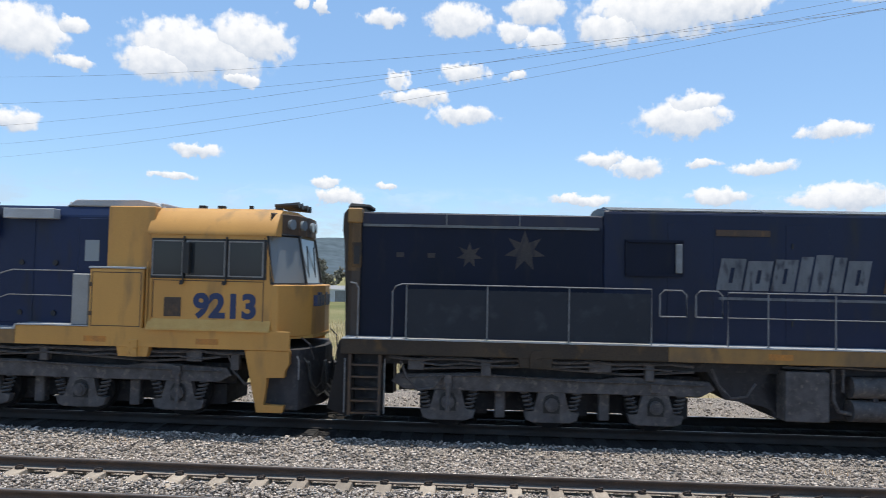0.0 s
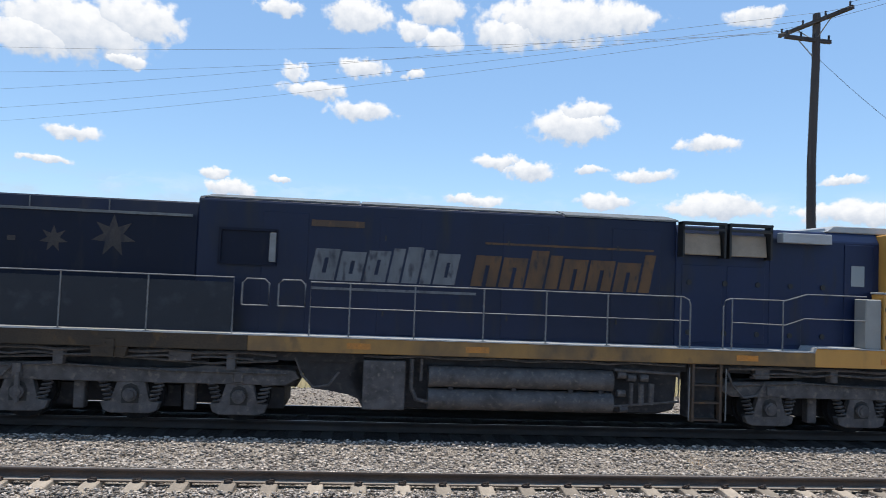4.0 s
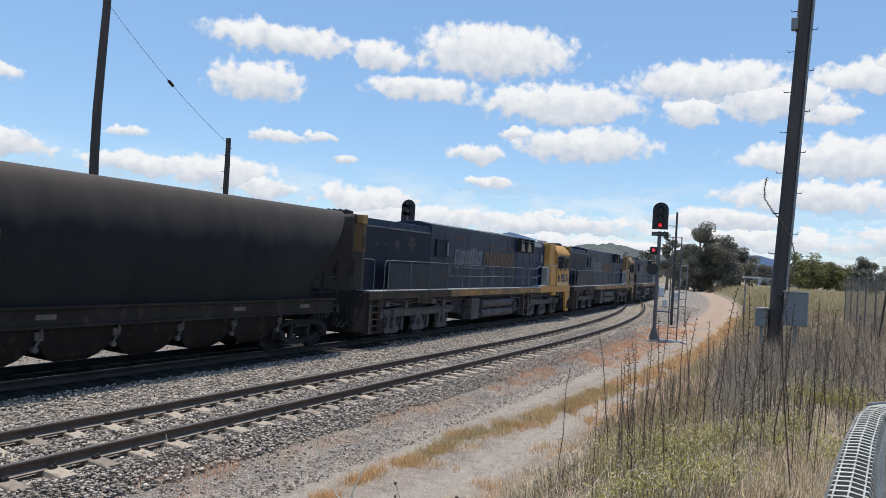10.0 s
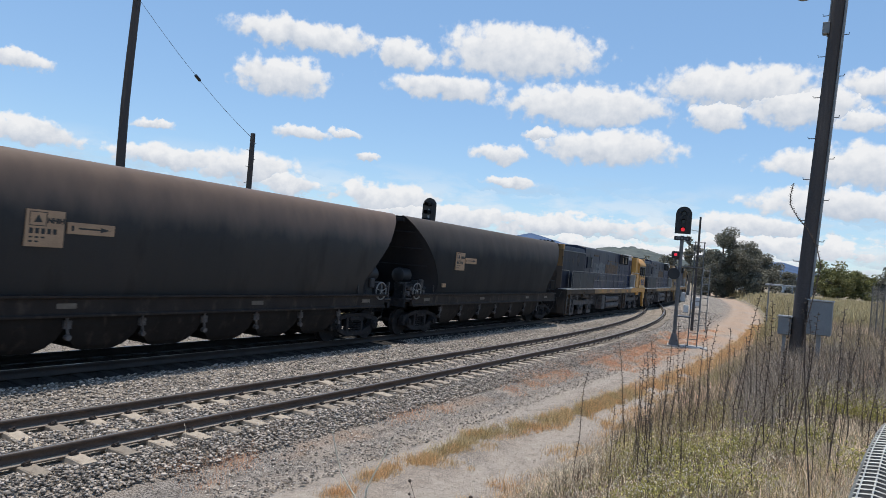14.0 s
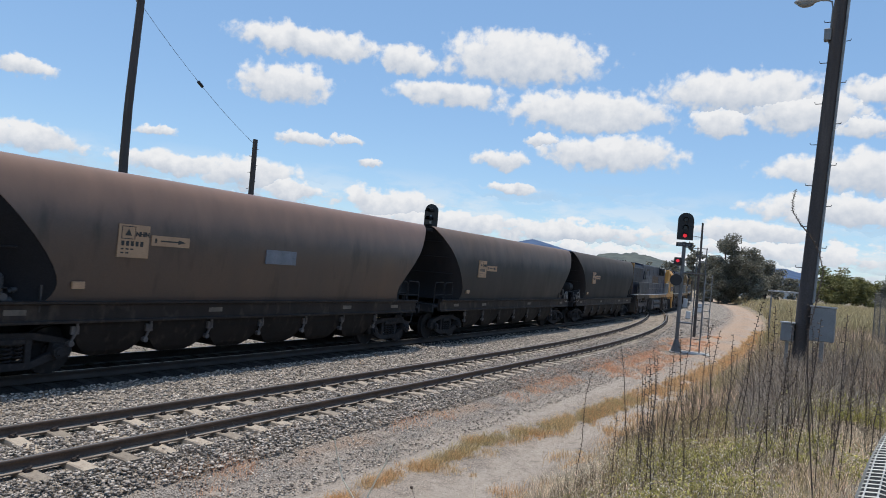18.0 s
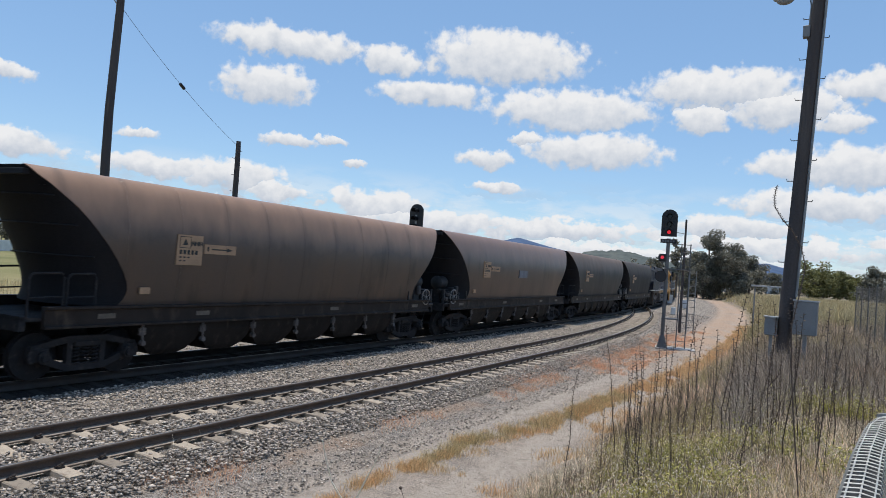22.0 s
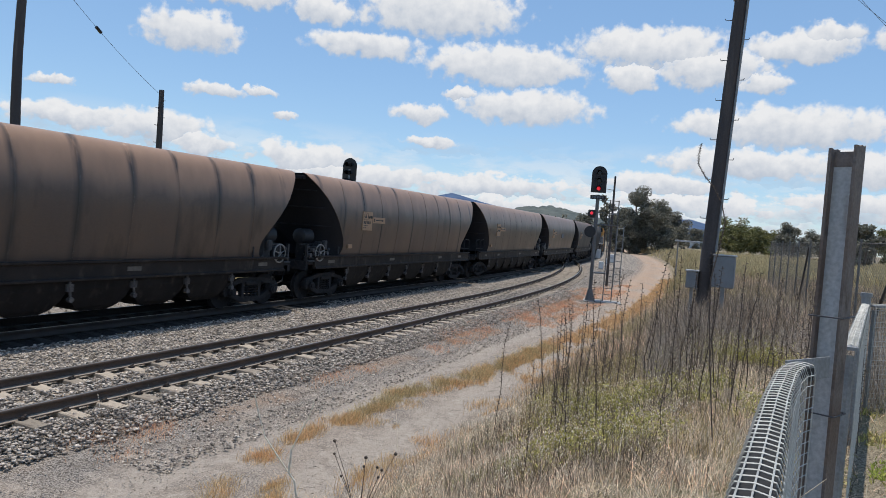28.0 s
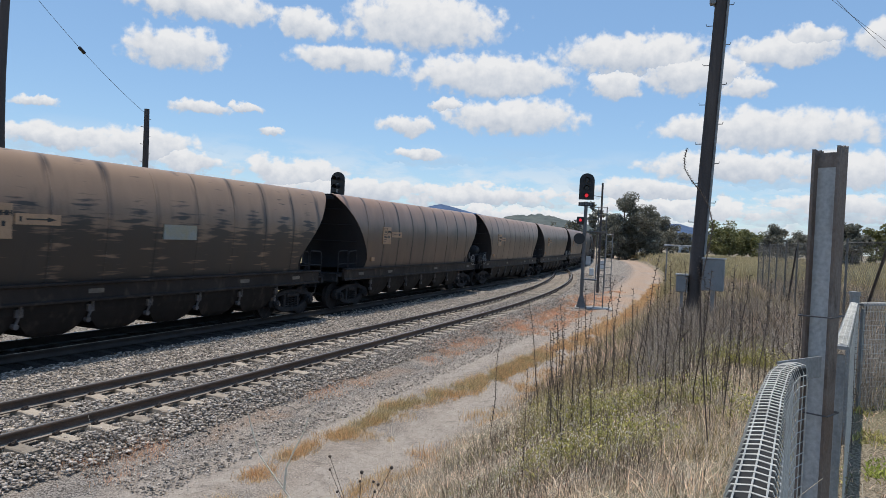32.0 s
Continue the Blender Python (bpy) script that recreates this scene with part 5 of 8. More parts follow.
    bm = fresh()
    a = [(10.6, -cw + 0.02, 2.62), (11.05, -0.6, 2.62), (11.05, 0.6, 2.62), (10.6, cw - 0.02, 2.62)]
    b = [(10.47, -cw + 0.05, 3.58), (10.88, -0.62, 3.58), (10.88, 0.62, 3.58), (10.47, cw - 0.05, 3.58)]
    va, vb = [bm.verts.new(p) for p in a], [bm.verts.new(p) for p in b]
    for i in range(3):
        bm.faces.new((va[i], va[i + 1], vb[i + 1], vb[i]))
    bm.faces.new(va[::-1]), bm.faces.new(vb), bm.faces.new((va[3], va[0], vb[0], vb[3]))
    part("windscreen", bm, M_SCREEN, loco, "three-faced pale windscreen")
    bm = fresh()
    for p, q in zip(a, b):
        tube(bm, [p, q], 0.035, 6)
    for line in (a, b):
        for p, q in zip(line, line[1:]):
            tube(bm, [p, q], 0.035, 6)
    tube(bm, [(11.02, -0.3, 2.75), (10.98, -0.38, 3.4)], 0.012, 5)
    tube(bm, [(11.02, 0.25, 2.75), (10.98, 0.15, 3.4)], 0.012, 5)
    part("windscreen_frame", bm, M_BLACK, loco)
    bm = fresh()
    prism(bm, [(10.5, -1.3), (10.9, -0.66), (10.96, 0), (10.9, 0.66), (10.5, 1.3)], "z", 3.58, 4.0)
    part("lamp_housing", bevel(bm, 0.02), M_BROWN, loco)
    for y, x in ((-0.85, 10.8), (-0.55, 10.95), (0.0, 10.98), (0.3, 10.98), (0.85, 10.8)):
        bm = fresh()
        disc(bm, (x, y, 3.8), (1, y * 0.5, 0), 0.1, 0.06, 14)
        part("headlight", bm, M_SCREEN, loco)
    for k, y in enumerate((-0.6, -0.38, -0.16, 0.1, 0.3)):
        part("nose_livery_block", boxed(11.2 - abs(y) * 0.1, 11.31, y - 0.08, y + 0.08, 2.2, 2.42 + 0.05 * (k % 2)), M_NUMBLUE, loco, "dark blue block shape")
    bm = fresh()
    prism(bm, [(10.35, -1.25), (11.12, -1.25), (11.4, -0.3), (11.4, 0.3), (11.12, 1.25), (10.35, 1.25)], "z", 0.25, 1.4)
    part("front_pilot", bevel(bm, 0.015), M_LOCO_UNDER, loco, "grimy front pilot")
    loco_bogie(loco, 6.8, (8.75, 6.8, 4.85))
    loco_bogie(loco, -7.37, (-9.3, -7.37, -5.45))
    return loco


M_TAILSILL = material("dust_blackened_sill", (0.075, 0.054, 0.036), 0.7, 0.0, (0.04, 0.034, 0.03), 0.9, 0.5, 45, 0.06, third=(0.16, 0.09, 0.035), streak=0.2, spec=0.2)
M_GRIMYEL = material("diesel_grimed_yellow", (0.27, 0.175, 0.08), 0.6, 0.0, (0.19, 0.128, 0.066), 0.8, 0.5, 45, 0.05, third=(0.13, 0.09, 0.055), streak=0.7, spec=0.3, mottle=0.1)
M_ORANGE = material("orange_reflector", (0.58, 0.22, 0.03), 0.5, 0.0, (0.36, 0.16, 0.04), 6.0, 0.5, 60, 0.0)
M_BLUE = material("blue_cowl_paint", (0.010, 0.021, 0.067), 0.42, 0.0, (0.011, 0.020, 0.050), 0.9, 0.5, 40, 0.04, third=(0.018, 0.022, 0.034), streak=0.75, spec=0.3, mottle=0.1)
M_SHUTTER = material("tan_shutter_paint", (0.33, 0.265, 0.20), 0.6, 0.0, (0.24, 0.19, 0.14), 3.0, 0.5, 60, 0.05)
M_CORNER = material("brown_stained_yellow", (0.20, 0.115, 0.045), 0.65, 0.0, (0.10, 0.066, 0.038), 1.6, 0.5, 45, 0.06, third=(0.055, 0.043, 0.034), streak=0.6, spec=0.25)
M_PILOT = material("oily_black_pilot", (0.024, 0.022, 0.022), 0.8, 0.0, (0.035, 0.030, 0.027), 1.4, 0.5, 60, 0.06, spec=0.12)
M_TAIL = material("grimy_tail_paint", (0.070, 0.062, 0.057), 0.8, 0.0, (0.085, 0.068, 0.056), 1.4, 0.5, 60, 0.06, third=(0.012, 0.011, 0.011), streak=0.7, spec=0.12)
M_PALEYEL = material("pale_yellow_paint", (0.60, 0.36, 0.10), 0.5, 0.0, (0.52, 0.29, 0.07), 4.0, 0.5, 60, 0.02, mottle=0.1)


# ---------------------------------------------------------------- hopper wagons
def hopper_end(z, leading):
    """How far the end of the side sheet has come in at a height; the leading end is steeper."""
    if leading:
        return float(np.interp(z, [1.45, 1.57, 1.72, 1.84, 1.95, 2.05, 2.36, 2.76, 3.21, 3.66, 3.9, 4.05, 4.14],
                               [1.5, 1.58, 1.6, 1.59, 1.54, 1.46, 1.17, 0.79, 0.42, 0.10, -0.07, -0.18, -0.24]))
    return float(np.interp(z, [1.45, 1.55, 1.68, 1.81, 1.95, 2.15, 2.42, 2.69, 3.0, 3.36, 3.6, 3.83, 3.97, 4.14],
                           [1.98, 2.08, 2.15, 2.17, 2.14, 2.04, 1.85, 1.63, 1.34, 1.0, 0.70, 0.41, 0.2, 0.05]))


def hopper_half(z):
    """Half width of the body at a height: gently bellied sides that roll in at the top."""
    return float(np.interp(z, [1.45, 1.8, 2.15, 2.5, 2.8, 3.05, 3.25, 3.45, 3.65, 3.82, 3.94, 4.03, 4.09, 4.12, 4.14], [1.315, 1.366, 1.405, 1.436, 1.453, 1.444, 1.416, 1.37, 1.31, 1.25, 1.19, 1.125, 1.06, 1.01, 0.94]))


def wagon_bogie(wagon, cx):
    bogie = part("bogie", boxed(-0.2, 0.2, -1.0, 1.0, 0.42, 0.72, w=0.03), M_UNDER, wagon)
    bogie.matrix_basis = pose(cx, 0, 0)

    def side(sgn):
        # cast frame: top chord, sloping bottom chord and two columns round the spring nest
        bm = fresh()
        y = ypair(sgn, 0.97, 1.11)
        prism(bm, [(-1.16, 0.60), (-0.95, 0.62), (-0.42, 0.74), (0.42, 0.74), (0.95, 0.62), (1.16, 0.60), (1.14, 0.70), (0.9, 0.75), (0.45, 0.86), (-0.45, 0.86), (-0.9, 0.75), (-1.14, 0.70)], "y", *y)
        prism(bm, [(-1.1, 0.40), (-0.9, 0.36), (-0.42, 0.16), (0.42, 0.16), (0.9, 0.36), (1.1, 0.40), (1.1, 0.50), (0.86, 0.50), (0.40, 0.29), (-0.40, 0.29), (-0.86, 0.50), (-1.1, 0.50)], "y", *y)
        for x in (-0.36, 0.36):
            box(bm, x - 0.06, x + 0.06, *y, 0.27, 0.78)
        for x in (-1, 1):
            prism(bm, [(x * 0.78, 0.44), (x * 1.16, 0.36), (x * 1.2, 0.48), (x * 1.16, 0.64), (x * 0.82, 0.66)], "y", *ypair(sgn, 0.96, 1.14))
        part("side_frame", bevel(bm, 0.012), M_UNDER, bogie, "cast steel side frame")
        for x in (-0.2, 0.0, 0.2):
            bm = fresh()
            spring(bm, x, sgn * 1.05, 0.29, 0.66, 0.075, 5)
            part("coil_spring", bm, M_UNDER, bogie)
        part("bolster_end", boxed(-0.28, 0.28, *ypair(sgn, 0.95, 1.15), 0.64, 0.76, w=0.02), M_UNDER, bogie)
        for x in (-0.915, 0.915):
            bm = fresh()
            disc(bm, (x, sgn * 1.17, 0.48), (0, 1, 0), 0.13, 0.1, 16)
            disc(bm, (x, sgn * 1.235, 0.48), (0, 1, 0), 0.09, 0.05, 12)
            for k in range(3):
                disc(bm, (x + 0.06 * math.cos(2.1 * k), sgn * 1.265, 0.48 + 0.06 * math.sin(2.1 * k)), (0, 1, 0), 0.016, 0.03, 6)
            part("axle_cap", bm, M_UNDER, bogie)
        for x in (-0.36, 0.36):
            part("brake_block", boxed(x - 0.04, x + 0.04, *ypair(sgn, 0.66, 0.84), 0.34, 0.62), M_UNDER, bogie)

    both_sides(side)
    for x in (-0.915, 0.915):
        wheelset(bogie, x, 0.46)


def handwheel(name, parent, x, y, z, r=0.27, mat=None):
    bm = fresh()
    n = 20
    ring = [(x + r * math.cos(2 * math.pi * i / n), y, z + r * math.sin(2 * math.pi * i / n)) for i in range(n + 1)]
    tube(bm, ring, 0.022, 6, caps=False)
    for k in range(5):
        a = 2 * math.pi * k / 5 + 0.3
        tube(bm, [(x, y + 0.03, z), (x + r * math.cos(a), y, z + r * math.sin(a))], 0.014, 5)
    disc(bm, (x, y, z), (0, 1, 0), 0.05, 0.06, 10)
    return part(name, bm, mat or M_UNDER, parent)


def hopper_wagon(ribs, label, skin, lead=1):
    """A coal hopper; ribs: how far its side ribs stand out; its brake end points along -x, its railed platform end along +x. lead: the end that runs in front."""
    wagon = thing("hopper_wagon", label, "wagon", "hopper wagons of the train")
    L = 7.64
    levels = [1.47, 1.58, 1.7, 1.81, 1.95, 2.15, 2.4, 2.7, 3.0, 3.2, 3.4, 3.55, 3.7, 3.82, 3.92, 4.0, 4.06, 4.1, 4.125, 4.14]

    def side(sgn):
        bm = fresh()
        outer, inner = [], []
        for z in levels:
            h = hopper_half(z)
            ends = {d: L - hopper_end(z, d == lead) for d in (-1, 1)}
            xs = [ends[1 if f > 0 else -1] * f for f in (-1, -0.992, -0.975, -0.95, -0.92, -0.89, -0.84, -0.6, -0.3, 0, 0.3, 0.6, 0.84, 0.89, 0.92, 0.95, 0.975, 0.992, 1)]
            cols = len(xs)
            outer.append([bm.verts.new((x, sgn * h, z)) for x in xs])
            inner.append([bm.verts.new((x, sgn * (h - 0.03), z - 0.004)) for x in xs])
        for g in (outer, inner):
            for a, b in zip(g, g[1:]):
                for i in range(cols - 1):
                    bm.faces.new((a[i], a[i + 1], b[i + 1], b[i]))
        for a, b, i in ((outer, inner, 0), (outer, inner, cols - 1)):
            for k in range(len(levels) - 1):
                bm.faces.new((a[k][i], a[k + 1][i], b[k + 1][i], b[k][i]))
        for k in (0, len(levels) - 1):
            for i in range(cols - 1):
                bm.faces.new((outer[k][i], outer[k][i + 1], inner[k][i + 1], inner[k][i]))
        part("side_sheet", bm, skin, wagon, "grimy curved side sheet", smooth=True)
        if ribs:
            for x in (-5.6, -4.2, -2.8, -1.4, 0.0, 1.4, 2.8, 4.2, 5.6):
                bm = fresh()
                last = None
                for z in levels[:-1]:
                    h = hopper_half(z)
                    if abs(x) > L - hopper_end(z, (x > 0) == (lead > 0)) - 0.06:
                        continue
                    ring = [bm.verts.new((x + dx, sgn * (h + dy), z)) for dx, dy in ((-0.03, -0.01), (-0.014, ribs), (0.014, ribs), (0.03, -0.01))]
                    if last:
                        for i in range(4):
                            bm.faces.new((last[i], last[(i + 1) % 4], ring[(i + 1) % 4], ring[i]))
                    last = ring
                part("side_rib", bm, skin, wagon)
        # deep sill with lower flange
        bm = fresh()
        prism(bm, [(sgn * y, z) for y, z in ((1.28, 1.05), (1.43, 1.05), (1.43, 1.10), (1.38, 1.12), (1.38, 1.41), (1.47, 1.43), (1.47, 1.48), (1.28, 1.48))], "x", -7.2, 7.2)
        part("side_sill", bevel(bm, 0.006), M_HOPPER_SILL, wagon, "dark side sill")
        for x in (-6.2, -1.6, 3.4, 5.9):
            part("reflector", boxed(x - 0.2, x + 0.2, *ypair(sgn, 1.38, 1.386), 1.22, 1.32), M_REFL, wagon, "pale reflective strip")
        # stencil plates
        yo = ypair(sgn, 1.38, 1.468)
        px, way = 4.0 * sgn, -sgn
        def span(a, b):
            return (min(px + way * a, px + way * b), max(px + way * a, px + way * b))

        for a, b, z0, z1, lab in ((-0.36, 0.36, 2.38, 3.06, "cream data panel"), (0.42, 1.4, 2.66, 2.88, "cream arrow panel")):
            part("data_panel", boxed(*span(a, b), *yo, z0, z1), M_PLATE, wagon, lab)
        ym = ypair(sgn, 1.468, 1.471)
        bm = fresh()
        prism(bm, [(px + way * -0.22, 2.83), (px + way * -0.06, 2.83), (px + way * -0.14, 2.97)], "y", *ym)
        for a, b, z0, z1 in ((-0.3, 0.02, 2.76, 2.775), (-0.3, 0.02, 3.01, 3.025), (-0.3, -0.285, 2.76, 3.02), (0.005, 0.02, 2.76, 3.02)):
            box(bm, *span(a, b), *ym, z0, z1)
        for z, n in ((2.62, 5), (2.54, 3), (2.46, 2)):
            for k in range(n):
                box(bm, *span(-0.29 + k * 0.11, -0.22 + k * 0.11), *ym, z, z + (0.1 if z > 2.6 else 0.03))
        box(bm, *span(0.64, 1.12), *ym, 2.755, 2.785)
        prism(bm, [(px + way * 1.1, 2.72), (px + way * 1.3, 2.77), (px + way * 1.1, 2.82)], "y", *ym)
        box(bm, *span(0.5, 0.55), *ym, 2.72, 2.82)
        part("stencil", bm, M_BLACK, wagon, "black stencilled marks and arrow", kind="stuff")
        part("small_plate", boxed(*span(-1.2, -0.95), *ypair(sgn, 1.38, 1.425), 1.72, 1.86), M_PLATE, wagon)
        figures("NHIH", 0.13, px + way * 0.19, sgn * 1.470, 2.87, M_BLACK, wagon, "class_letters", "black stencilled class letters", flip=sgn > 0)

    both_sides(side)
    # end slopes: a sheet bellied out between the two side edges, its shade painted in black
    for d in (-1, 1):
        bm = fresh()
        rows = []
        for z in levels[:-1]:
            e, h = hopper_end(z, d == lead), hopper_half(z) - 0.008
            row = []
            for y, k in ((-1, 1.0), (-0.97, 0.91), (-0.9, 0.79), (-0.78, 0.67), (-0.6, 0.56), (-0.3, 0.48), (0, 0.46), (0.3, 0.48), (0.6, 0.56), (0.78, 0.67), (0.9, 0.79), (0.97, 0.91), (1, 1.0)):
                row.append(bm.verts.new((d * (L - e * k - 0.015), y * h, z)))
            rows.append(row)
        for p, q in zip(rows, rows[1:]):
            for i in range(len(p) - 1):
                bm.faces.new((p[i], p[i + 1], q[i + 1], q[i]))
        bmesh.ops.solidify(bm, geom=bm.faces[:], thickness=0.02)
        part("end_slope", bm, M_HOPPER_END, wagon, "bellied end sheet with its shade painted in as black", smooth=True)
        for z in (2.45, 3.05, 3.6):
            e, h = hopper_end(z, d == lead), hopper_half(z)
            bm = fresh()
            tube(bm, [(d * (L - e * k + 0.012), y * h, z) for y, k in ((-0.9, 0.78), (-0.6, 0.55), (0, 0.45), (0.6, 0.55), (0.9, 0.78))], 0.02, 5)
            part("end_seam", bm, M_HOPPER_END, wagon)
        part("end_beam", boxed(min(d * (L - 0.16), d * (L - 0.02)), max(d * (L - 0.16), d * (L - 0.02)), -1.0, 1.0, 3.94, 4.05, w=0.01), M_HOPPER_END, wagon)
        # stub platform
        bm = fresh()
        box(bm, min(d * 5.9, d * 7.62), max(d * 5.9, d * 7.62), -1.3, 1.3, 1.2, 1.27)
        box(bm, min(d * 7.5, d * 7.62), max(d * 7.5, d * 7.62), -1.3, 1.3, 1.02, 1.3)
        box(bm, min(d * 5.5, d * 7.6), max(d * 5.5, d * 7.6), -0.2, 0.2, 0.75, 1.2)
        part("end_platform", bm, M_UNDER, wagon)
        bm = fresh()
        x = d * 7.6
        box(bm, min(x, x + d * 0.28), max(x, x + d * 0.28), -0.1, 0.1, 0.78, 0.98)
        prism(bm, [(x + d * 0.2, -0.16), (x + d * 0.4, -0.14), (x + d * 0.43, 0.02), (x + d * 0.3, 0.16), (x + d * 0.2, 0.16)], "z", 0.74, 1.02)
        part("coupler", bm, M_UNDER, wagon)
        for y in (-0.5, 0.5):
            bm = fresh()
            tube(bm, [(x, y, 1.0), (x + d * 0.12, y, 0.6), (x + d * 0.3, y * 0.8, 0.5), (x + d * 0.4, y * 0.7, 0.75)], 0.026, 6)
            part("brake_hose", bm, M_BLACK, wagon)
    # brake end: air tanks, valves, hand wheels
    for y in (-0.75, 0.75):
        bm = fresh()
        rings = [[bm.verts.new((x, y + r * math.cos(k * math.pi / 7), 2.09 + r * math.sin(k * math.pi / 7))) for k in range(14)]
                 for x, r in ((-7.36, 0.14), (-7.28, 0.25), (-6.75, 0.25), (-6.67, 0.14))]
        for p, q in zip(rings, rings[1:]):
            for i in range(14):
                bm.faces.new((p[i], p[(i + 1) % 14], q[(i + 1) % 14], q[i]))
        bm.faces.new(rings[0]), bm.faces.new(rings[-1][::-1])
        part("air_tank", bm, M_TANKBLUE, wagon, "blue-grey cylindrical air tank", smooth=True)
        handwheel("hand_wheel", wagon, -6.95, y * 1.85, 1.58, 0.27, M_WHEELRIM)
        part("tank_saddle", boxed(-7.2, -6.82, y - 0.16, y + 0.16, 1.27, 1.84, w=0.02), M_UNDER, wagon)
    for y in (-1.15, 1.15):
        part("valve_box", boxed(-7.2, -6.75, y - 0.14, y + 0.14, 1.27, 1.78, w=0.02), M_UNDER, wagon)
    for k in range(6):
        bm = fresh()
        tube(bm, [(-7.45 + 0.12 * k, -1.2 + 0.1 * (k % 3), 1.27), (-7.45 + 0.12 * k, -1.2 + 0.1 * (k % 3), 1.55 + 0.07 * k)], 0.022, 5)
        part("riser_pipe", bm, M_UNDER, wagon)
    for z in (1.4, 1.6, 1.74):
        bm = fresh()
        tube(bm, [(-7.5, -1.24, z), (-7.0, -1.26, z + 0.03), (-6.3, -1.24, z - 0.04)], 0.02, 5)
        part("brake_pipe", bm, M_UNDER, wagon)
    for x, z in ((-7.4, 1.5), (-7.25, 1.66), (-6.4, 1.55)):
        bm = fresh()
        disc(bm, (x, -1.28, z), (0, 1, 0), 0.07, 0.12, 10)
        part("valve", bm, M_BOGIE, wagon)
    for y in (-1, 1):
        # valve stand, rack and pipework that stand about the hand wheel
        part("valve_stand", boxed(-6.72, -6.36, *ypair(y, 0.98, 1.22), 1.27, 1.92, w=0.015), M_GEAR, wagon, "dull grey steel valve stand")
        part("relay_box", boxed(-6.66, -6.44, *ypair(y, 1.22, 1.34), 1.66, 1.98, w=0.03), M_GEAR, wagon, "dull grey relay valve")
        part("corner_stanchion", boxed(-7.56, -7.5, *ypair(y, 1.2, 1.28), 1.05, 1.86), M_GEAR, wagon)
        part("grab_post", boxed(-5.78, -5.745, *ypair(y, 1.34, 1.38), 1.27, 1.78), M_GEAR, wagon)
        part("pipe_rack", boxed(-7.52, -6.3, *ypair(y, 0.94, 1.0), 1.80, 1.85), M_GEAR, wagon)
        part("foot_rail", boxed(-7.56, -6.35, *ypair(y, 1.24, 1.36), 1.28, 1.33, w=0.008), M_GEAR, wagon)
        for k in range(7):
            x, top = -7.46 + 0.15 * k, 1.5 + 0.11 * ((k * 5) % 4)
            bm = fresh()
            tube(bm, [(x, y * 1.12, 1.3), (x, y * 1.12, top - 0.06), (x + 0.05, y * 1.06, top), (x + 0.18, y * 0.98, top + 0.02)], 0.016, 5)
            part("air_pipe", bm, M_GEAR, wagon)
        for x, z, r in ((-7.3, 1.46, 0.075), (-7.12, 1.7, 0.06), (-7.42, 1.72, 0.05), (-6.28, 1.46, 0.07), (-6.2, 1.66, 0.045)):
            bm = fresh()
            disc(bm, (x, y * 1.2, z), (1, 0, 0.3), r, 0.16, 12)
            disc(bm, (x, y * 1.2, z), (1, 0, 0.3), r * 1.3, 0.03, 12)
            part("brake_valve", bm, M_GEAR, wagon)
        bm = fresh()
        tube(bm, [(-7.5, y * 1.3, 1.42), (-7.2, y * 1.3, 1.4), (-7.1, y * 1.3, 1.24), (-6.9, y * 1.28, 1.12), (-6.4, y * 1.28, 1.1)], 0.022, 6)
        part("air_pipe", bm, M_GEAR, wagon)
    # railed end: hoops along both sides of the platform
    for y in (-1.27, 1.27):
        for x0, x1 in ((6.12, 6.72), (6.8, 7.48)):
            bm = fresh()
            tube(bm, [(x0, y, 1.25), (x0, y, 2.03), (x0 + 0.03, y, 2.09), (x0 + 0.08, y, 2.12), (x1 - 0.08, y, 2.1), (x1 - 0.03, y, 2.07), (x1, y, 2.0), (x1, y, 1.25)], 0.024, 6)
            tube(bm, [(x0, y, 1.66), (x1, y, 1.64)], 0.018, 6)
            part("railing_hoop", bm, M_UNDER, wagon)
    bm = fresh()
    tube(bm, [(7.1, -0.9, 1.27), (7.1, -0.9, 1.62)], 0.05, 8)
    disc(bm, (7.1, -0.9, 1.66), (0, 0, 1), 0.16, 0.05, 14)
    part("brake_column", bm, M_UNDER, wagon)
    # discharge bays below
    for x in (-4.15, -2.49, -0.83, 0.83, 2.49, 4.15):
        bm = fresh()
        last = None
        for z, hx, hy in ((1.46, 0.83, 1.3), (0.86, 0.83, 1.27), (0.62, 0.72, 1.2), (0.44, 0.54, 1.13), (0.34, 0.34, 1.06)):
            ring = [bm.verts.new((x + a * hx, b * hy, z)) for a, b in ((-1, -1), (1, -1), (1, 1), (-1, 1))]
            if last:
                for i in range(4):
                    bm.faces.new((last[i], last[(i + 1) % 4], ring[(i + 1) % 4], ring[i]))
            else:
                bm.faces.new(ring)
            last = ring
        bm.faces.new(last[::-1])
        part("discharge_bay", bm, M_BAY, wagon, "tapered bottom discharge bay")
    for x in (-4.98, -3.32, -1.66, 0.0, 1.66, 3.32, 4.98):
        for sgn in (-1, 1):
            bm = fresh()
            tube(bm, [(x, sgn * 1.34, 1.2), (x + 0.02, sgn * 1.33, 0.92), (x - 0.06, sgn * 1.28, 0.66)], 0.03, 6)
            box(bm, x - 0.09, x + 0.07, *ypair(sgn, 1.27, 1.33), 0.82, 0.98)
            disc(bm, (x - 0.06, sgn * 1.27, 0.64), (0, 1, 0), 0.06, 0.1, 10)
            part("door_lever", bm, M_BOGIE, wagon, "dusty grey door lever")
    # coal seen over the rim
    bm = fresh()
    rows = []
    for i in range(31):
        x = -7.3 + 14.6 * i / 30
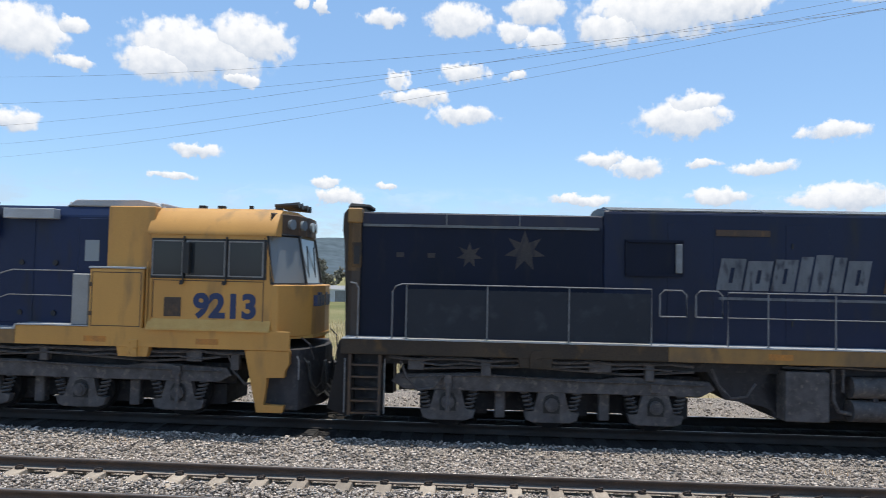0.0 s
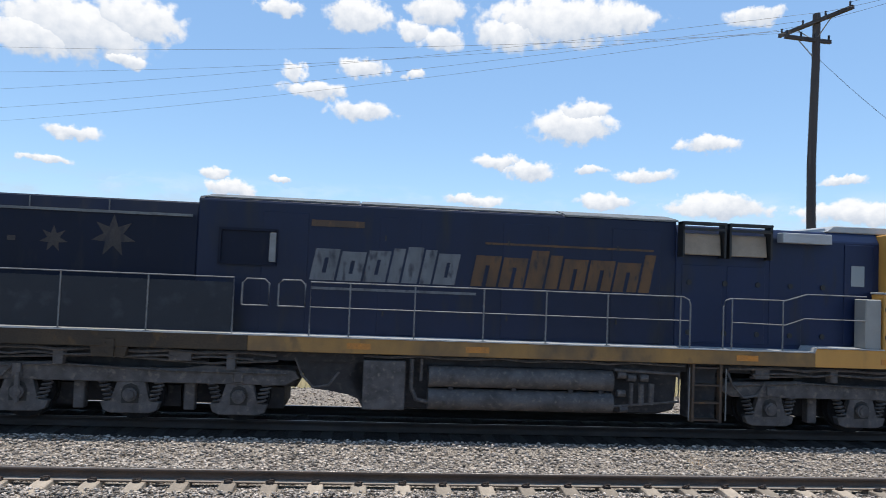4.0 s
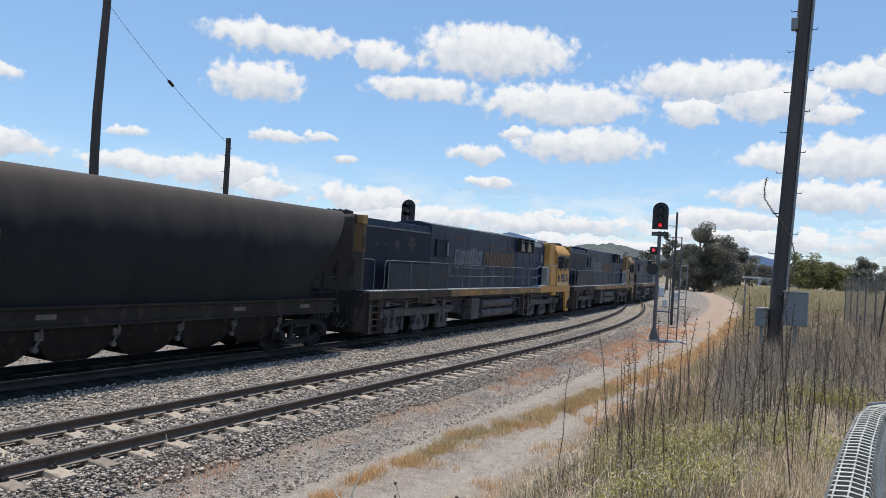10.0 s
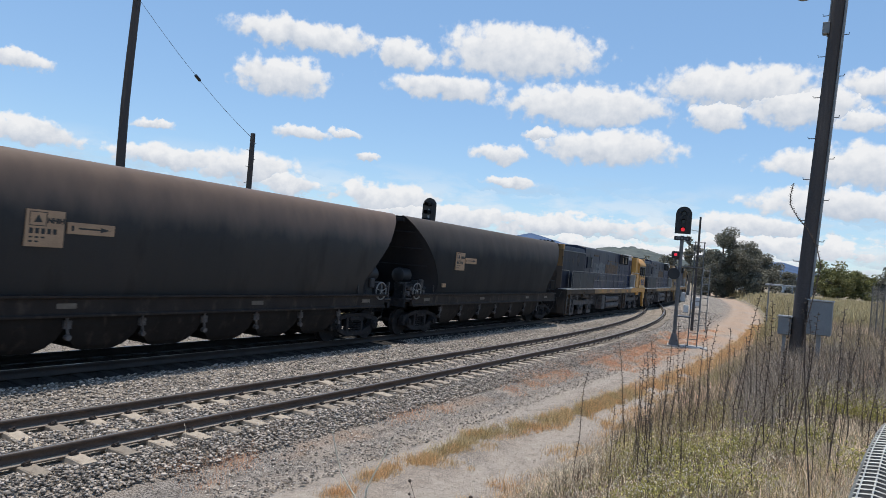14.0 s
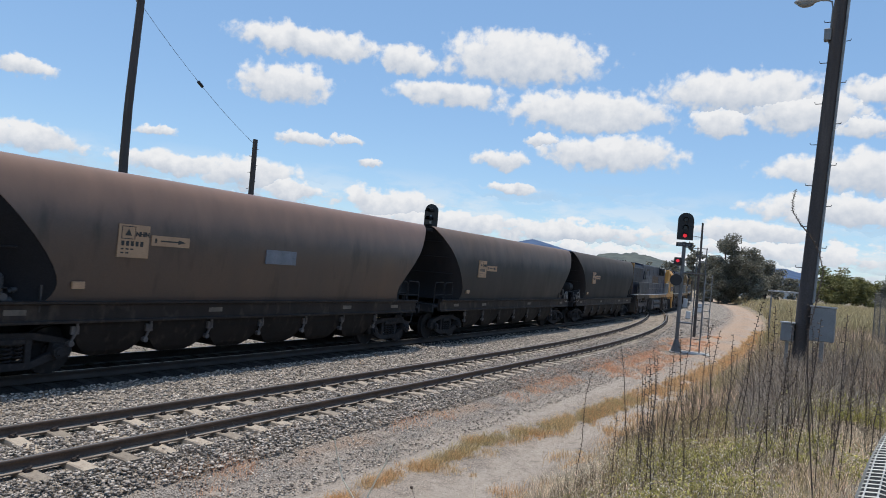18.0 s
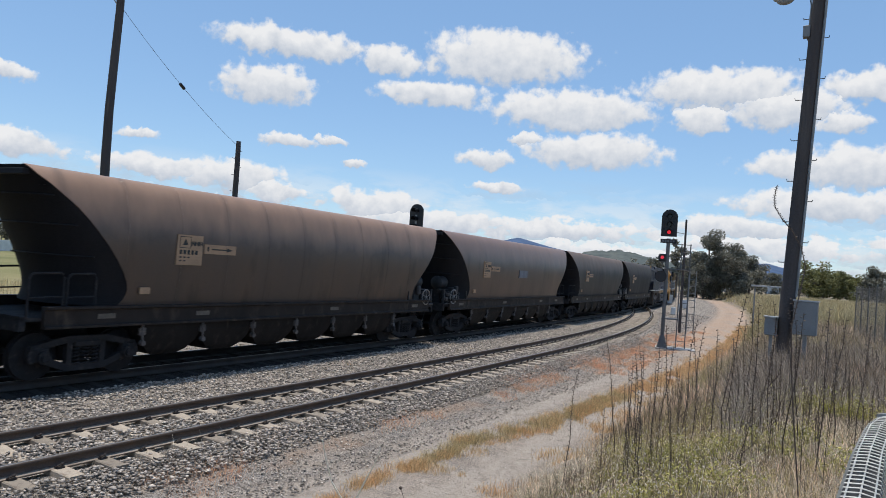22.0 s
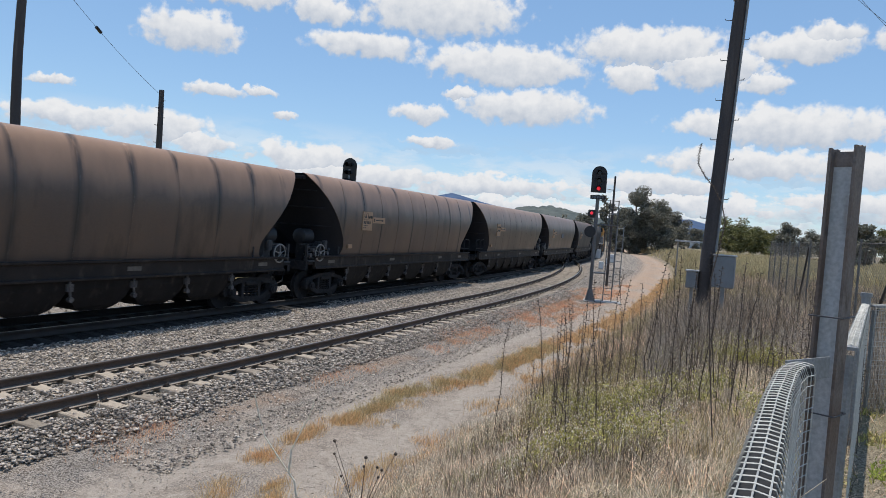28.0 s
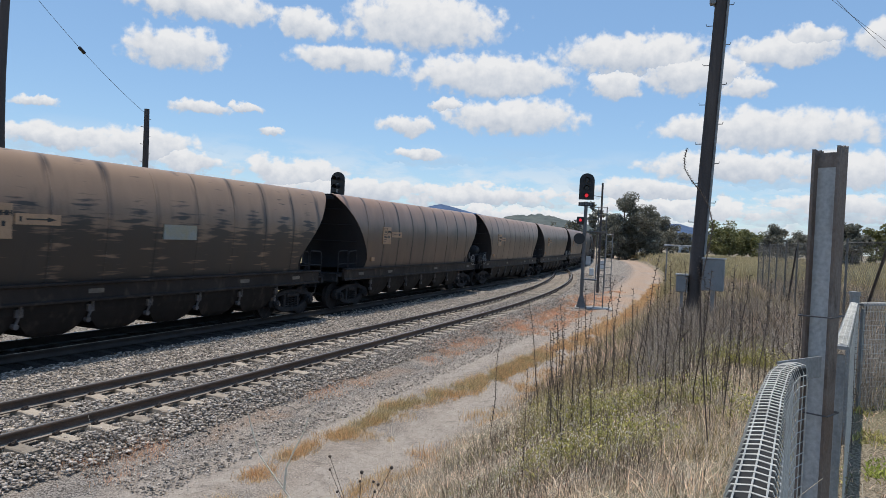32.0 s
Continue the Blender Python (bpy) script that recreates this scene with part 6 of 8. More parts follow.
        rows.append([bm.verts.new((x, y, 3.78 + 0.2 * (1 - (y / 1.15) ** 2) * (1 - (x / 7.5) ** 4) + 0.06 * noise.noise((x * 2, y * 2, 1)))) for y in (-1.2, -0.6, 0, 0.6, 1.2)])
    for a, b in zip(rows, rows[1:]):
        for i in range(4):
            bm.faces.new((a[i], a[i + 1], b[i + 1], b[i]))
    bmesh.ops.solidify(bm, geom=bm.faces[:], thickness=0.1)
    part("coal_load", bm, M_COAL, wagon, "heaped black coal")
    bm = fresh()
    box(bm, -6.1, 6.1, -0.55, 0.55, 1.05, 1.3)
    part("centre_sill", bm, M_UNDER, wagon)
    wagon_bogie(wagon, -6.1)
    wagon_bogie(wagon, 6.1)
    return wagon


M_HOPPER_SILL = material("dark_wagon_sill", (0.034, 0.027, 0.024), 0.6, 0.0, (0.020, 0.017, 0.016), 1.5, 0.5, 60, 0.1, third=(0.062, 0.048, 0.039), streak=0.4, spec=0.15)
M_BAY = material("dark_bay_steel", (0.021, 0.0185, 0.0175), 0.65, 0.0, (0.014, 0.0125, 0.012), 2.0, 0.5, 60, 0.1, third=(0.04, 0.033, 0.028), streak=0.4, spec=0.12)
M_GREYPLATE = material("grey_white_plate", (0.24, 0.26, 0.25), 0.6, 0.0, (0.30, 0.26, 0.16), 3.0, 0.5, 60, 0.02)


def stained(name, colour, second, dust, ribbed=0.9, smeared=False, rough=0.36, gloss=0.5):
    """Grimy steel; dust: brown dust of the rolled top with the sunlight on it put into the colour; ribbed: how dark the
    runs down the ribs are;
    smeared: soot wiped over the lower sides in short level strokes."""
    m = material(name, colour, rough, 0.0, second, 0.7, 0.5, 30, 0.04, mottle=0.15, third=tuple(0.55 * c for c in second), streak=0.7, spec=gloss)
    n, l = m.node_tree.nodes, m.node_tree.links
    b = n["Principled BSDF"]
    out = b.inputs["Base Color"].links[0].from_socket
    co = n.new("ShaderNodeTexCoord")
    sep = n.new("ShaderNodeSeparateXYZ")
    l.new(co.outputs["Object"], sep.inputs[0])

    def calc(op, a, c=None):
        x = n.new("ShaderNodeMath")
        x.operation = op
        for i, v in enumerate((a, c)):
            if isinstance(v, (int, float)):
                x.inputs[i].default_value = v
            elif v is not None:
                l.new(v, x.inputs[i])
        return x.outputs[0]

    def span(v, lo, hi, to=(0.0, 1.0)):
        x = n.new("ShaderNodeMapRange")
        x.inputs["From Min"].default_value, x.inputs["From Max"].default_value = lo, hi
        x.inputs["To Min"].default_value, x.inputs["To Max"].default_value = to
        l.new(v, x.inputs["Value"])
        return x.outputs[0]

    def stretched(sx, sz, detail=5.0):
        k = n.new("ShaderNodeMapping")
        k.inputs["Scale"].default_value = (sx, 1.0, sz)
        l.new(co.outputs["Object"], k.inputs["Vector"])
        x = n.new("ShaderNodeTexNoise")
        x.inputs["Scale"].default_value, x.inputs["Detail"].default_value = 1.6, detail
        l.new(k.outputs[0], x.inputs["Vector"])
        return x.outputs[0]

    def over(fac, colour):
        x = n.new("ShaderNodeMix")
        x.data_type = "RGBA"
        l.new(fac, x.inputs[0]), l.new(out, x.inputs[6])
        x.inputs[7].default_value = (*colour, 1)
        return x.outputs[2]

    # dust and sunlit tone put into the colour of the roll, thinning out in runs
    sunlit_dust = calc("ADD", sep.outputs[2], calc("MULTIPLY", calc("SUBTRACT", stretched(1.2, 0.5), 0.5), 0.9))
    out = over(span(sunlit_dust, 2.95, 4.05), dust)
    # distance from the nearest rib, blurred by runs
    near = calc("ABSOLUTE", calc("SUBTRACT", calc("FRACT", calc("ADD", calc("DIVIDE", calc("ADD", sep.outputs[0], calc("MULTIPLY", stretched(2.0, 0.25), 0.24)), 1.4), 8.42)), 0.5))
    band = calc("MULTIPLY", span(near, 0.12, 0.02), span(stretched(2.2, 0.4), 0.40, 0.58))
    if ribbed:
        out = over(calc("MULTIPLY", band, ribbed), (0.030, 0.025, 0.023))
    if smeared:
        cell = calc("ABSOLUTE", calc("SUBTRACT", calc("FRACT", calc("ADD", calc("DIVIDE", sep.outputs[0], 1.4), 8.42)), 0.5))
        wipe = calc("ADD", stretched(0.85, 8.5, 3.0), span(sep.outputs[2], 3.45, 2.3, (-0.28, 0.17)))
        wipe = calc("ADD", wipe, span(cell, 0.1, 0.45, (-0.06, 0.12)))
        out = over(calc("MULTIPLY", span(wipe, 0.44, 0.58), 0.92), (0.022, 0.019, 0.018))
    l.new(out, b.inputs["Base Color"])
    return m


# last colour: dusty rolled top with the overhead sunlight put into it
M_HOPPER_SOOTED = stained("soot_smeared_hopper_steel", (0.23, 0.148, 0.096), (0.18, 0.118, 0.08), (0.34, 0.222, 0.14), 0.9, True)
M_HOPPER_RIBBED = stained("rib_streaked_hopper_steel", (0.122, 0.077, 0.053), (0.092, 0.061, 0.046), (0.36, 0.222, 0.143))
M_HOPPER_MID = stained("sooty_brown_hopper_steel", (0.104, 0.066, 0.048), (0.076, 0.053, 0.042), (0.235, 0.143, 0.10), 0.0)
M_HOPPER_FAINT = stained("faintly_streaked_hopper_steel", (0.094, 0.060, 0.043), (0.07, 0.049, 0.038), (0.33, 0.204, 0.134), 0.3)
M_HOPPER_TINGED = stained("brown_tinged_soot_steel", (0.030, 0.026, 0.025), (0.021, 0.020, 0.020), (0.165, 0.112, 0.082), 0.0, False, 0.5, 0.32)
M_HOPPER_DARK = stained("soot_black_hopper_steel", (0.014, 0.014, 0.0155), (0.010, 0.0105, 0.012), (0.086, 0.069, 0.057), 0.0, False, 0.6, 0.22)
M_REFL = material("pale_reflective_tape", (0.15, 0.125, 0.10), 0.5, 0.0, (0.075, 0.065, 0.055), 6.0, 0.5, 60, 0.02)

LOCO_AT = (-15.27, 7.96, 31.19)
FIRST_WAGON, WAGON_PITCH = -35.45, 16.05


def run(t):
    """How far the train has come along the main line."""
    spurt = float(np.interp(t, [26.0, 26.5, 27.0, 28.0, 28.5, 29.0, 30.0, 31.0, 32.0], [0.0, 0.03, 0.12, 0.34, 0.43, 0.51, 0.64, 0.73, 0.78]))
    return 4.458 * t + 0.00219 * (t - 16) ** 2 + spurt


def build_train():
    first = locomotive()
    made = [(first, LOCO_AT[0], 0)]
    for s in LOCO_AT[1:]:
        lead = copy_thing(first, Matrix.Identity(4))
        tagged(lead, label="grimy dark blue diesel locomotive with soot-stained yellow cab")
        # the leading engines are dirtier, and their numbers cannot be read
        for o in list(lead.children):
            if o.type != "MESH":
                continue
            if o.name.startswith("running_number"):
                sgn = -1 if o.data.vertices[0].co.y < 0 else 1
                bpy.data.objects.remove(o)
                for k in range(4):
                    part("number_bar", boxed(9.05 + 0.36 * k, 9.31 + 0.36 * k, *ypair(sgn, 1.424, 1.429), 1.98, 2.36), M_NUMBLUE, lead)
            elif o.data.materials[0] in (M_YELLOW, M_PALEYEL):
                o.data = o.data.copy()
                o.data.materials[0] = M_GRIMYEL
        made.append((lead, s, 0))
    smooth, ribs = "coal hopper wagon with smooth curved sides", "coal hopper wagon with ribbed sides"
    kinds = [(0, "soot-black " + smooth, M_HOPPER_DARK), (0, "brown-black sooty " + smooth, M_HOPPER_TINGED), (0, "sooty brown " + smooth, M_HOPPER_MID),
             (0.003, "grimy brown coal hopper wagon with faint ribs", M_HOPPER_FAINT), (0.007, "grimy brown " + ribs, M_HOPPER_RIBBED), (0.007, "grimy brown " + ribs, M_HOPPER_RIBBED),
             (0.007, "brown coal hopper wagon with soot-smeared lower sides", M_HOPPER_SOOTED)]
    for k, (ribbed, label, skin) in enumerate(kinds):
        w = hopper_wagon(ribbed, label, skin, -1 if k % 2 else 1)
        # wagons run in pairs, brake ends together: odd ones are turned about
        made.append((w, FIRST_WAGON - WAGON_PITCH * k, 180 if k % 2 else 0))
    for k, x in ((2, 0.35), (6, 0.75)):
        w = made[3 + k][0]
        part("blank_panel", boxed(x - 0.55, x + 0.55, -1.475, -1.42, 2.42, 2.78), M_BLUEPLATE if k == 2 else M_GREYPLATE, w, "pale blank panel")
        if k == 2:
            tagged(w, label="grimy brown coal hopper wagon with a pale blue panel")
        else:
            tagged(w, label="streaked brown coal hopper wagon with a blank panel")
    for o, s, turn in made:
        o.matrix_basis = main_pose(s + run(0)) @ pose(0, 0, 0, 0, 0, turn)
    return made


TRAIN = build_train()


# ---------------------------------------------------------------- poles, wires and signals
def footing(p):
    return Vector((p.x, p.y, ground_z(p.x, p.y)))


def power_pole():
    at = polar(-32.6, 0, 26)
    z0 = ground_z(at.x, at.y)
    pole = thing("power_pole", "tall weathered timber power pole with two crossarms", "power pole", m=pose(at.x, at.y, z0))
    top = 12.16 - z0
    bm = fresh()
    tube(bm, [(0.03 * math.sin(i), 0.03 * math.cos(i * 1.3), -0.2 + (top + 0.2) * i / 8) for i in range(9)], 0.17, 12, 0.12)
    part("pole", bm, M_TIMBER, pole, smooth=True)
    arms = []
    for (a0, d0), (a1, d1), z in (((-30.2, 26.9), (-35.0, 24.9), 11.85), ((-30.6, 25.2), (-33.6, 26.3), 11.25)):
        p, q = polar(a0, 0, d0), polar(a1, 0, d1)
        p = Vector((p.x - at.x, p.y - at.y, z - z0))
        q = Vector((q.x - at.x, q.y - at.y, z - z0))
        d = (q - p).normalized()
        turn = math.degrees(math.atan2(d.y, d.x))
        bm = fresh()
        n = (q - p).length
        box(bm, -n / 2, n / 2, -0.05, 0.05, -0.06, 0.06, Matrix.Translation((p + q) / 2) @ pose(0, 0, 0, 0, 0, turn))
        part("crossarm", bm, M_TIMBER, pole)
        bm = fresh()
        mid = (p + q) / 2
        for e in (p, q):
            tube(bm, [mid + (e - mid) * 0.5, Vector((0, 0, mid.z - 0.6))], 0.02, 5)
        part("arm_brace", bm, M_GALV, pole)
        for k in range(4):
            c = p + (q - p) * (0.04 + 0.307 * k)
            bm = fresh()
            tube(bm, [c, c + Vector((0, 0, 0.1)), c + Vector((0, 0, 0.14)), c + Vector((0, 0, 0.22))], 0.035, 8)
            part("insulator", bm, M_LENS, pole)
            arms.append(Vector((at.x, at.y, z0)) + c + Vector((0, 0, 0.2)))
    return at, arms


def wire(a, b, sag, r, label, n=24):
    bm = fresh()
    pts = []
    for i in range(n + 1):
        f = i / n
        p = a.lerp(b, f)
        p.z -= sag * 4 * f * (1 - f)
        pts.append(p)
    tube(bm, pts, r, 4)
    ob = part("overhead_wire", bm, M_WIRE)
    return tagged(ob, label, "wire", "overhead wires")


POLE_AT, ARMS = power_pole()
BIG = polar(-85.06, 0, 16.0)
BIG.z = ground_z(BIG.x, BIG.y)
for i, (az, el, d, sag) in enumerate(((41.5, 6.7, 76, 1.0), (41.5, 7.6, 76, 1.0), (41.5, 8.8, 72, 0.9), (41.5, 10.5, 62, 0.9), (41.5, 12.3, 58, 0.8))):
    wire(ARMS[(0, 1, 2, 4, 5)[i]], polar(az, el, d), sag, 0.0055, "thin dark overhead wire strung from the tall pole")
for i, k in enumerate((0, 2, 3)):
    wire(ARMS[k], Vector((BIG.x - 0.3 + 0.3 * i, BIG.y + 0.15 * i, 10.9)), 0.9, 0.0055, "thin dark overhead wire crossing the tracks")
for k, (az, el, d) in enumerate(((-104, 8.6, 55), (-106, 8.8, 55))):
    wire(Vector((BIG.x, BIG.y - 0.3 + 0.6 * k, 10.6)), polar(az, el, d), 1.2, 0.007, "thin dark overhead wire beyond the leaning pole")


def stay_post():
    at = polar(-41.93, 0, 31)
    z0 = ground_z(at.x, at.y)
    post = thing("stay_post", "short rough timber stay post behind the train", "post", m=pose(at.x, at.y, z0))
    bm = fresh()
    top = EYE.z + 31 * math.tan(radians(8.4)) - z0
    tube(bm, [(0.02, 0, -0.2), (0.0, 0.02, top * 0.5), (-0.03, 0, top * 0.86), (-0.05, 0, top)], 0.14, 10, 0.10)
    part("pole", bm, M_TIMBER, post)
    for k in range(6):
        bm = fresh()
        z = top - 0.4 - 0.35 * k
        tube(bm, [(0, 0, z), ((-0.25 if k % 2 else 0.25), 0.08, z + 0.02)], 0.012, 4)
        part("step_peg", bm, M_WIRE, post)
    # the slack stay wire with its strain insulator
    a = Vector((POLE_AT.x, POLE_AT.y, 2.824 + 26 * math.tan(radians(17.0))))
    b = Vector((at.x, at.y, z0 + top - 0.25))
    wire(a, b, 0.25, 0.009, "slack stay wire from the tall pole")
    bm = fresh()
    c = a.lerp(b, 0.47)
    c.z -= 0.25
    d = (b - a).normalized()
    tube(bm, [c - d * 0.14, c - d * 0.05, c + d * 0.05, c + d * 0.14], 0.06, 8)
    tagged(part("strain_insulator", bm, M_LENS), "dark strain insulator on the stay wire", "insulator")


stay_post()


def leaning_pole():
    pole = thing("street_light_pole", "leaning dark timber pole with step pegs and cable pipe", "pole", m=pose(BIG.x, BIG.y, BIG.z))
    h = 11.0 - BIG.z
    lean = Vector((0.0, -0.0375 * h, 0))

    def on(z):
        return lean * (z / h) + Vector((0, 0, z))
    bm = fresh()
    tube(bm, [on(z) for z in (-0.2, 1.5, 3, 5, 7, h)], 0.15, 14, 0.118)
    part("pole", bm, M_TIMBER, pole, smooth=True)
    bm = fresh()
    tube(bm, [on(z) + Vector((-0.05, -0.145, 0)) for z in (1.6, 3, 5, 7, 8.5)], 0.026, 8)
    part("cable_pipe", bm, M_GALV, pole, "pale grey cable pipe")
    for k in range(16):
        z = 2.3 + 0.42 * k
        s = -1 if k % 2 else 1
        bm = fresh()
        tube(bm, [on(z) + Vector((0, s * 0.11, 0)), on(z) + Vector((0, s * 0.25, 0)), on(z) + Vector((0, s * 0.26, 0.04))], 0.009, 5)
        part("step_peg", bm, M_WIRE, pole)
    g = on(7.06)
    part("lamp_gear_box", boxed(-0.12, 0.04, g.y + 0.1, g.y + 0.23, 6.94, 7.18, w=0.01), M_BOXGREY, pole)
    bm = fresh()
    tube(bm, [on(6.9) + Vector((0, 0.13, 0)), on(7.6) + Vector((0, 0.13, 0)), on(7.76) + Vector((0, 0.16, 0)), on(7.8) + Vector((0, 0.24, 0)), on(7.83) + Vector((0, 0.46, 0))], 0.018, 8)
    part("lamp_arm", bm, M_GALV, pole)
    bm = fresh()
    c = on(7.82)
    tube(bm, [c + Vector((0, 0.36, 0.01)), c + Vector((0, 0.5, 0.01))], 0.026, 10, 0.06)
    bmesh.ops.create_icosphere(bm, subdivisions=3, radius=1.0, matrix=Matrix.Translation(c + Vector((0, 0.64, 0.01))) @ Matrix.Diagonal((0.11, 0.23, 0.065, 1)))
    head = part("lamp_head", bm, M_GREYP, pole, "pale street lamp head", smooth=True)
    bm = fresh()
    bmesh.ops.create_icosphere(bm, subdivisions=3, radius=1.0, matrix=Matrix.Translation(c + Vector((0, 0.64, -0.02))) @ Matrix.Diagonal((0.09, 0.17, 0.1, 1)))
    part("lamp_bowl", bm, M_GALV, head, "dull grey lamp bowl", smooth=True)
    low, high = 1.93 - BIG.z, 2.6 - BIG.z
    part("cable_cabinet", boxed(-0.3, -0.02, -0.62, -0.19, low, high, w=0.012), M_BOXGREY, pole, "grey steel cable cabinet")
    part("cabinet_cap", boxed(-0.32, 0.0, -0.64, -0.17, high, high + 0.025), M_GREYP, pole)
    part("cabinet_leg", boxed(-0.2, -0.12, -0.45, -0.37, -0.05, low), M_GALV, pole)
    part("meter_box", boxed(-0.25, 0.0, 0.10, 0.33, 1.86 - BIG.z, 2.22 - BIG.z, w=0.012), M_BOXGREY, pole, "small grey meter box")
    part("box_lid", boxed(-0.27, 0.02, 0.08, 0.35, 2.22 - BIG.z, 2.245 - BIG.z), M_GREYP, pole)
    part("box_leg", boxed(-0.15, -0.09, 0.18, 0.24, -0.05, 1.86 - BIG.z), M_GALV, pole)


leaning_pole()


def signal_head(parent, z0, lit=True):
    """A round-topped signal head facing the camera along -x, about 1.28 m high."""
    bm = fresh()
    pts = [(-0.36, z0), (0.36, z0), (0.36, z0 + 0.9)]
    pts += [(0.36 * math.cos(a), z0 + 0.92 + 0.36 * math.sin(a)) for a in np.linspace(0.1, math.pi - 0.1, 12)]
    pts += [(-0.36, z0 + 0.9)]
    prism(bm, pts, "x", -0.06, 0.0)
    part("backboard", bm, M_SIGBLACK, parent, "black round-topped backboard")
    part("lamp_case", boxed(0.0, 0.25, -0.22, 0.22, z0 + 0.08, z0 + 1.1, w=0.03), M_SIGBLACK, parent)
    for z, m in ((z0 + 0.95, M_LENS), (z0 + 0.57, M_LENS), (z0 + 0.2, M_RED if lit else M_LENS)):
        bm = fresh()
        disc(bm, (-0.08, 0, z), (1, 0, 0), 0.09, 0.03, 16)
        part("lens", bm, m, parent, "glowing red lens" if m is M_RED else "dark lens")
        bm = fresh()
        n = 10
        rows = []
        for x, r in ((-0.06, 0.13), (-0.36, 0.12)):
            rows.append([bm.verts.new((x, r * math.cos(a), z + r * math.sin(a))) for a in np.linspace(-0.35, math.pi + 0.35, n)])
        for i in range(n - 1):
            bm.faces.new((rows[0][i], rows[0][i + 1], rows[1][i + 1], rows[1][i]))
        bmesh.ops.solidify(bm, geom=bm.faces[:], thickness=0.008)
        part("lamp_hood", bm, M_SIGBLACK, parent)


def near_signal():
    at = footing(polar(-76.62, 0, 34.6))
    s = thing("railway_signal", "two-lamp railway signal at red on a grey post with ladder", "railway signal", "railway signals", pose(at.x, at.y, at.z, 0, 0, 13))
    bm = fresh()
    tube(bm, [(0, 0, 0.0), (0, 0, 0.5), (0, 0, 5.2)], 0.085, 12)
    tube(bm, [(0, 0, 0.0), (0, 0, 0.62)], 0.26, 10, 0.11)
    part("post", bm, M_SIGPOST, s, "grey steel post", smooth=True)
    signal_head(s, 5.3)
    part("name_plate", boxed(-0.1, -0.07, -0.36, 0.36, 4.98, 5.17), M_SIGBLACK, s, "black plate with pale marks")
    for k in range(5):
        part("plate_mark", boxed(-0.104, -0.1, -0.27 + 0.12 * k, -0.19 + 0.12 * k, 5.03, 5.12), M_LETTER, s)
    # lower red lamp on a bracket, and the round subsidiary
    part("lower_lamp_case", boxed(-0.12, 0.15, 0.06, 0.4, 4.12, 4.46, w=0.03), M_SIGBLACK, s)
    bm = fresh()
    disc(bm, (-0.13, 0.23, 4.3), (1, 0, 0), 0.075, 0.03, 16)
    part("lower_lens", bm, M_RED, s, "glowing red lens")
    bm = fresh()
    box(bm, -0.03, 0.03, 0.0, 0.3, 4.06, 4.12)
    tube(bm, [(0, 0.2, 4.1), (0, 0.2, 3.95)], 0.03, 6)
    part("bracket", bm, M_SIGPOST, s)
    bm = fresh()
    disc(bm, (-0.05, 0.24, 3.4), (1, 0, 0), 0.27, 0.12, 24)
    part("shunt_target", bm, M_SIGBLACK, s, "black round shunting target")
    part("target_arm", boxed(-0.03, 0.03, 0.0, 0.2, 3.37, 3.43), M_SIGPOST, s)
    # ladder with platforms
    for y in (-0.62, -1.02):
        bm = fresh()
        tube(bm, [(0.3, y, 0.05), (0.3, y, 5.0)], 0.025, 6)
        part("ladder_stile", bm, M_SIGPOST, s)
    for k in range(15):
        bm = fresh()
        tube(bm, [(0.3, -0.62, 0.4 + 0.3 * k), (0.3, -1.02, 0.4 + 0.3 * k)], 0.014, 5)
        part("ladder_rung", bm, M_SIGPOST, s)
    for z, y0 in ((3.75, -1.1), (1.4, -0.7)):
        part("platform", boxed(-0.1, 0.6, y0, 0.1, z, z + 0.05), M_SIGPOST, s)
    for z in (4.35, 4.95):
        bm = fresh()
        tube(bm, [(0.1, 0.0, z), (0.1, -1.05, z), (0.7, -1.05, z)], 0.018, 6)
        part("guard_rail", bm, M_SIGPOST, s)
    part("foot_slab", boxed(-0.3, 0.9, -1.5, 0.3, 0.0, 0.07, w=0.01), M_CONCRETE, s, "pale concrete slab")


near_signal()


def far_signal():
    at = footing(polar(-56.45, 0, 33.0))
    s = thing("railway_signal", "black railway signal head standing behind the train", "railway signal", "railway signals", pose(at.x, at.y, at.z, 0, 0, 2))
    bm = fresh()
    tube(bm, [(0, 0, 0), (0, 0, 5.3)], 0.085, 10)
    part("post", bm, M_GALV, s)
    top = EYE.z + 33 * math.tan(radians(4.75)) - at.z
    signal_head(s, top - 1.28, lit=False)


far_signal()


def trackside_mast():
    at = footing(polar(-77.85, 0, 46))
    s = thing("location_mast", "thin dark mast with railed ladder beside the track", "mast", m=pose(at.x, at.y, at.z))
    h = EYE.z + 46 * math.tan(radians(4.8)) - at.z
    bm = fresh()
    tube(bm, [(0, 0, 0), (0, 0, h)], 0.09, 8, 0.06)
    part("mast", bm, M_TIMBER, s)
    bm = fresh()
    tube(bm, [(0, 0, h - 0.9), (-0.3, 0.75, h - 0.8)], 0.02, 5)
    part("lamp_arm", bm, M_GALV, s)
    part("lamp_head", boxed(-0.45, -0.2, 0.6, 0.9, h - 0.86, h - 0.78), M_GREYP, s)
    for y in (-0.45, -0.85):
        bm = fresh()
        tube(bm, [(-0.2, y, 0), (-0.2, y, h * 0.55)], 0.03, 5)
        part("ladder_stile", bm, M_GALV, s)
    for k in range(9):
        bm = fresh()
        tube(bm, [(-0.2, -0.45, 0.4 + 0.42 * k), (-0.2, -0.85, 0.4 + 0.42 * k)], 0.02, 5)
        part("ladder_rung", bm, M_GALV, s)


trackside_mast()


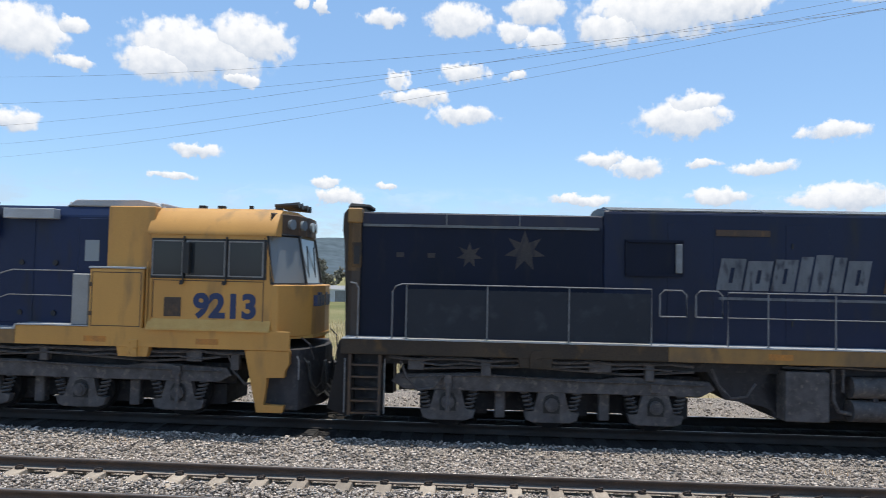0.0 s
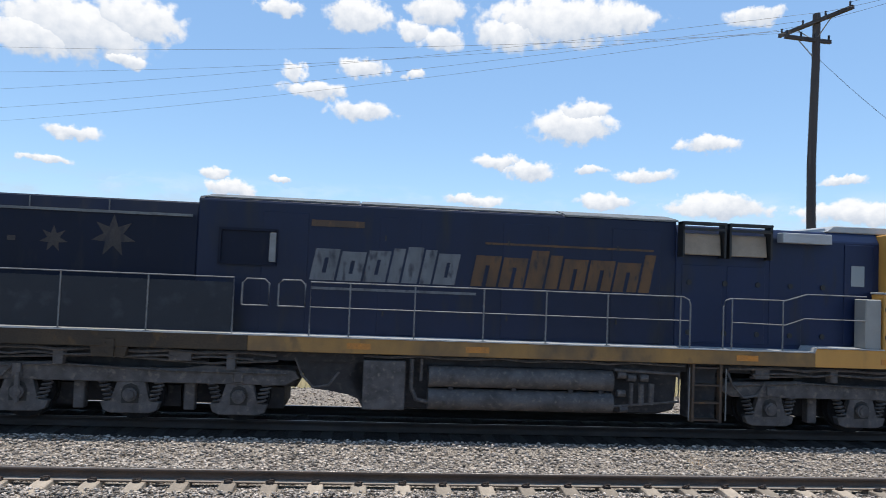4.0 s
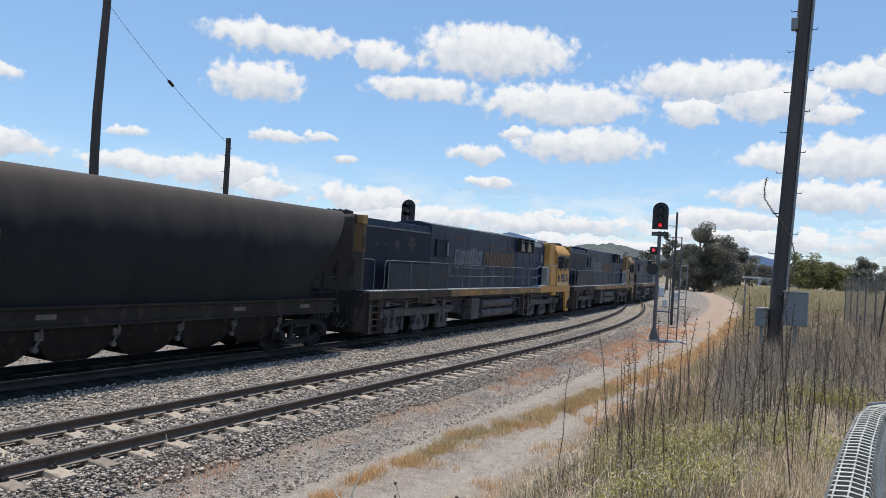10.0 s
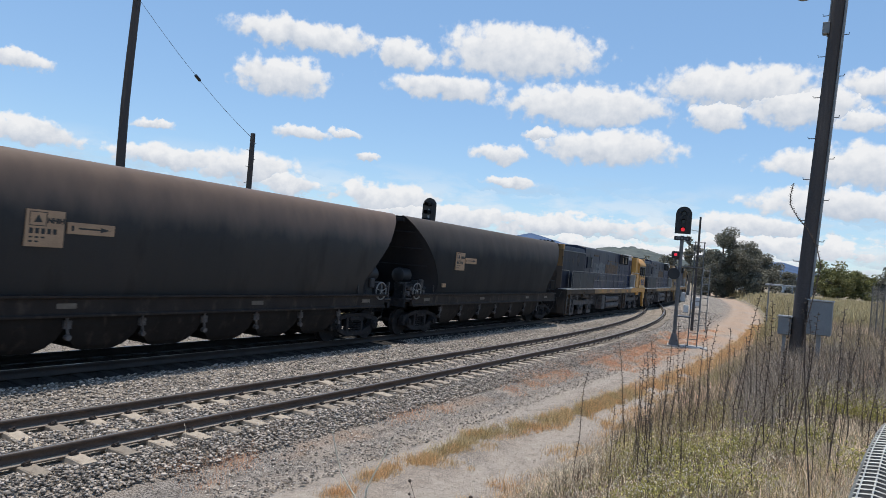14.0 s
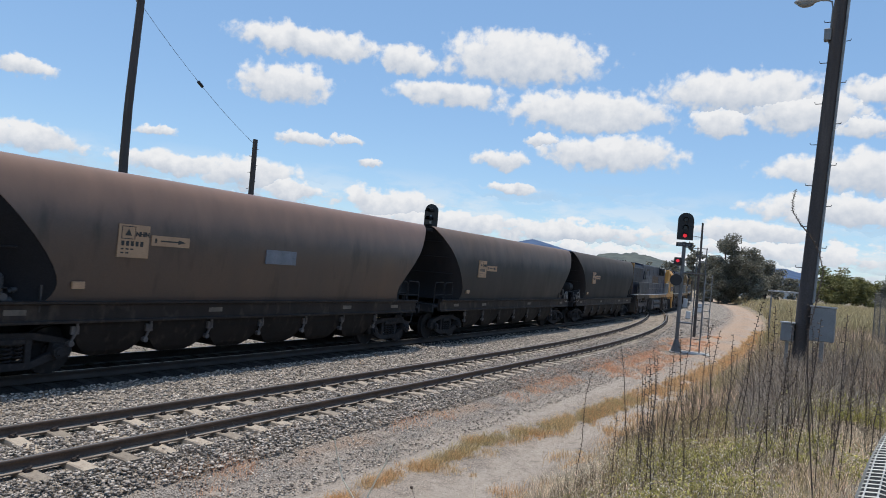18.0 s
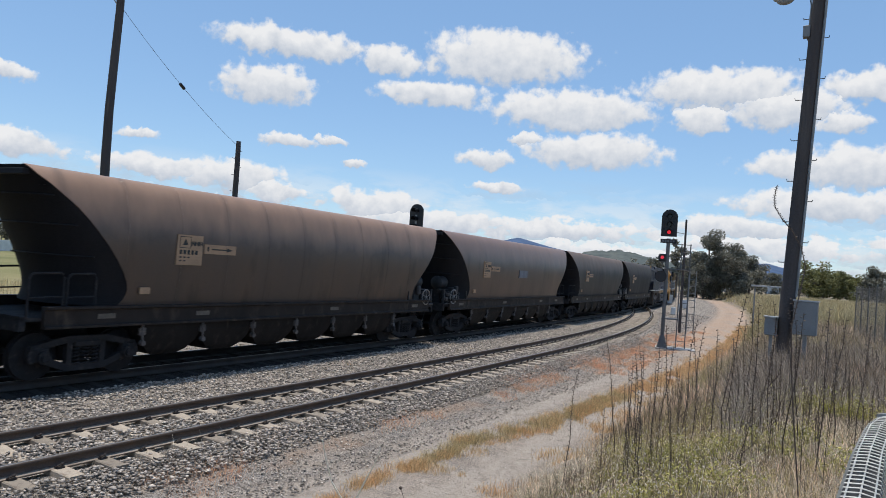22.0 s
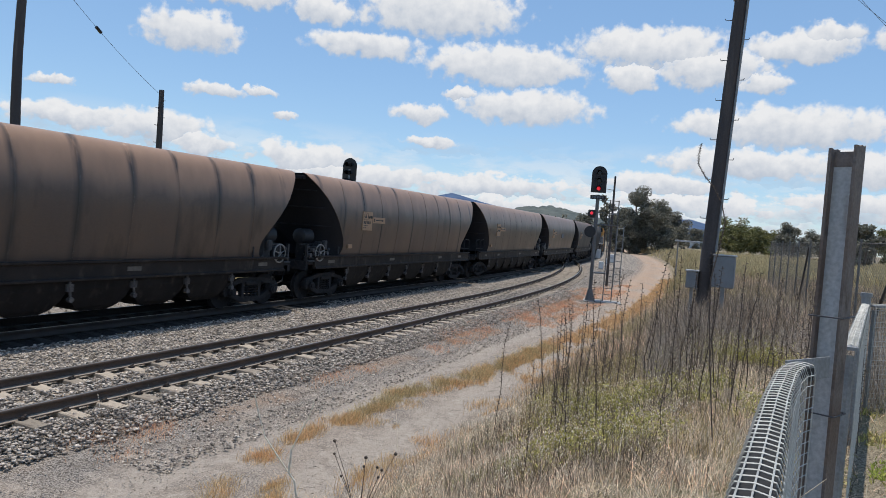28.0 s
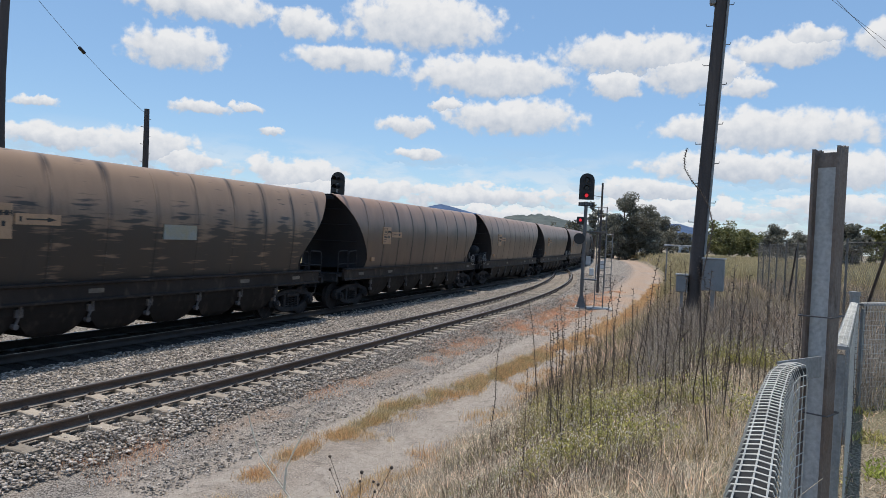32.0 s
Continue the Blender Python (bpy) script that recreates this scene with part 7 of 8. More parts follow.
def trackside_box(x, y, w, h, label):
    z = ground_z(x, y)
    b = thing("equipment_cabinet", label, "cabinet", "trackside cabinets", pose(x, y, z, 0, 0, 15))
    part("case", boxed(-w / 2, w / 2, -w * 0.4, w * 0.4, 0.08, h, w=0.02), M_WHITEWALL, b)
    part("plinth", boxed(-w / 2 - 0.05, w / 2 + 0.05, -w * 0.45, w * 0.45, -0.05, 0.08), M_CONCRETE, b)


for az, d, w, h in ((-77.3, 66, 0.5, 0.7), (-77.75, 74, 0.45, 0.8), (-78.1, 84, 0.6, 1.0), (-77.0, 96, 0.8, 1.2)):
    p = polar(az, 0, d)
    trackside_box(p.x, p.y, w, h, "white trackside equipment cabinet near the bend")


def shelter():
    at = polar(-83.9, 0, 48)
    z = ground_z(at.x, at.y)
    s = thing("shelter", "small open shelter with a pale flat roof", "shelter", m=pose(at.x, at.y, z, 0, 0, 8))
    h = EYE.z + 48 * math.tan(radians(0.02)) - z
    for x in (-0.75, 0.75):
        for y in (-0.75, 0.75):
            part("post", boxed(x - 0.03, x + 0.03, y - 0.03, y + 0.03, 0, h), M_GALV, s)
    part("roof", boxed(-1.0, 1.0, -0.95, 0.95, h, h + 0.1, w=0.01), M_GREYP, s)


shelter()


# ---------------------------------------------------------------- fences by the camera
def mesh_panel(f, pts, top, half=0.052, bar=None):
    """One run of wire mesh along points in plan, its top rolled over a flat bar into a band."""
    line = [Vector((x, y, 0)) for x, y in pts]
    sides = []
    for i in range(len(line)):
        d = (line[min(i + 1, len(line) - 1)] - line[max(i - 1, 0)]).normalized()
        sides.append(Vector((-d.y, d.x, 0)))
    lengths = [(b - a).length for a, b in zip(line, line[1:])]
    total = sum(lengths)

    def at(u):
        i = 0
        while i < len(lengths) - 1 and u > lengths[i]:
            u -= lengths[i]
            i += 1
        k = min(u / lengths[i], 1.0)
        return line[i].lerp(line[i + 1], k), sides[i].lerp(sides[i + 1], k).normalized()

    shape = [(-half, -1.15), (-half, -0.035), (-half + 0.012, -0.006), (0, 0.0), (half - 0.012, -0.006), (half, -0.03), (half, -0.075)]
    k = int(total / 0.05)
    bm = fresh()
    for i in range(k + 1):
        p, s = at(i * total / k)
        floor = ground_z(p.x, p.y) + 0.03 - top
        tube(bm, [p + s * u + Vector((0, 0, top + max(z, floor))) for u, z in shape], 0.0023, 4)
    part("wire_mesh", bm, M_MESHW, f, "bright galvanised cross wires", kind="stuff")
    bm = fresh()
    stations = [i * total / 60 for i in range(61)]
    across = [(-half, -0.045), (-half * 0.6, -0.004), (0.0, -0.0015), (half * 0.6, -0.004), (half, -0.04), (half, -0.075)]
    across += [(-half, -0.09 - 0.05 * j) for j in range(21)]
    for u, z in across:
        run_of = [p + s * u + Vector((0, 0, top + z)) for p, s in map(at, stations)]
        if min(q.z - ground_z(q.x, q.y) for q in run_of) > 0.0:
            tube(bm, run_of, 0.0022, 4)
    part("wire_mesh", bm, M_MESHW, f, kind="stuff")
    bm = fresh()
    last = None
    deep = 0.035 if bar else 0.07
    for p, s in map(at, stations):
        ring = [bm.verts.new(p + s * u + Vector((0, 0, top + z))) for u, z in ((-half + 0.008, -deep), (half - 0.008, -deep), (half - 0.008, -0.016), (-half + 0.008, -0.016))]
        if last:
            for i in range(4):
                bm.faces.new((last[i], last[(i + 1) % 4], ring[(i + 1) % 4], ring[i]))
        else:
            bm.faces.new(ring)
        last = ring
    bm.faces.new(last[::-1])
    part("top_rail", bm, bar or M_DARKRAIL, f, "flat bar inside the rolled top")
    for i in range(int(total / 2.4) + 1):
        p, s = at(min(2.4 * i + 0.05, total - 0.05))
        bm = fresh()
        tube(bm, [(p.x, p.y, ground_z(p.x, p.y) - 0.1), (p.x, p.y, top - 0.07)], 0.024, 8)
        part("fence_post", bm, M_GALV, f)


M_DARKRAIL = material("dark_weathered_bar", (0.012, 0.012, 0.012), 0.9, 0.0, (0.02, 0.019, 0.018), 6.0, 0.5, 60, 0.1)
CORNER = polar(-95.9, 0, 8.5)
END = polar(-98.6, 0, 9.1)
near_fence = thing("mesh_fence", "wire-mesh fence with a rolled-over top beside the camera", "fence", "mesh fences")
mesh_panel(near_fence, [(-2.6, 0.18), (1.5, 0.006), (2.65, -0.043), (3.2, -0.08), (3.42, -0.115), (3.5, -0.15)], 2.33)
part("end_strap", boxed(-0.02, 0.36, -0.004, 0.004, -0.1, 0.0), M_GALV, near_fence, "galvanised end strap").matrix_basis = pose(3.46, -0.085, 2.335, 0, 0, -30)
far_fence = thing("mesh_fence", "galvanised wire-mesh fence turning a corner on the grass", "fence", "mesh fences")
mesh_panel(far_fence, [(4.45, -0.41), (6.45, -0.64), (CORNER.x, CORNER.y)], 2.33, 0.045, M_GALV)
mesh_panel(far_fence, [(CORNER.x + 0.04, CORNER.y - 0.06), (END.x, END.y)], 2.33, 0.045, M_GALV)
part("end_post", boxed(END.x - 0.035, END.x + 0.035, END.y - 0.075, END.y - 0.005, ground_z(END.x, END.y) - 0.1, 2.35, w=0.006), M_BOXGREY, far_fence, "square grey end post")
bm = fresh()
tube(bm, [(CORNER.x, CORNER.y, ground_z(CORNER.x, CORNER.y) - 0.1), (CORNER.x, CORNER.y, 2.38), (CORNER.x, CORNER.y, 2.41)], 0.045, 10)
disc(bm, (CORNER.x, CORNER.y, 2.42), (0, 0, 1), 0.055, 0.04, 10)
part("corner_post", bm, M_GALV, far_fence, "capped corner post")


def steel_post():
    at = polar(-93.9, 0, 3.88)
    z = ground_z(at.x, at.y)
    post = thing("steel_post", "tall weathered steel channel post with rusty flanges", "post", m=pose(at.x, at.y, z - 0.1, 0.3, -0.8, -4 - 24))
    h = 3.34 - z + 0.1
    part("web", boxed(-0.006, 0.006, -0.05, 0.05, 0, h - 0.03), M_POSTP, post, "chalky grey web")
    bm = fresh()
    for y, top in ((-0.057, h), (0.057, h - 0.015)):
        bm = fresh()
        n = 9
        rows = []
        for i in range(n):
            f = -0.045 + 0.09 * i / (n - 1)
            jag = 0.012 * noise.noise((f * 60, y * 40, 2.0))
            rows.append([bm.verts.new((f, y + dy, zz)) for dy, zz in ((-0.007, 0), (0.007, 0), (0.007, top + jag), (-0.007, top + jag))])
        for p, q in zip(rows, rows[1:]):
            for i in range(4):
                bm.faces.new((p[i], p[(i + 1) % 4], q[(i + 1) % 4], q[i]))
        bm.faces.new(rows[0]), bm.faces.new(rows[-1][::-1])
        part("flange", bm, M_POSTR, post, "rust-streaked flange")
    part("rusty_top", boxed(-0.009, 0.009, -0.05, 0.05, h - 0.1, h - 0.028), M_POSTR, post, "dark rusted top edge")
    for zz in (0.95, 1.42):
        bm = fresh()
        tube(bm, [(-0.06, -0.08, zz), (-0.06, 0.08, zz - 0.005), (0.06, 0.08, zz), (0.06, -0.08, zz + 0.005), (-0.06, -0.08, zz)], 0.004, 5)
        part("tie_wire", bm, M_WIRE, post)


steel_post()


def chain_link(pts, top, label):
    f = thing("chain_link_fence", label, "fence", "mesh fences")
    for (x0, y0), (x1, y1) in zip(pts, pts[1:]):
        a, b = Vector((x0, y0, 0)), Vector((x1, y1, 0))
        n = (b - a).length
        d = (b - a) / n
        base = min(ground_z(x0, y0), ground_z(x1, y1))
        h = top - base
        bm = fresh()
        k = int((n + h) / 0.11)
        for i in range(k):
            for s in (1, -1):
                u = i * 0.11
                p0, p1 = (u, 0.0), (u - h, h)
                if p1[0] < 0:
                    p1 = (0.0, u)
                if p0[0] > n:
                    p0 = (n, u - n)
                if p0[1] >= h or p1[1] <= 0:
                    continue
                q = [a + d * (c if s > 0 else n - c) + Vector((0, 0, base + z)) for c, z in (p0, p1)]
                tube(bm, q, 0.0018, 3, caps=False)
        part("chain_mesh", bm, M_OLDWIRE, f, kind="stuff")
        bm = fresh()
        for z in (top, base + h * 0.5, base + 0.08):
            tube(bm, [a + Vector((0, 0, z)), b + Vector((0, 0, z))], 0.005, 4)
        part("strain_wire", bm, M_OLDWIRE, f)
        for i in range(int(n / 2.6) + 1):
            p = a + d * min(2.6 * i, n)
            bm = fresh()
            tube(bm, [(p.x, p.y, base - 0.1), (p.x, p.y, top + 0.08)], 0.022, 8)
            part("fence_post", bm, M_OLDWIRE, f)
        bm = fresh()
        tube(bm, [a + d * 0.2 + Vector((0, 0, top - 0.1)), a + d * 1.8 + Vector((0, 0, base))], 0.025, 8)
        part("stay", bm, M_TIMBER, f)


chain_link([(12.6, -1.75), (20.0, -0.75), (33.0, 0.25)], 3.05, "grey chain-link fence on posts behind dry weeds")
chain_link([(12.6, -1.75), (12.2, -9.0)], 3.1, "grey chain-link fence across the grass")


# ---------------------------------------------------------------- distance: hills, sheds
def ridge(name, d, profile, mat, label, seed, jag=0.05):
    """A range of hills d metres away, through (azimuth, elevation) of its skyline."""
    azs = np.linspace(profile[0][0], profile[-1][0], 160)
    els = np.interp(-azs, [-a for a, _ in profile], [e for _, e in profile])
    rows = []
    for j, f in enumerate((0.0, 0.35, 0.7, 1.0, 0.6)):
        for a, e in zip(azs, els):
            dist = d * (0.72 + 0.07 * j)
            bump = noise.fractal((a * 0.35 + seed, j * 0.8, seed), 0.6, 2.0, 6) * jag
            z = EYE.z + d * math.tan(radians(max(e + bump * (f > 0.5), -0.2))) * f * (dist / d if j < 3 else 1) - 3 * (1 - f)
            p = polar(a, 0, dist)
            rows.append((p.x, p.y, z))
    n = len(azs)
    faces = [(j * n + i, j * n + i + 1, (j + 1) * n + i + 1, (j + 1) * n + i) for j in range(4) for i in range(n - 1)]
    ob = mesh_of(name, rows, faces, mat, smooth=True)
    tagged(ob, label, "hills", kind="structure")


# the air's haze is put into the hills' base colours
M_HILL_BLUE = material("haze_blue_hill", (0.085, 0.125, 0.21), 1.0, 0.0, (0.07, 0.105, 0.175), 0.002, 0.5, 0.02, 0.0, spec=0.0, coords="Object")
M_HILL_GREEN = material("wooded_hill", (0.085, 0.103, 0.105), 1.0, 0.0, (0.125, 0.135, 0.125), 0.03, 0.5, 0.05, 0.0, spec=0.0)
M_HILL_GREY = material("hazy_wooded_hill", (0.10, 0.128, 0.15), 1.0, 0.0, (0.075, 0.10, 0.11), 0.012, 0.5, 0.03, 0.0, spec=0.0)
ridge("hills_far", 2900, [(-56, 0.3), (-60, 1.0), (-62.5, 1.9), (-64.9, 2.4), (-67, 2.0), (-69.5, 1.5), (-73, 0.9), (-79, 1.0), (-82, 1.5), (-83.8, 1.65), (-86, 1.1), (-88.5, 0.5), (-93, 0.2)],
      M_HILL_BLUE, "haze-blue hills far behind the line", 3)
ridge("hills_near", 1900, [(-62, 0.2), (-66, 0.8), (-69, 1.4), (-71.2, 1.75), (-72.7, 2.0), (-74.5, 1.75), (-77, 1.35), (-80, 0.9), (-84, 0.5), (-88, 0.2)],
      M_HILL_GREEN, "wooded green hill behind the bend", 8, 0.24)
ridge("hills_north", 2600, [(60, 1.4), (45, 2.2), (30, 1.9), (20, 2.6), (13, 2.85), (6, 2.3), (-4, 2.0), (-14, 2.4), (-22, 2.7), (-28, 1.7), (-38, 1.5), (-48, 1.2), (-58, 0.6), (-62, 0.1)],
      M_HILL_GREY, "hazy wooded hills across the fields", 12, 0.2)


def white_shed():
    at = polar(12.2, 0, 112)
    z = ground_z(at.x, at.y)
    s = thing("farm_shed", "long low white metal shed in the field", "shed", m=pose(at.x, at.y, z, 0, 0, 12))
    part("wall", boxed(-3.2, 3.2, -1.5, 1.5, 0, 1.9), M_WHITEWALL, s)
    bm = fresh()
    prism(bm, [(-1.7, 1.9), (1.7, 1.9), (0, 2.5)], "x", -3.3, 3.3)
    part("roof", bm, M_GALV, s)
    part("door", boxed(-0.8, 0.8, -1.54, -1.5, 0, 1.7), M_BOXGREY, s)


white_shed()
for az, d in ((-25.5, 180), (-26.4, 182), (-81.3, 215), (-80.7, 220), (-84.2, 260)):
    p = polar(az, 0, d)
    trackside_box(p.x, p.y, 4.0, 2.4, "small white farm building among the trees")


# ---------------------------------------------------------------- trees
def leaf_cloud(rng, clumps, count, size):
    """Small leaf quads gathered round clump centres (x, y, z, radius)."""
    c = np.array(clumps)
    k = rng.choice(len(c), count, p=c[:, 3] ** 2 / (c[:, 3] ** 2).sum())
    v = rng.normal(size=(count, 3))
    v /= np.linalg.norm(v, axis=1)[:, None]
    r = c[k, 3] * rng.random(count) ** 0.4
    mid = c[k, :3] + v * r[:, None] * (1, 1, 0.75)
    a = rng.normal(size=(count, 3))
    a[:, 2] *= 0.7
    a /= np.linalg.norm(a, axis=1)[:, None]
    b = np.cross(a, rng.normal(size=(count, 3)))
    b /= np.linalg.norm(b, axis=1)[:, None]
    s = rng.uniform(0.6, 1.4, count)[:, None] * size
    quad = np.stack([mid - a * s, mid + b * s * 0.45, mid + a * s, mid - b * s * 0.45], 1)
    return quad.reshape(-1, 3), np.arange(count * 4).reshape(-1, 4)


def tree(az, d, height, spread, seed, leaves=2600, label="grey-green gum tree with an open crown", mat=None, bare=0.35, size=0.3):
    rng = np.random.default_rng(seed)
    at = polar(az, 0, d)
    z = ground_z(at.x, at.y)
    t = thing("tree", label, "tree", "trees in the distance", pose(at.x, at.y, z - 0.1))
    bm = fresh()
    lean = rng.uniform(-0.06, 0.06, 2) * height
    trunk = [Vector((lean[0] * f + 0.15 * math.sin(5 * f + seed), lean[1] * f, height * 0.8 * f)) for f in np.linspace(0, 1, 7)]
    tube(bm, trunk, height * 0.028, 8, height * 0.006)
    clumps = []
    for i in range(9):
        f = bare + (0.95 - bare) * (i + rng.random()) / 9
        base = trunk[0].lerp(trunk[-1], f)
        a = rng.uniform(0, 2 * math.pi)
        reach = spread * rng.uniform(0.45, 1.0) * (1.1 - 0.6 * f)
        tip = base + Vector((math.cos(a) * reach, math.sin(a) * reach, height * rng.uniform(0.05, 0.2)))
        tube(bm, [base, base.lerp(tip, 0.5) + Vector((0, 0, 0.04 * height)), tip], height * 0.009, 5, height * 0.003)
        for k in range(3):
            c = base.lerp(tip, 0.55 + 0.25 * k) + Vector(rng.normal(size=3) * spread * 0.14)
            clumps.append((*c, spread * rng.uniform(0.2, 0.36)))
    clumps.append((*trunk[-1], spread * 0.35))
    part("trunk", bm, M_BARK, t)
    v, f = leaf_cloud(rng, clumps, leaves, size)
    mesh_of("crown", v, f, mat or M_LEAF, t)


def trees():
    # the gum trees beyond the near signal
    tree(-79.9, 150, 14.6, 5.4, 1, 13000, "tall grey-green gum tree with an open crown", size=0.19, bare=0.2)
    tree(-78.9, 156, 10.0, 4.8, 2, 12000, size=0.2, bare=0.05)
    tree(-81.5, 150, 9.2, 5.4, 3, 12000, "dense grey-green gum tree beside the dirt road", size=0.2, bare=0.04)
    tree(-82.6, 154, 8.4, 4.8, 4, 11000, "dense grey-green gum tree beside the dirt road", size=0.2, bare=0.04)
    tree(-80.6, 160, 9.0, 5.4, 5, 12000, size=0.2, bare=0.04)
    tree(-79.4, 148, 6.5, 4.4, 7, 9000, "low grey-green gum sapling at the foot of the tall one", size=0.18, bare=0.04)
    tree(-77.35, 140, 11.5, 2.2, 6, 1500, "thin young gum tree behind the signal", size=0.28, bare=0.3)
    rng = random.Random(3)
    spots = [(-84.2, 260, 7.5, 5), (-85.2, 270, 7, 5), (-86.6, 190, 8.2, 5), (-87.5, 185, 8.4, 5.5), (-88.4, 190, 6.8, 4.5), (-90.2, 215, 8.5, 5), (-91.0, 210, 9.0, 4.5),
             (-92.0, 225, 8, 5), (-92.9, 230, 7.6, 5), (-95.6, 120, 7.5, 3.0), (-94.6, 150, 7.4, 3.4), (-97.0, 170, 8, 4), (-89.3, 300, 8, 5), (-93.8, 300, 9, 5), (-99.5, 180, 8, 5),
             (-89.0, 240, 7.6, 5.5), (-89.9, 250, 6.8, 5), (-90.7, 260, 7.4, 5.5), (-85.9, 260, 6.6, 5), (-95.2, 240, 8.2, 5), (-96.2, 230, 7.2, 5), (-98.2, 220, 7.6, 5)]
    for i, (a, d, h, s) in enumerate(spots):
        tree(a, d, h, s, 20 + i, 3600, "rounded green tree along the fence line", M_LEAF_G if i in (2, 3, 4, 11, 15, 17, 20) else M_LEAF, 0.1, 0.3)
    # tree lines across the fields, some of them taller gums
    for i in range(112):
        a = 44 - i * 0.96 + rng.uniform(-0.5, 0.5)
        d = rng.uniform(290, 430)
        h = rng.uniform(5, 11) + (4 if rng.random() < 0.15 else 0)
        tree(a, d, h, h * 0.55, 300 + i, 420, "far dark gum tree at the edge of the fields", M_LEAF, 0.1, 0.85)
    tree(14.2, 165, 8.5, 3.8, 140, 2600, "leafy gum tree standing in the field", M_LEAF, 0.12, 0.34)
    tree(-4.3, 90, 4.6, 2.0, 142, 2600, "small leafy tree in the dry paddock", M_LEAF, 0.12, 0.16)
    tree(-20.6, 240, 13, 5, 141, 2200, "tall gum tree at the edge of the fields", M_LEAF, 0.2, 0.5)
    for i in range(26):
        a = -62 - i * 0.66 + rng.uniform(-0.3, 0.3)
        tree(a, rng.uniform(330, 460), rng.uniform(8, 14), 7, 150 + i, 650, "far dark gum tree near the bend", M_LEAF, 0.1, 0.9)


trees()


def branch_heap():
    """Dead boughs dragged together in the paddock."""
    at = polar(-4.9, 0, 80)
    heap = thing("branch_heap", "heap of bleached dead branches in the paddock", "branches", m=pose(at.x, at.y, ground_z(at.x, at.y)))
    rng = random.Random(31)
    for k in range(26):
        a, n = rng.uniform(0, 6.28), rng.uniform(0.8, 2.2)
        c = Vector((rng.uniform(-1.6, 1.6), rng.uniform(-0.8, 0.8), rng.uniform(0.1, 0.5)))
        d = Vector((math.cos(a), math.sin(a), rng.uniform(-0.1, 0.7))) * n * 0.5
        bm = fresh()
        tube(bm, [c - d * 0.6, c + Vector((0, 0, 0.12)), c + d], 0.07, 6, 0.025)
        part("branch", bm, M_PALESTALK if k % 3 else M_BARK, heap)


branch_heap()


# ---------------------------------------------------------------- grass and weeds
def blades(name, x, y, height, width, bend, mat, label, seed, category="grass"):
    """Curved grass blades, three triangles each, as one object."""
    rng = np.random.default_rng(seed)
    k = len(x)
    z = lie(x, y - drift(x)) - 0.02
    a = rng.uniform(0, 2 * np.pi, k)
    h = height * rng.uniform(0.45, 1.2, k)
    side = np.stack([np.cos(a), np.sin(a), np.zeros(k)], -1) * (width * rng.uniform(0.6, 1.3, k))[:, None]
    b = rng.uniform(0, 2 * np.pi, k)
    lean = np.stack([np.cos(b), np.sin(b), np.zeros(k)], -1) * (h * bend * rng.uniform(0.2, 1.3, k))[:, None]
    base = np.stack([x, y, z], -1)
    up = np.stack([np.zeros(k), np.zeros(k), h], -1)
    mid = base + up * 0.6 + lean * 0.35
    tip = base + up + lean
    v = np.stack([base - side, base + side, mid - side * 0.7, mid + side * 0.7, tip], 1).reshape(-1, 3)
    f = np.array([(0, 1, 3), (0, 3, 2), (2, 3, 4)])[None] + 5 * np.arange(k)[:, None, None]
    return tagged(mesh_of(name, v, f.reshape(-1, 3), mat), label, category, kind="stuff")


def polar_spots(rng, n, az, d, power=1.0):
    a = np.radians(rng.uniform(*az, n))
    r = d[0] + (d[1] - d[0]) * rng.random(n) ** power
    return -np.sin(a) * r, np.cos(a) * r


def clumped(rng, x, y, scale, keep):
    m = np.array([noise.noise((px * scale, py * scale, 7.3)) for px, py in zip(x, y)])
    ok = m + rng.uniform(-0.25, 0.25, len(x)) > keep
    return x[ok], y[ok]


def on_bank(x, y, far=4.75):
    w = y - drift(x)
    ok = w < far
    return x[ok], y[ok]


def tufts(name, centres, per, radius, height, width, mat, label, seed):
    """Grass growing in tufts: blades that fan out from each centre."""
    rng = np.random.default_rng(seed)
    c = np.repeat(np.asarray(centres), per, axis=0)
    size = np.repeat(rng.uniform(0.5, 1.3, len(centres)), per)
    x, y = c[:, 0] + rng.normal(0, radius, len(c)) * size * 1.6, c[:, 1] + rng.normal(0, radius, len(c)) * size
    return blades(name, x, y, height * size, width, 0.75, mat, label, seed + 1)


def strip(rng, n, xr, lo, hi, power=1.4, keep=-9.0, scale=0.35):
    x = xr[0] + (xr[1] - xr[0]) * rng.random(n) ** power
    y = lo + (hi - lo) * rng.random(n) + drift(x)
    x, y = clumped(rng, x, y, scale, keep)
    return np.stack([x, y], -1)


def strip_spots(rng, n, xr, width, power=1.3):
    """Places along the grown-up crown between the wheel marks."""
    x = xr[0] + (xr[1] - xr[0]) * rng.random(n) ** power
    w = np.interp(x, [6, 8.5, 11, 14.5, 18.6, 22.4, 27.4, 34, 60], [5.4, 5.55, 5.6, 5.15, 4.95, 4.65, 4.3, 4.05, 3.95])
    y = w + drift(x) + rng.normal(0, 1, n) * width * np.interp(x, [6, 12, 30], [0.9, 1.0, 1.5])
    return np.stack([x, y], -1)


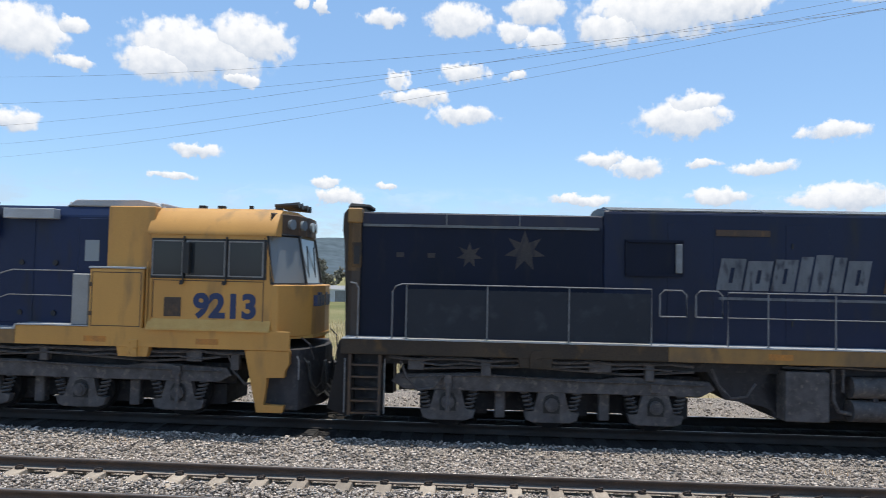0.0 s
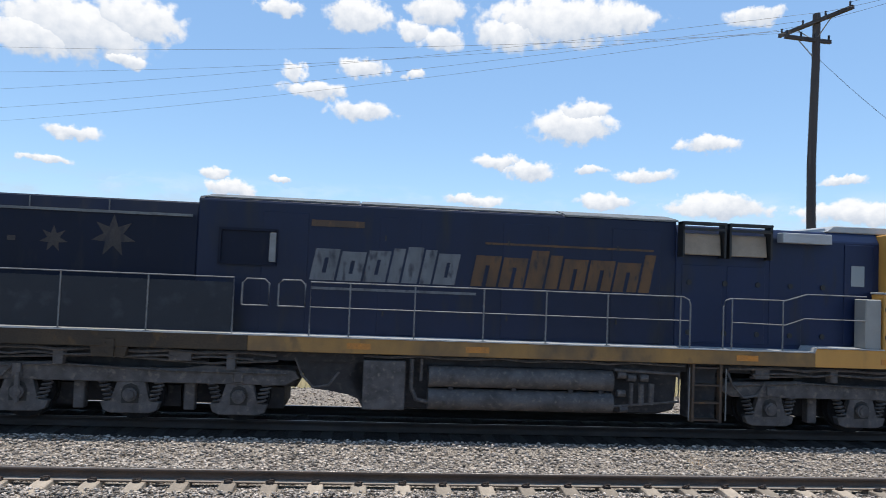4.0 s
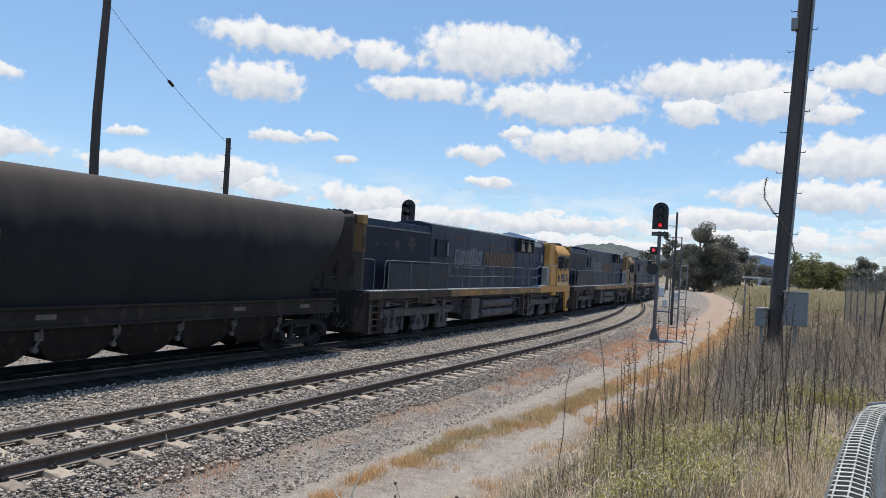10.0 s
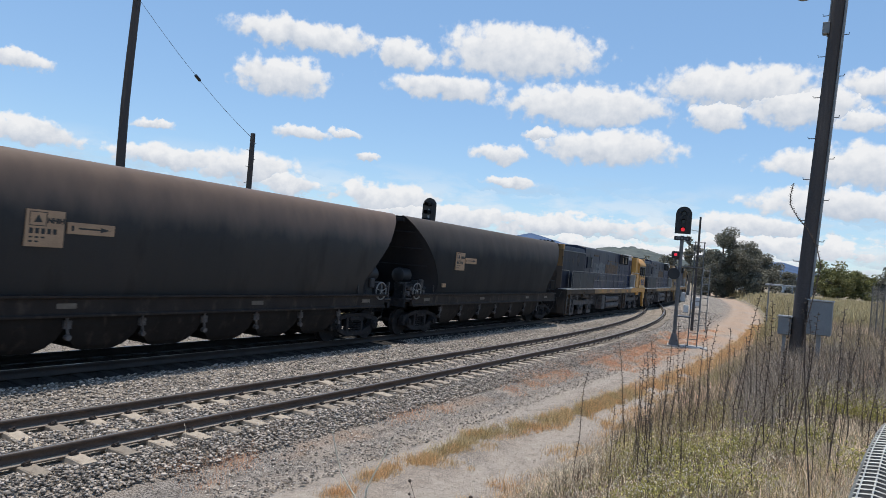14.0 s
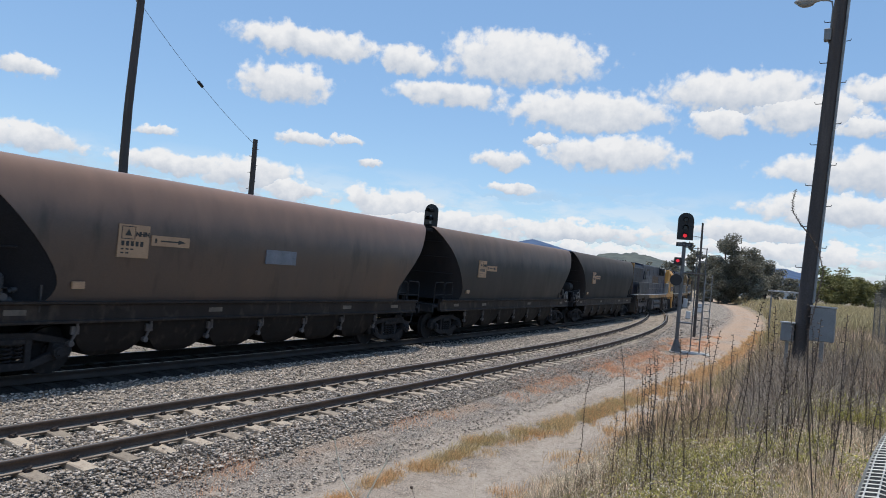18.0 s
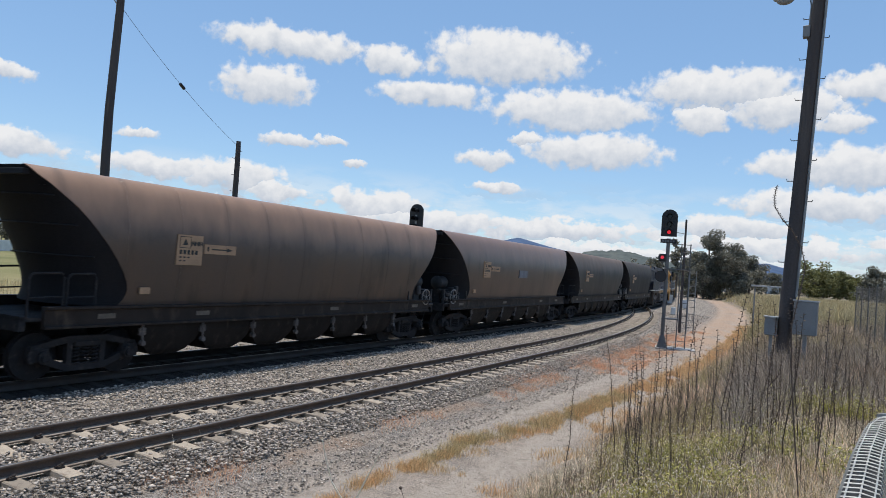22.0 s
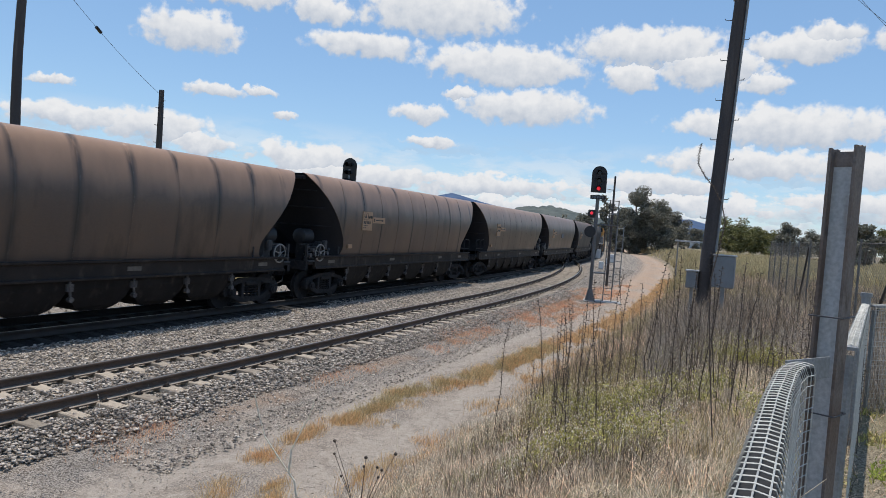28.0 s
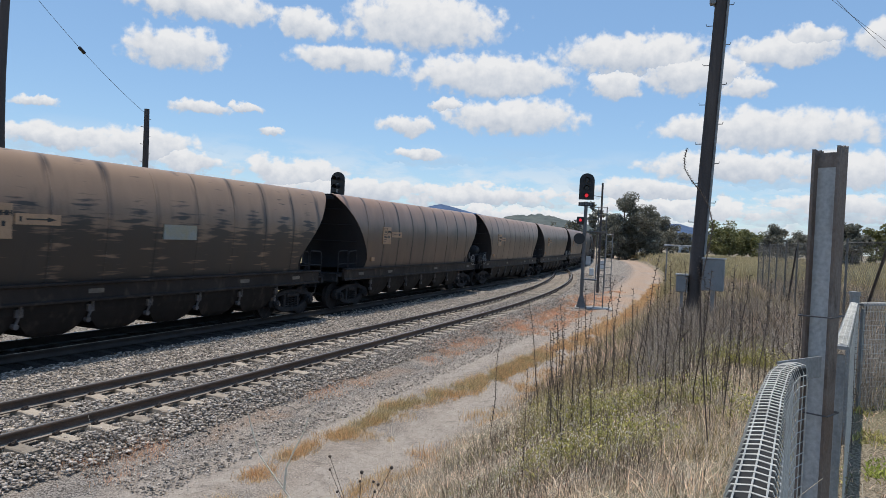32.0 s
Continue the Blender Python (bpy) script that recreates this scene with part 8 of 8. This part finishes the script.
def leafy_plants(rng, n, az, d, far, size, per):
    """Low bushy weeds: little leaves gathered round each plant."""
    x, y = clumped(rng, *on_bank(*polar_spots(rng, n, az, d, 1.0), far), 0.9, 0.12)
    h = rng.uniform(0.06, 0.26, len(x))
    c = np.stack([x, y, lie(x, y - drift(x)) + h * 0.55, h], -1)
    k = np.repeat(np.arange(len(x)), per)
    v = rng.normal(size=(len(k), 3)) * (0.5, 0.5, 0.42)
    mid = c[k, :3] + v * c[k, 3:]
    a = rng.normal(size=(len(k), 3))
    a /= np.linalg.norm(a, axis=1)[:, None]
    b = np.cross(a, rng.normal(size=(len(k), 3)))
    b /= np.linalg.norm(b, axis=1)[:, None]
    s = rng.uniform(0.5, 1.4, len(k))[:, None] * size
    quad = np.stack([mid - a * s, mid + b * s * 0.4, mid + a * s, mid - b * s * 0.4], 1)
    return quad.reshape(-1, 3), np.arange(len(k) * 4).reshape(-1, 4)


def vegetation():
    rng = np.random.default_rng(11)
    # the bank: matted dead grass, fine upright stems, bleached blades
    x, y = clumped(rng, *clumped(rng, *on_bank(*polar_spots(rng, 150000, (-95.4, -38), (1.3, 14), 1.1), 3.9), 5.0, -0.1), 1.3, -0.25)
    blades("dry_grass", x, y, 0.085, 0.0028, 2.2, M_DEAD, "short matted grey-brown dead grass covering the bank", 1)
    x, y = clumped(rng, *on_bank(*polar_spots(rng, 70000, (-95.2, -46), (1.6, 11), 1.0), 4.0), 2.2, -0.08)
    blades("dry_grass", x, y, 0.19, 0.0021, 0.75, M_DEAD, "fine upright dead grass stems on the bank", 12)
    x, y = clumped(rng, *on_bank(*polar_spots(rng, 22000, (-95.2, -56), (2.5, 13), 1.0), 3.8), 1.9, 0.1)
    blades("dry_grass", x, y, 0.17, 0.0030, 1.6, M_STRAW, "bleached bent grass blades on the bank", 13)
    x, y = clumped(rng, *on_bank(*polar_spots(rng, 20000, (-96, -66), (5.0, 15), 1.0), 3.75), 1.0, 0.04)
    blades("dry_brush", x, y, 0.30, 0.0022, 0.3, M_TWIG, "thin brown dead stems among the weeds", 25, "brush")
    # green among it
    x, y = clumped(rng, *on_bank(*polar_spots(rng, 44000, (-94.5, -72), (5.6, 17), 1.0), 3.6), 0.55, 0.02)
    blades("green_grass", x, y, 0.17, 0.0035, 0.8, M_OLIVE, "olive grass among the dry weeds", 2)
    x, y = clumped(rng, *on_bank(*polar_spots(rng, 24000, (-90, -66), (5.8, 10), 1.0), 4.0), 0.9, 0.1)
    blades("green_grass", x, y, 0.10, 0.0035, 0.8, M_GREEN, "short green grass near the foot of the bank", 22)
    v, f = leafy_plants(rng, 1500, (-95, -73), (5.6, 13), 3.4, 0.017, 64)
    v2, f2 = leafy_plants(rng, 520, (-95, -86), (5.4, 11), 2.6, 0.021, 80)
    v, f = np.concatenate([v, v2]), np.concatenate([f, f2 + len(v)])
    tagged(mesh_of("green_weed", v, f, M_LEAFY), "low yellow-green leafy weeds among the dry grass", "weeds", kind="stuff")
    # inside the fence: bare soil with leafy patches
    x, y = clumped(rng, *polar_spots(rng, 26000, (-113, -96.2), (3.6, 12), 0.9), 1.5, 0.08)
    blades("green_weed", x, y, 0.07, 0.009, 1.0, M_LEAFY, "bright green leafy patches on bare soil inside the fence", 14, "weeds")
    x, y = clumped(rng, *polar_spots(rng, 80000, (-113, -97.2), (6.0, 40), 1.2), 0.5, -0.14)
    blades("lawn", x, y, 0.055, 0.008, 0.9, M_LAWN, "mown yellow-green lawn inside the fence", 29)
    x, y = clumped(rng, *polar_spots(rng, 6000, (-112, -95.3), (3.5, 14), 0.9), 0.9, -0.05)
    blades("dry_grass", x, y, 0.08, 0.0035, 1.6, M_STRAW, "sparse dry grass inside the fence", 18)
    # farther along the bank
    x, y = on_bank(*polar_spots(rng, 24000, (-98, -72), (14, 75), 1.2), 3.7)
    blades("dry_grass", x, y, 0.42, 0.008, 0.5, M_STRAW, "tall dry grass along the far bank", 3)
    x, y = clumped(rng, *on_bank(*polar_spots(rng, 14000, (-98, -74), (14, 70), 1.2), 3.5), 0.12, -0.05)
    blades("green_grass", x, y, 0.45, 0.010, 0.4, M_OLIVE, "olive-green weeds along the far bank", 4)
    x, y = clumped(rng, *on_bank(*polar_spots(rng, 22000, (-97.5, -76), (9, 45), 1.1), 3.3), 0.5, -0.05)
    blades("dry_brush", x, y, 0.42, 0.0035, 0.7, M_BRUSH, "brown thicket of dry stems along the bank", 15, "brush")
    x, y = clumped(rng, *on_bank(*polar_spots(rng, 22000, (-98, -82), (13, 60), 1.2), 2.6), 0.25, -0.15)
    blades("dry_brush", x, y, 0.6, 0.008, 0.5, M_BRUSH, "rough brown brush on the rise behind the fence", 17, "brush")
    x, y = clumped(rng, *on_bank(*polar_spots(rng, 50000, (-100, -79), (18, 110), 1.3), 3.2), 0.15, -0.05)
    blades("field_grass", x, y, 0.40, 0.012, 0.7, M_FIELD, "rough yellowish grass beside the dirt road", 19)
    x, y = on_bank(*polar_spots(rng, 34000, (-100, -80), (40, 170), 1.2), 3.4)
    blades("field_grass", x, y, 0.85, 0.035, 0.6, M_FIELD, "long yellow-green grass under the far trees", 23)
    # grey tangled brush that hides the foot of the pole and its boxes
    x, y = clumped(rng, *on_bank(*polar_spots(rng, 30000, (-98, -81.5), (8.5, 19), 1.0), 3.0), 0.6, -0.02)
    blades("dry_brush", x, y, 0.62, 0.0030, 0.75, M_GREYBRUSH, "tangled grey-brown dead brush round the pole", 33, "brush")
    x, y = clumped(rng, *on_bank(*polar_spots(rng, 6000, (-98, -82), (9, 22), 1.0), 2.8), 0.8, 0.05)
    blades("dry_brush", x, y, 0.85, 0.0035, 0.5, M_TWIG, "tall brown dead stems standing in the brush", 34, "brush")
    # the crown between the wheel marks, loose tufts before it, the edge of the ballast, the foot of the bank
    spots = strip_spots(rng, 2500, (9.0, 60), 0.17)
    ragged = np.array([noise.noise((px * 1.1, py * 1.6, 2.0)) for px, py in spots])
    spots = spots[ragged > np.interp(spots[:, 0], [9, 14, 24], [0.02, -0.12, -0.4])]
    tufts("dry_grass", spots, 40, 0.055, 0.135, 0.003, M_TAN, "orange-tan dry grass growing between the wheel marks", 5)
    tufts("green_grass", strip_spots(rng, 330, (9.2, 19), 0.12, 1.0), 36, 0.055, 0.165, 0.003, M_OLIVE, "olive grass mixed into the tan strip", 16)
    spots = [(7.0, 5.45), (7.25, 5.55), (7.1, 5.65), (7.9, 5.6), (8.2, 5.62), (8.5, 5.7), (5.9, 5.2), (5.6, 5.0), (6.1, 5.35), (8.0, 5.75), (6.5, 4.9), (6.2, 4.7)]
    spots = [(x + u, y + float(drift(x)) + v) for x, y in spots for u, v in ((0, 0), (0.09, 0.03), (-0.08, 0.04), (0.03, -0.06))]
    tufts("dry_grass", spots, 75, 0.06, 0.15, 0.003, M_TAN, "loose orange-tan tufts on the near end of the road", 26)
    spots = np.concatenate([strip(rng, 420, (5, 45), 6.95, 7.55, 1.2, 0.02, 0.45), strip(rng, 420, (17, 40), 6.9, 8.0, 1.0, -0.2, 0.3), strip(rng, 60, (4.5, 9), 7.0, 7.8, 1.0, -0.2, 0.5), strip(rng, 420, (22, 48), 5.7, 7.0, 1.0, -0.02, 0.3)])
    tufts("dry_grass", spots, 60, 0.11, 0.11, 0.003, M_RUST, "reddish dry grass along the edge of the ballast", 6)
    spots = strip(rng, 330, (5.5, 50), 3.75, 4.35, 1.6, -0.12, 0.5)
    tufts("dry_grass", spots, 60, 0.09, 0.15, 0.003, M_TAN, "orange-tan dry grass at the foot of the bank", 7)
    spots = strip(rng, 46, (-8, 40), 11.6, 12.9, 1.0, 0.0, 0.3)
    tufts("dry_grass", spots, 22, 0.08, 0.12, 0.0035, M_TAN, "sparse dry tufts in the ballast", 8)
    spots = strip(rng, 42, (-7, 9), 8.25, 8.6, 1.0, -0.1, 0.6)
    tufts("dry_grass", spots, 9, 0.10, 0.20, 0.003, M_SEED, "pale thin weeds growing beside the near rail", 27)
    spots = strip(rng, 46, (4.5, 9.5), 7.5, 8.2, 1.0, -0.3, 0.5)
    tufts("dry_brush", spots, 40, 0.09, 0.15, 0.0022, M_TWIG, "dark dead twigs on the ballast shoulder", 28)
    # seed heads that catch the light
    x, y = clumped(rng, *on_bank(*polar_spots(rng, 9000, (-95, -62), (4.6, 12), 1.0), 3.7), 0.9, 0.0)
    z = lie(x, y - drift(x)) + rng.uniform(0.08, 0.34, len(x))
    s = rng.uniform(0.004, 0.009, len(x))
    o = np.array([(1, 0, 0), (-0.5, 0.87, 0), (-0.5, -0.87, 0), (0, 0, 1.3), (0, 0, -1.3)])
    v = np.stack([x, y, z], -1)[:, None] + o[None] * s[:, None, None]
    f = np.array([(0, 1, 3), (1, 2, 3), (2, 0, 3), (1, 0, 4), (2, 1, 4), (0, 2, 4)])[None] + 5 * np.arange(len(x))[:, None, None]
    tagged(mesh_of("seed_heads", v.reshape(-1, 3), f.reshape(-1, 3), M_SEED), "tiny pale seed heads in the dry grass", "grass", kind="stuff")
    # the rough field behind the train
    x = rng.uniform(-30, 45, 26000)
    y = rng.uniform(21, 60, 26000) + drift(x)
    blades("field_grass", x, y, 0.5, 0.012, 0.4, M_FIELD, "tall yellow-green grass in the field", 9)


M_DEAD = material("grey_dead_grass", (0.86, 0.72, 0.56), 0.9, 0.0, (0.38, 0.30, 0.22), 4.0, 0.5, 20, 0.0, spread=0.95, thin=0.25)
M_TWIG = material("brown_fine_twigs", (0.15, 0.112, 0.085), 0.9, 0.0, (0.24, 0.185, 0.135), 3.0, 0.5, 20, 0.0, spread=0.6)
M_GREYBRUSH = material("grey_dead_brush", (0.46, 0.385, 0.315), 0.9, 0.0, (0.30, 0.245, 0.195), 1.2, 0.5, 20, 0.0, spread=0.6, thin=0.15)
M_OLIVE = material("olive_grass_blades", (0.45, 0.355, 0.175), 0.9, 0.0, (0.52, 0.41, 0.225), 1.2, 0.5, 20, 0.0, spread=0.5, thin=0.35)
M_LAWN = material("lawn_grass_blades", (0.30, 0.37, 0.06), 0.85, 0.0, (0.42, 0.42, 0.11), 0.8, 0.5, 20, 0.0, spread=0.4, thin=0.35)
M_LEAFY = material("yellow_green_weed_leaves", (0.36, 0.335, 0.085), 0.8, 0.0, (0.52, 0.45, 0.20), 1.5, 0.5, 20, 0.0, spread=0.5, thin=0.35)
M_RUST = material("reddish_dry_grass_blades", (0.82, 0.44, 0.27), 0.9, 0.0, (0.74, 0.47, 0.30), 1.2, 0.5, 20, 0.0, spread=0.4, thin=0.35)
M_TAN = material("orange_tan_grass_blades", (0.70, 0.425, 0.215), 0.9, 0.0, (0.66, 0.49, 0.27), 1.2, 0.5, 20, 0.0, spread=0.4, thin=0.35)
M_FIELD = material("field_grass_blades", (0.52, 0.42, 0.24), 0.9, 0.0, (0.38, 0.32, 0.17), 0.3, 0.5, 20, 0.0, spread=0.4, thin=0.35)
vegetation()


def stalk_mesh(bm, rng, pts, r, spikes=True, size=0.011):
    tube(bm, pts, r, 5, r * 0.45)
    if not spikes:
        return
    total = sum((b - a).length for a, b in zip(pts, pts[1:]))
    n = int(total / (size * 1.7))
    for i in range(n):
        f = 0.22 + 0.78 * i / n
        s = f * (len(pts) - 1)
        k = min(int(s), len(pts) - 2)
        p = pts[k].lerp(pts[k + 1], s - k)
        a = i * 2.4
        d = Vector((math.cos(a), math.sin(a), 0.5)).normalized()
        c = p + d * size * 0.75
        w = size * rng.uniform(0.55, 0.85)
        v = [bm.verts.new(c + Vector(o) * w) for o in ((1, 0, 0), (-0.5, 0.87, 0), (-0.5, -0.87, 0))]
        t, u = bm.verts.new(c + d * w * 1.35), bm.verts.new(p)
        for q in range(3):
            bm.faces.new((v[q], v[(q + 1) % 3], t))
            bm.faces.new((v[(q + 1) % 3], v[q], u))


def weed(seed, height, branches, mat, label):
    rng = random.Random(seed)
    w = thing("tall_weed", label, "weed", "tall dry weeds")
    bend = Vector((rng.uniform(-0.07, 0.07), rng.uniform(-0.07, 0.07), 0)) * height
    pts = [bend * (f * f) + Vector((0.02 * math.sin(9 * f + seed), 0.02 * math.cos(7 * f + seed), height * f)) for f in (0, 0.2, 0.4, 0.6, 0.8, 1.0)]
    bm = fresh()
    stalk_mesh(bm, rng, pts, 0.0055, True, 0.021)
    part("stem", bm, mat, w)
    for b in range(branches):
        f = rng.uniform(0.2, 0.7)
        s = f * 5
        k = int(s)
        p = pts[k].lerp(pts[k + 1], s - k)
        a = rng.uniform(0, 6.28)
        n = height * rng.uniform(0.2, 0.45)
        out = Vector((math.cos(a), math.sin(a), 0))
        bm = fresh()
        stalk_mesh(bm, rng, [p, p + out * n * 0.35 + Vector((0, 0, n * 0.35)), p + out * n * 0.5 + Vector((0, 0, n * 0.95))], 0.004, True, 0.015)
        part("branch", bm, mat, w)
    return w


def weeds():
    rng = random.Random(17)
    protos = [weed(1, 1.75, 0, M_STALK, "single tall dead weed stalk with seed capsules"), weed(2, 1.55, 0, M_STALK, "tall straight dead weed stalk"),
              weed(3, 1.4, 1, M_STALK, "dead weed with one side branch"), weed(4, 1.25, 1, M_STALK, "shorter dead weed with one side branch"),
              weed(5, 1.6, 0, M_STALK, "tall slightly bent dead weed stalk"), weed(6, 1.0, 2, M_STALK, "short forked dead weed on the bank")]
    # the stalks that stand out, then the thicket behind them
    spots = [(-69.9, 9.6, 0, 0.93), (-73.6, 10.0, 0, 1.0), (-75.2, 9.4, 4, 0.9), (-77.6, 9.0, 1, 1.05), (-78.6, 9.2, 0, 0.95), (-79.2, 8.6, 4, 0.95), (-76.4, 11.5, 1, 0.85), (-80.6, 9.5, 2, 1.0), (-81.4, 8.0, 3, 1.0),
             (-82.6, 8.8, 0, 0.8), (-83.4, 7.6, 4, 1.0), (-84.3, 9.0, 2, 1.0), (-85.6, 7.2, 1, 0.95), (-86.4, 8.2, 0, 0.9), (-87.8, 7.0, 4, 0.95), (-88.6, 8.4, 2, 1.0), (-89.9, 7.4, 1, 0.9)]
    for i in range(40):
        d = rng.uniform(6.2, 12.5)
        spots.append((rng.uniform(-93.5, -74.5 - 0.0 * d), d, rng.randrange(6), rng.uniform(0.6, 1.0)))
    used = set()
    for az, d, k, s in spots:
        p = polar(az, 0, d)
        if p.y - float(drift(p.x)) > 3.7:
            continue
        m = pose(p.x, p.y, ground_z(p.x, p.y) - 0.03, rng.uniform(-2, 2), rng.uniform(-2, 2), rng.uniform(0, 360)) @ Matrix.Scale(s, 4)
        if k in used:
            o = copy_thing(protos[k], Matrix.Identity(4))
        else:
            o = protos[k]
            used.add(k)
        o.matrix_basis = m
    for k, o in enumerate(protos):
        if k not in used:
            p = polar(-86 - k, 0, 12)
            o.matrix_basis = pose(p.x, p.y, ground_z(p.x, p.y))
    # one long stalk with a hooked tip
    o = thing("tall_weed", "very tall weed stalk with a hooked tip", "weed", "tall dry weeds")
    bm = fresh()
    pts = [polar(a, e, 6.0) for a, e in ((-86.83, -15.0), (-86.03, -8.67), (-85.75, -5.6), (-85.6, -2.66), (-86.0, -0.3), (-86.27, 1.72), (-85.9, 3.2), (-85.25, 4.29), (-84.5, 5.2), (-84.01, 6.0), (-83.95, 6.8), (-84.1, 7.64))]
    z = ground_z(pts[0].x, pts[0].y)
    pts = [Vector((pts[0].x, pts[0].y, z - 0.05))] + [p for p in pts if p.z > z + 0.05]
    stalk_mesh(bm, random.Random(9), pts, 0.0055, True, 0.010)
    part("stem", bm, M_STALK, o)
    # a pale bent stalk and a dead thistle close to the camera
    o = thing("bent_weed", "pale bleached weed stalk with a forked top", "weed", "tall dry weeds")
    stem = [(-56.0, -32.0), (-54.6, -25.0), (-53.69, -20.85), (-52.61, -19.53), (-51.15, -17.63), (-50.55, -15.95), (-50.14, -14.51)]
    fork = [(-53.2, -20.2), (-53.3, -18.6), (-54.0, -17.1), (-54.5, -16.2), (-54.86, -14.98)]
    for line in (stem, fork):
        bm = fresh()
        tube(bm, [polar(a, e, 5.2) for a, e in line], 0.009, 6, 0.004)
        part("stem", bm, M_SEED, o)
    o = thing("dead_thistle", "dead brown thistle with round seed heads", "weed", "tall dry weeds")
    r3 = random.Random(4)
    root = polar(-59.2, 0, 6.4)
    root.z = ground_z(root.x, root.y)
    for k in range(9):
        a = 6.28 * k / 9 + r3.uniform(-0.3, 0.3)
        n = r3.uniform(0.5, 0.85)
        tip = root + Vector((math.cos(a) * n * 0.4, math.sin(a) * n * 0.4, n))
        bm = fresh()
        tube(bm, [root, root.lerp(tip, 0.5) + Vector((0, 0, 0.05)), tip], 0.004, 5, 0.002)
        bmesh.ops.create_icosphere(bm, subdivisions=1, radius=r3.uniform(0.012, 0.02), matrix=Matrix.Translation(tip))
        part("branch", bm, M_STALK, o)
    # thin background stalks as one mass
    bm = fresh()
    r2 = random.Random(23)
    for i in range(170):
        az, d = r2.uniform(-97, -72), 6.0 + 13 * r2.random() ** 0.8
        p = polar(az, 0, d)
        if p.y - float(drift(p.x)) > 3.8:
            continue
        z = ground_z(p.x, p.y)
        h = r2.uniform(0.4, 1.15)
        l = Vector((r2.uniform(-0.05, 0.05), r2.uniform(-0.05, 0.05), 0))
        stalk_mesh(bm, r2, [Vector((p.x, p.y, z)), Vector((p.x, p.y, z + h * 0.5)) + l * 0.4, Vector((p.x, p.y, z + h)) + l], 0.003, i % 4 > 0, 0.012)
    tagged(part("weed_stems", bm, M_STALK, kind="stuff"), "mass of thin dead weed stems on the bank", "weeds")
    bm = fresh()
    for i in range(130):
        az, d = r2.uniform(-100, -52), 2.6 + 11 * r2.random()
        p = polar(az, 0, d)
        if p.y - float(drift(p.x)) > 3.9:
            continue
        z = ground_z(p.x, p.y)
        h = r2.uniform(0.25, 0.7)
        l = Vector((r2.uniform(-0.4, 0.4), r2.uniform(-0.4, 0.4), 0))
        tube(bm, [Vector((p.x, p.y, z)), Vector((p.x, p.y, z + h * 0.6)) + l * 0.4, Vector((p.x, p.y, z + h)) + l], 0.003, 3, 0.0012, caps=False)
    tagged(part("bleached_stems", bm, M_PALESTALK, kind="stuff"), "bleached fallen stems among the dry grass", "weeds")


weeds()


def motions():
    """The train rolls by; every wheelset turns with it."""
    times = [0.5 * i for i in range(65)]
    for ob, s, turn in TRAIN:
        walk(ob, [(t, main_pose(s + run(t)) @ pose(0, 0, 0, 0, 0, turn)) for t in times])
        for bogie in ob.children:
            for w in bogie.children:
                if not w.name.startswith("wheelset"):
                    continue
                x, r = w.matrix_basis.translation.x, w.matrix_basis.translation.z
                way = 1 if turn == 0 else -1
                turns = [(i * 4 / 30, run(i * 4 / 30)) for i in range(241)]
                walk(w, [(t, pose(x, 0, r, 0, way * math.degrees((d - turns[0][1]) / r), 0)) for t, d in turns])


motions()
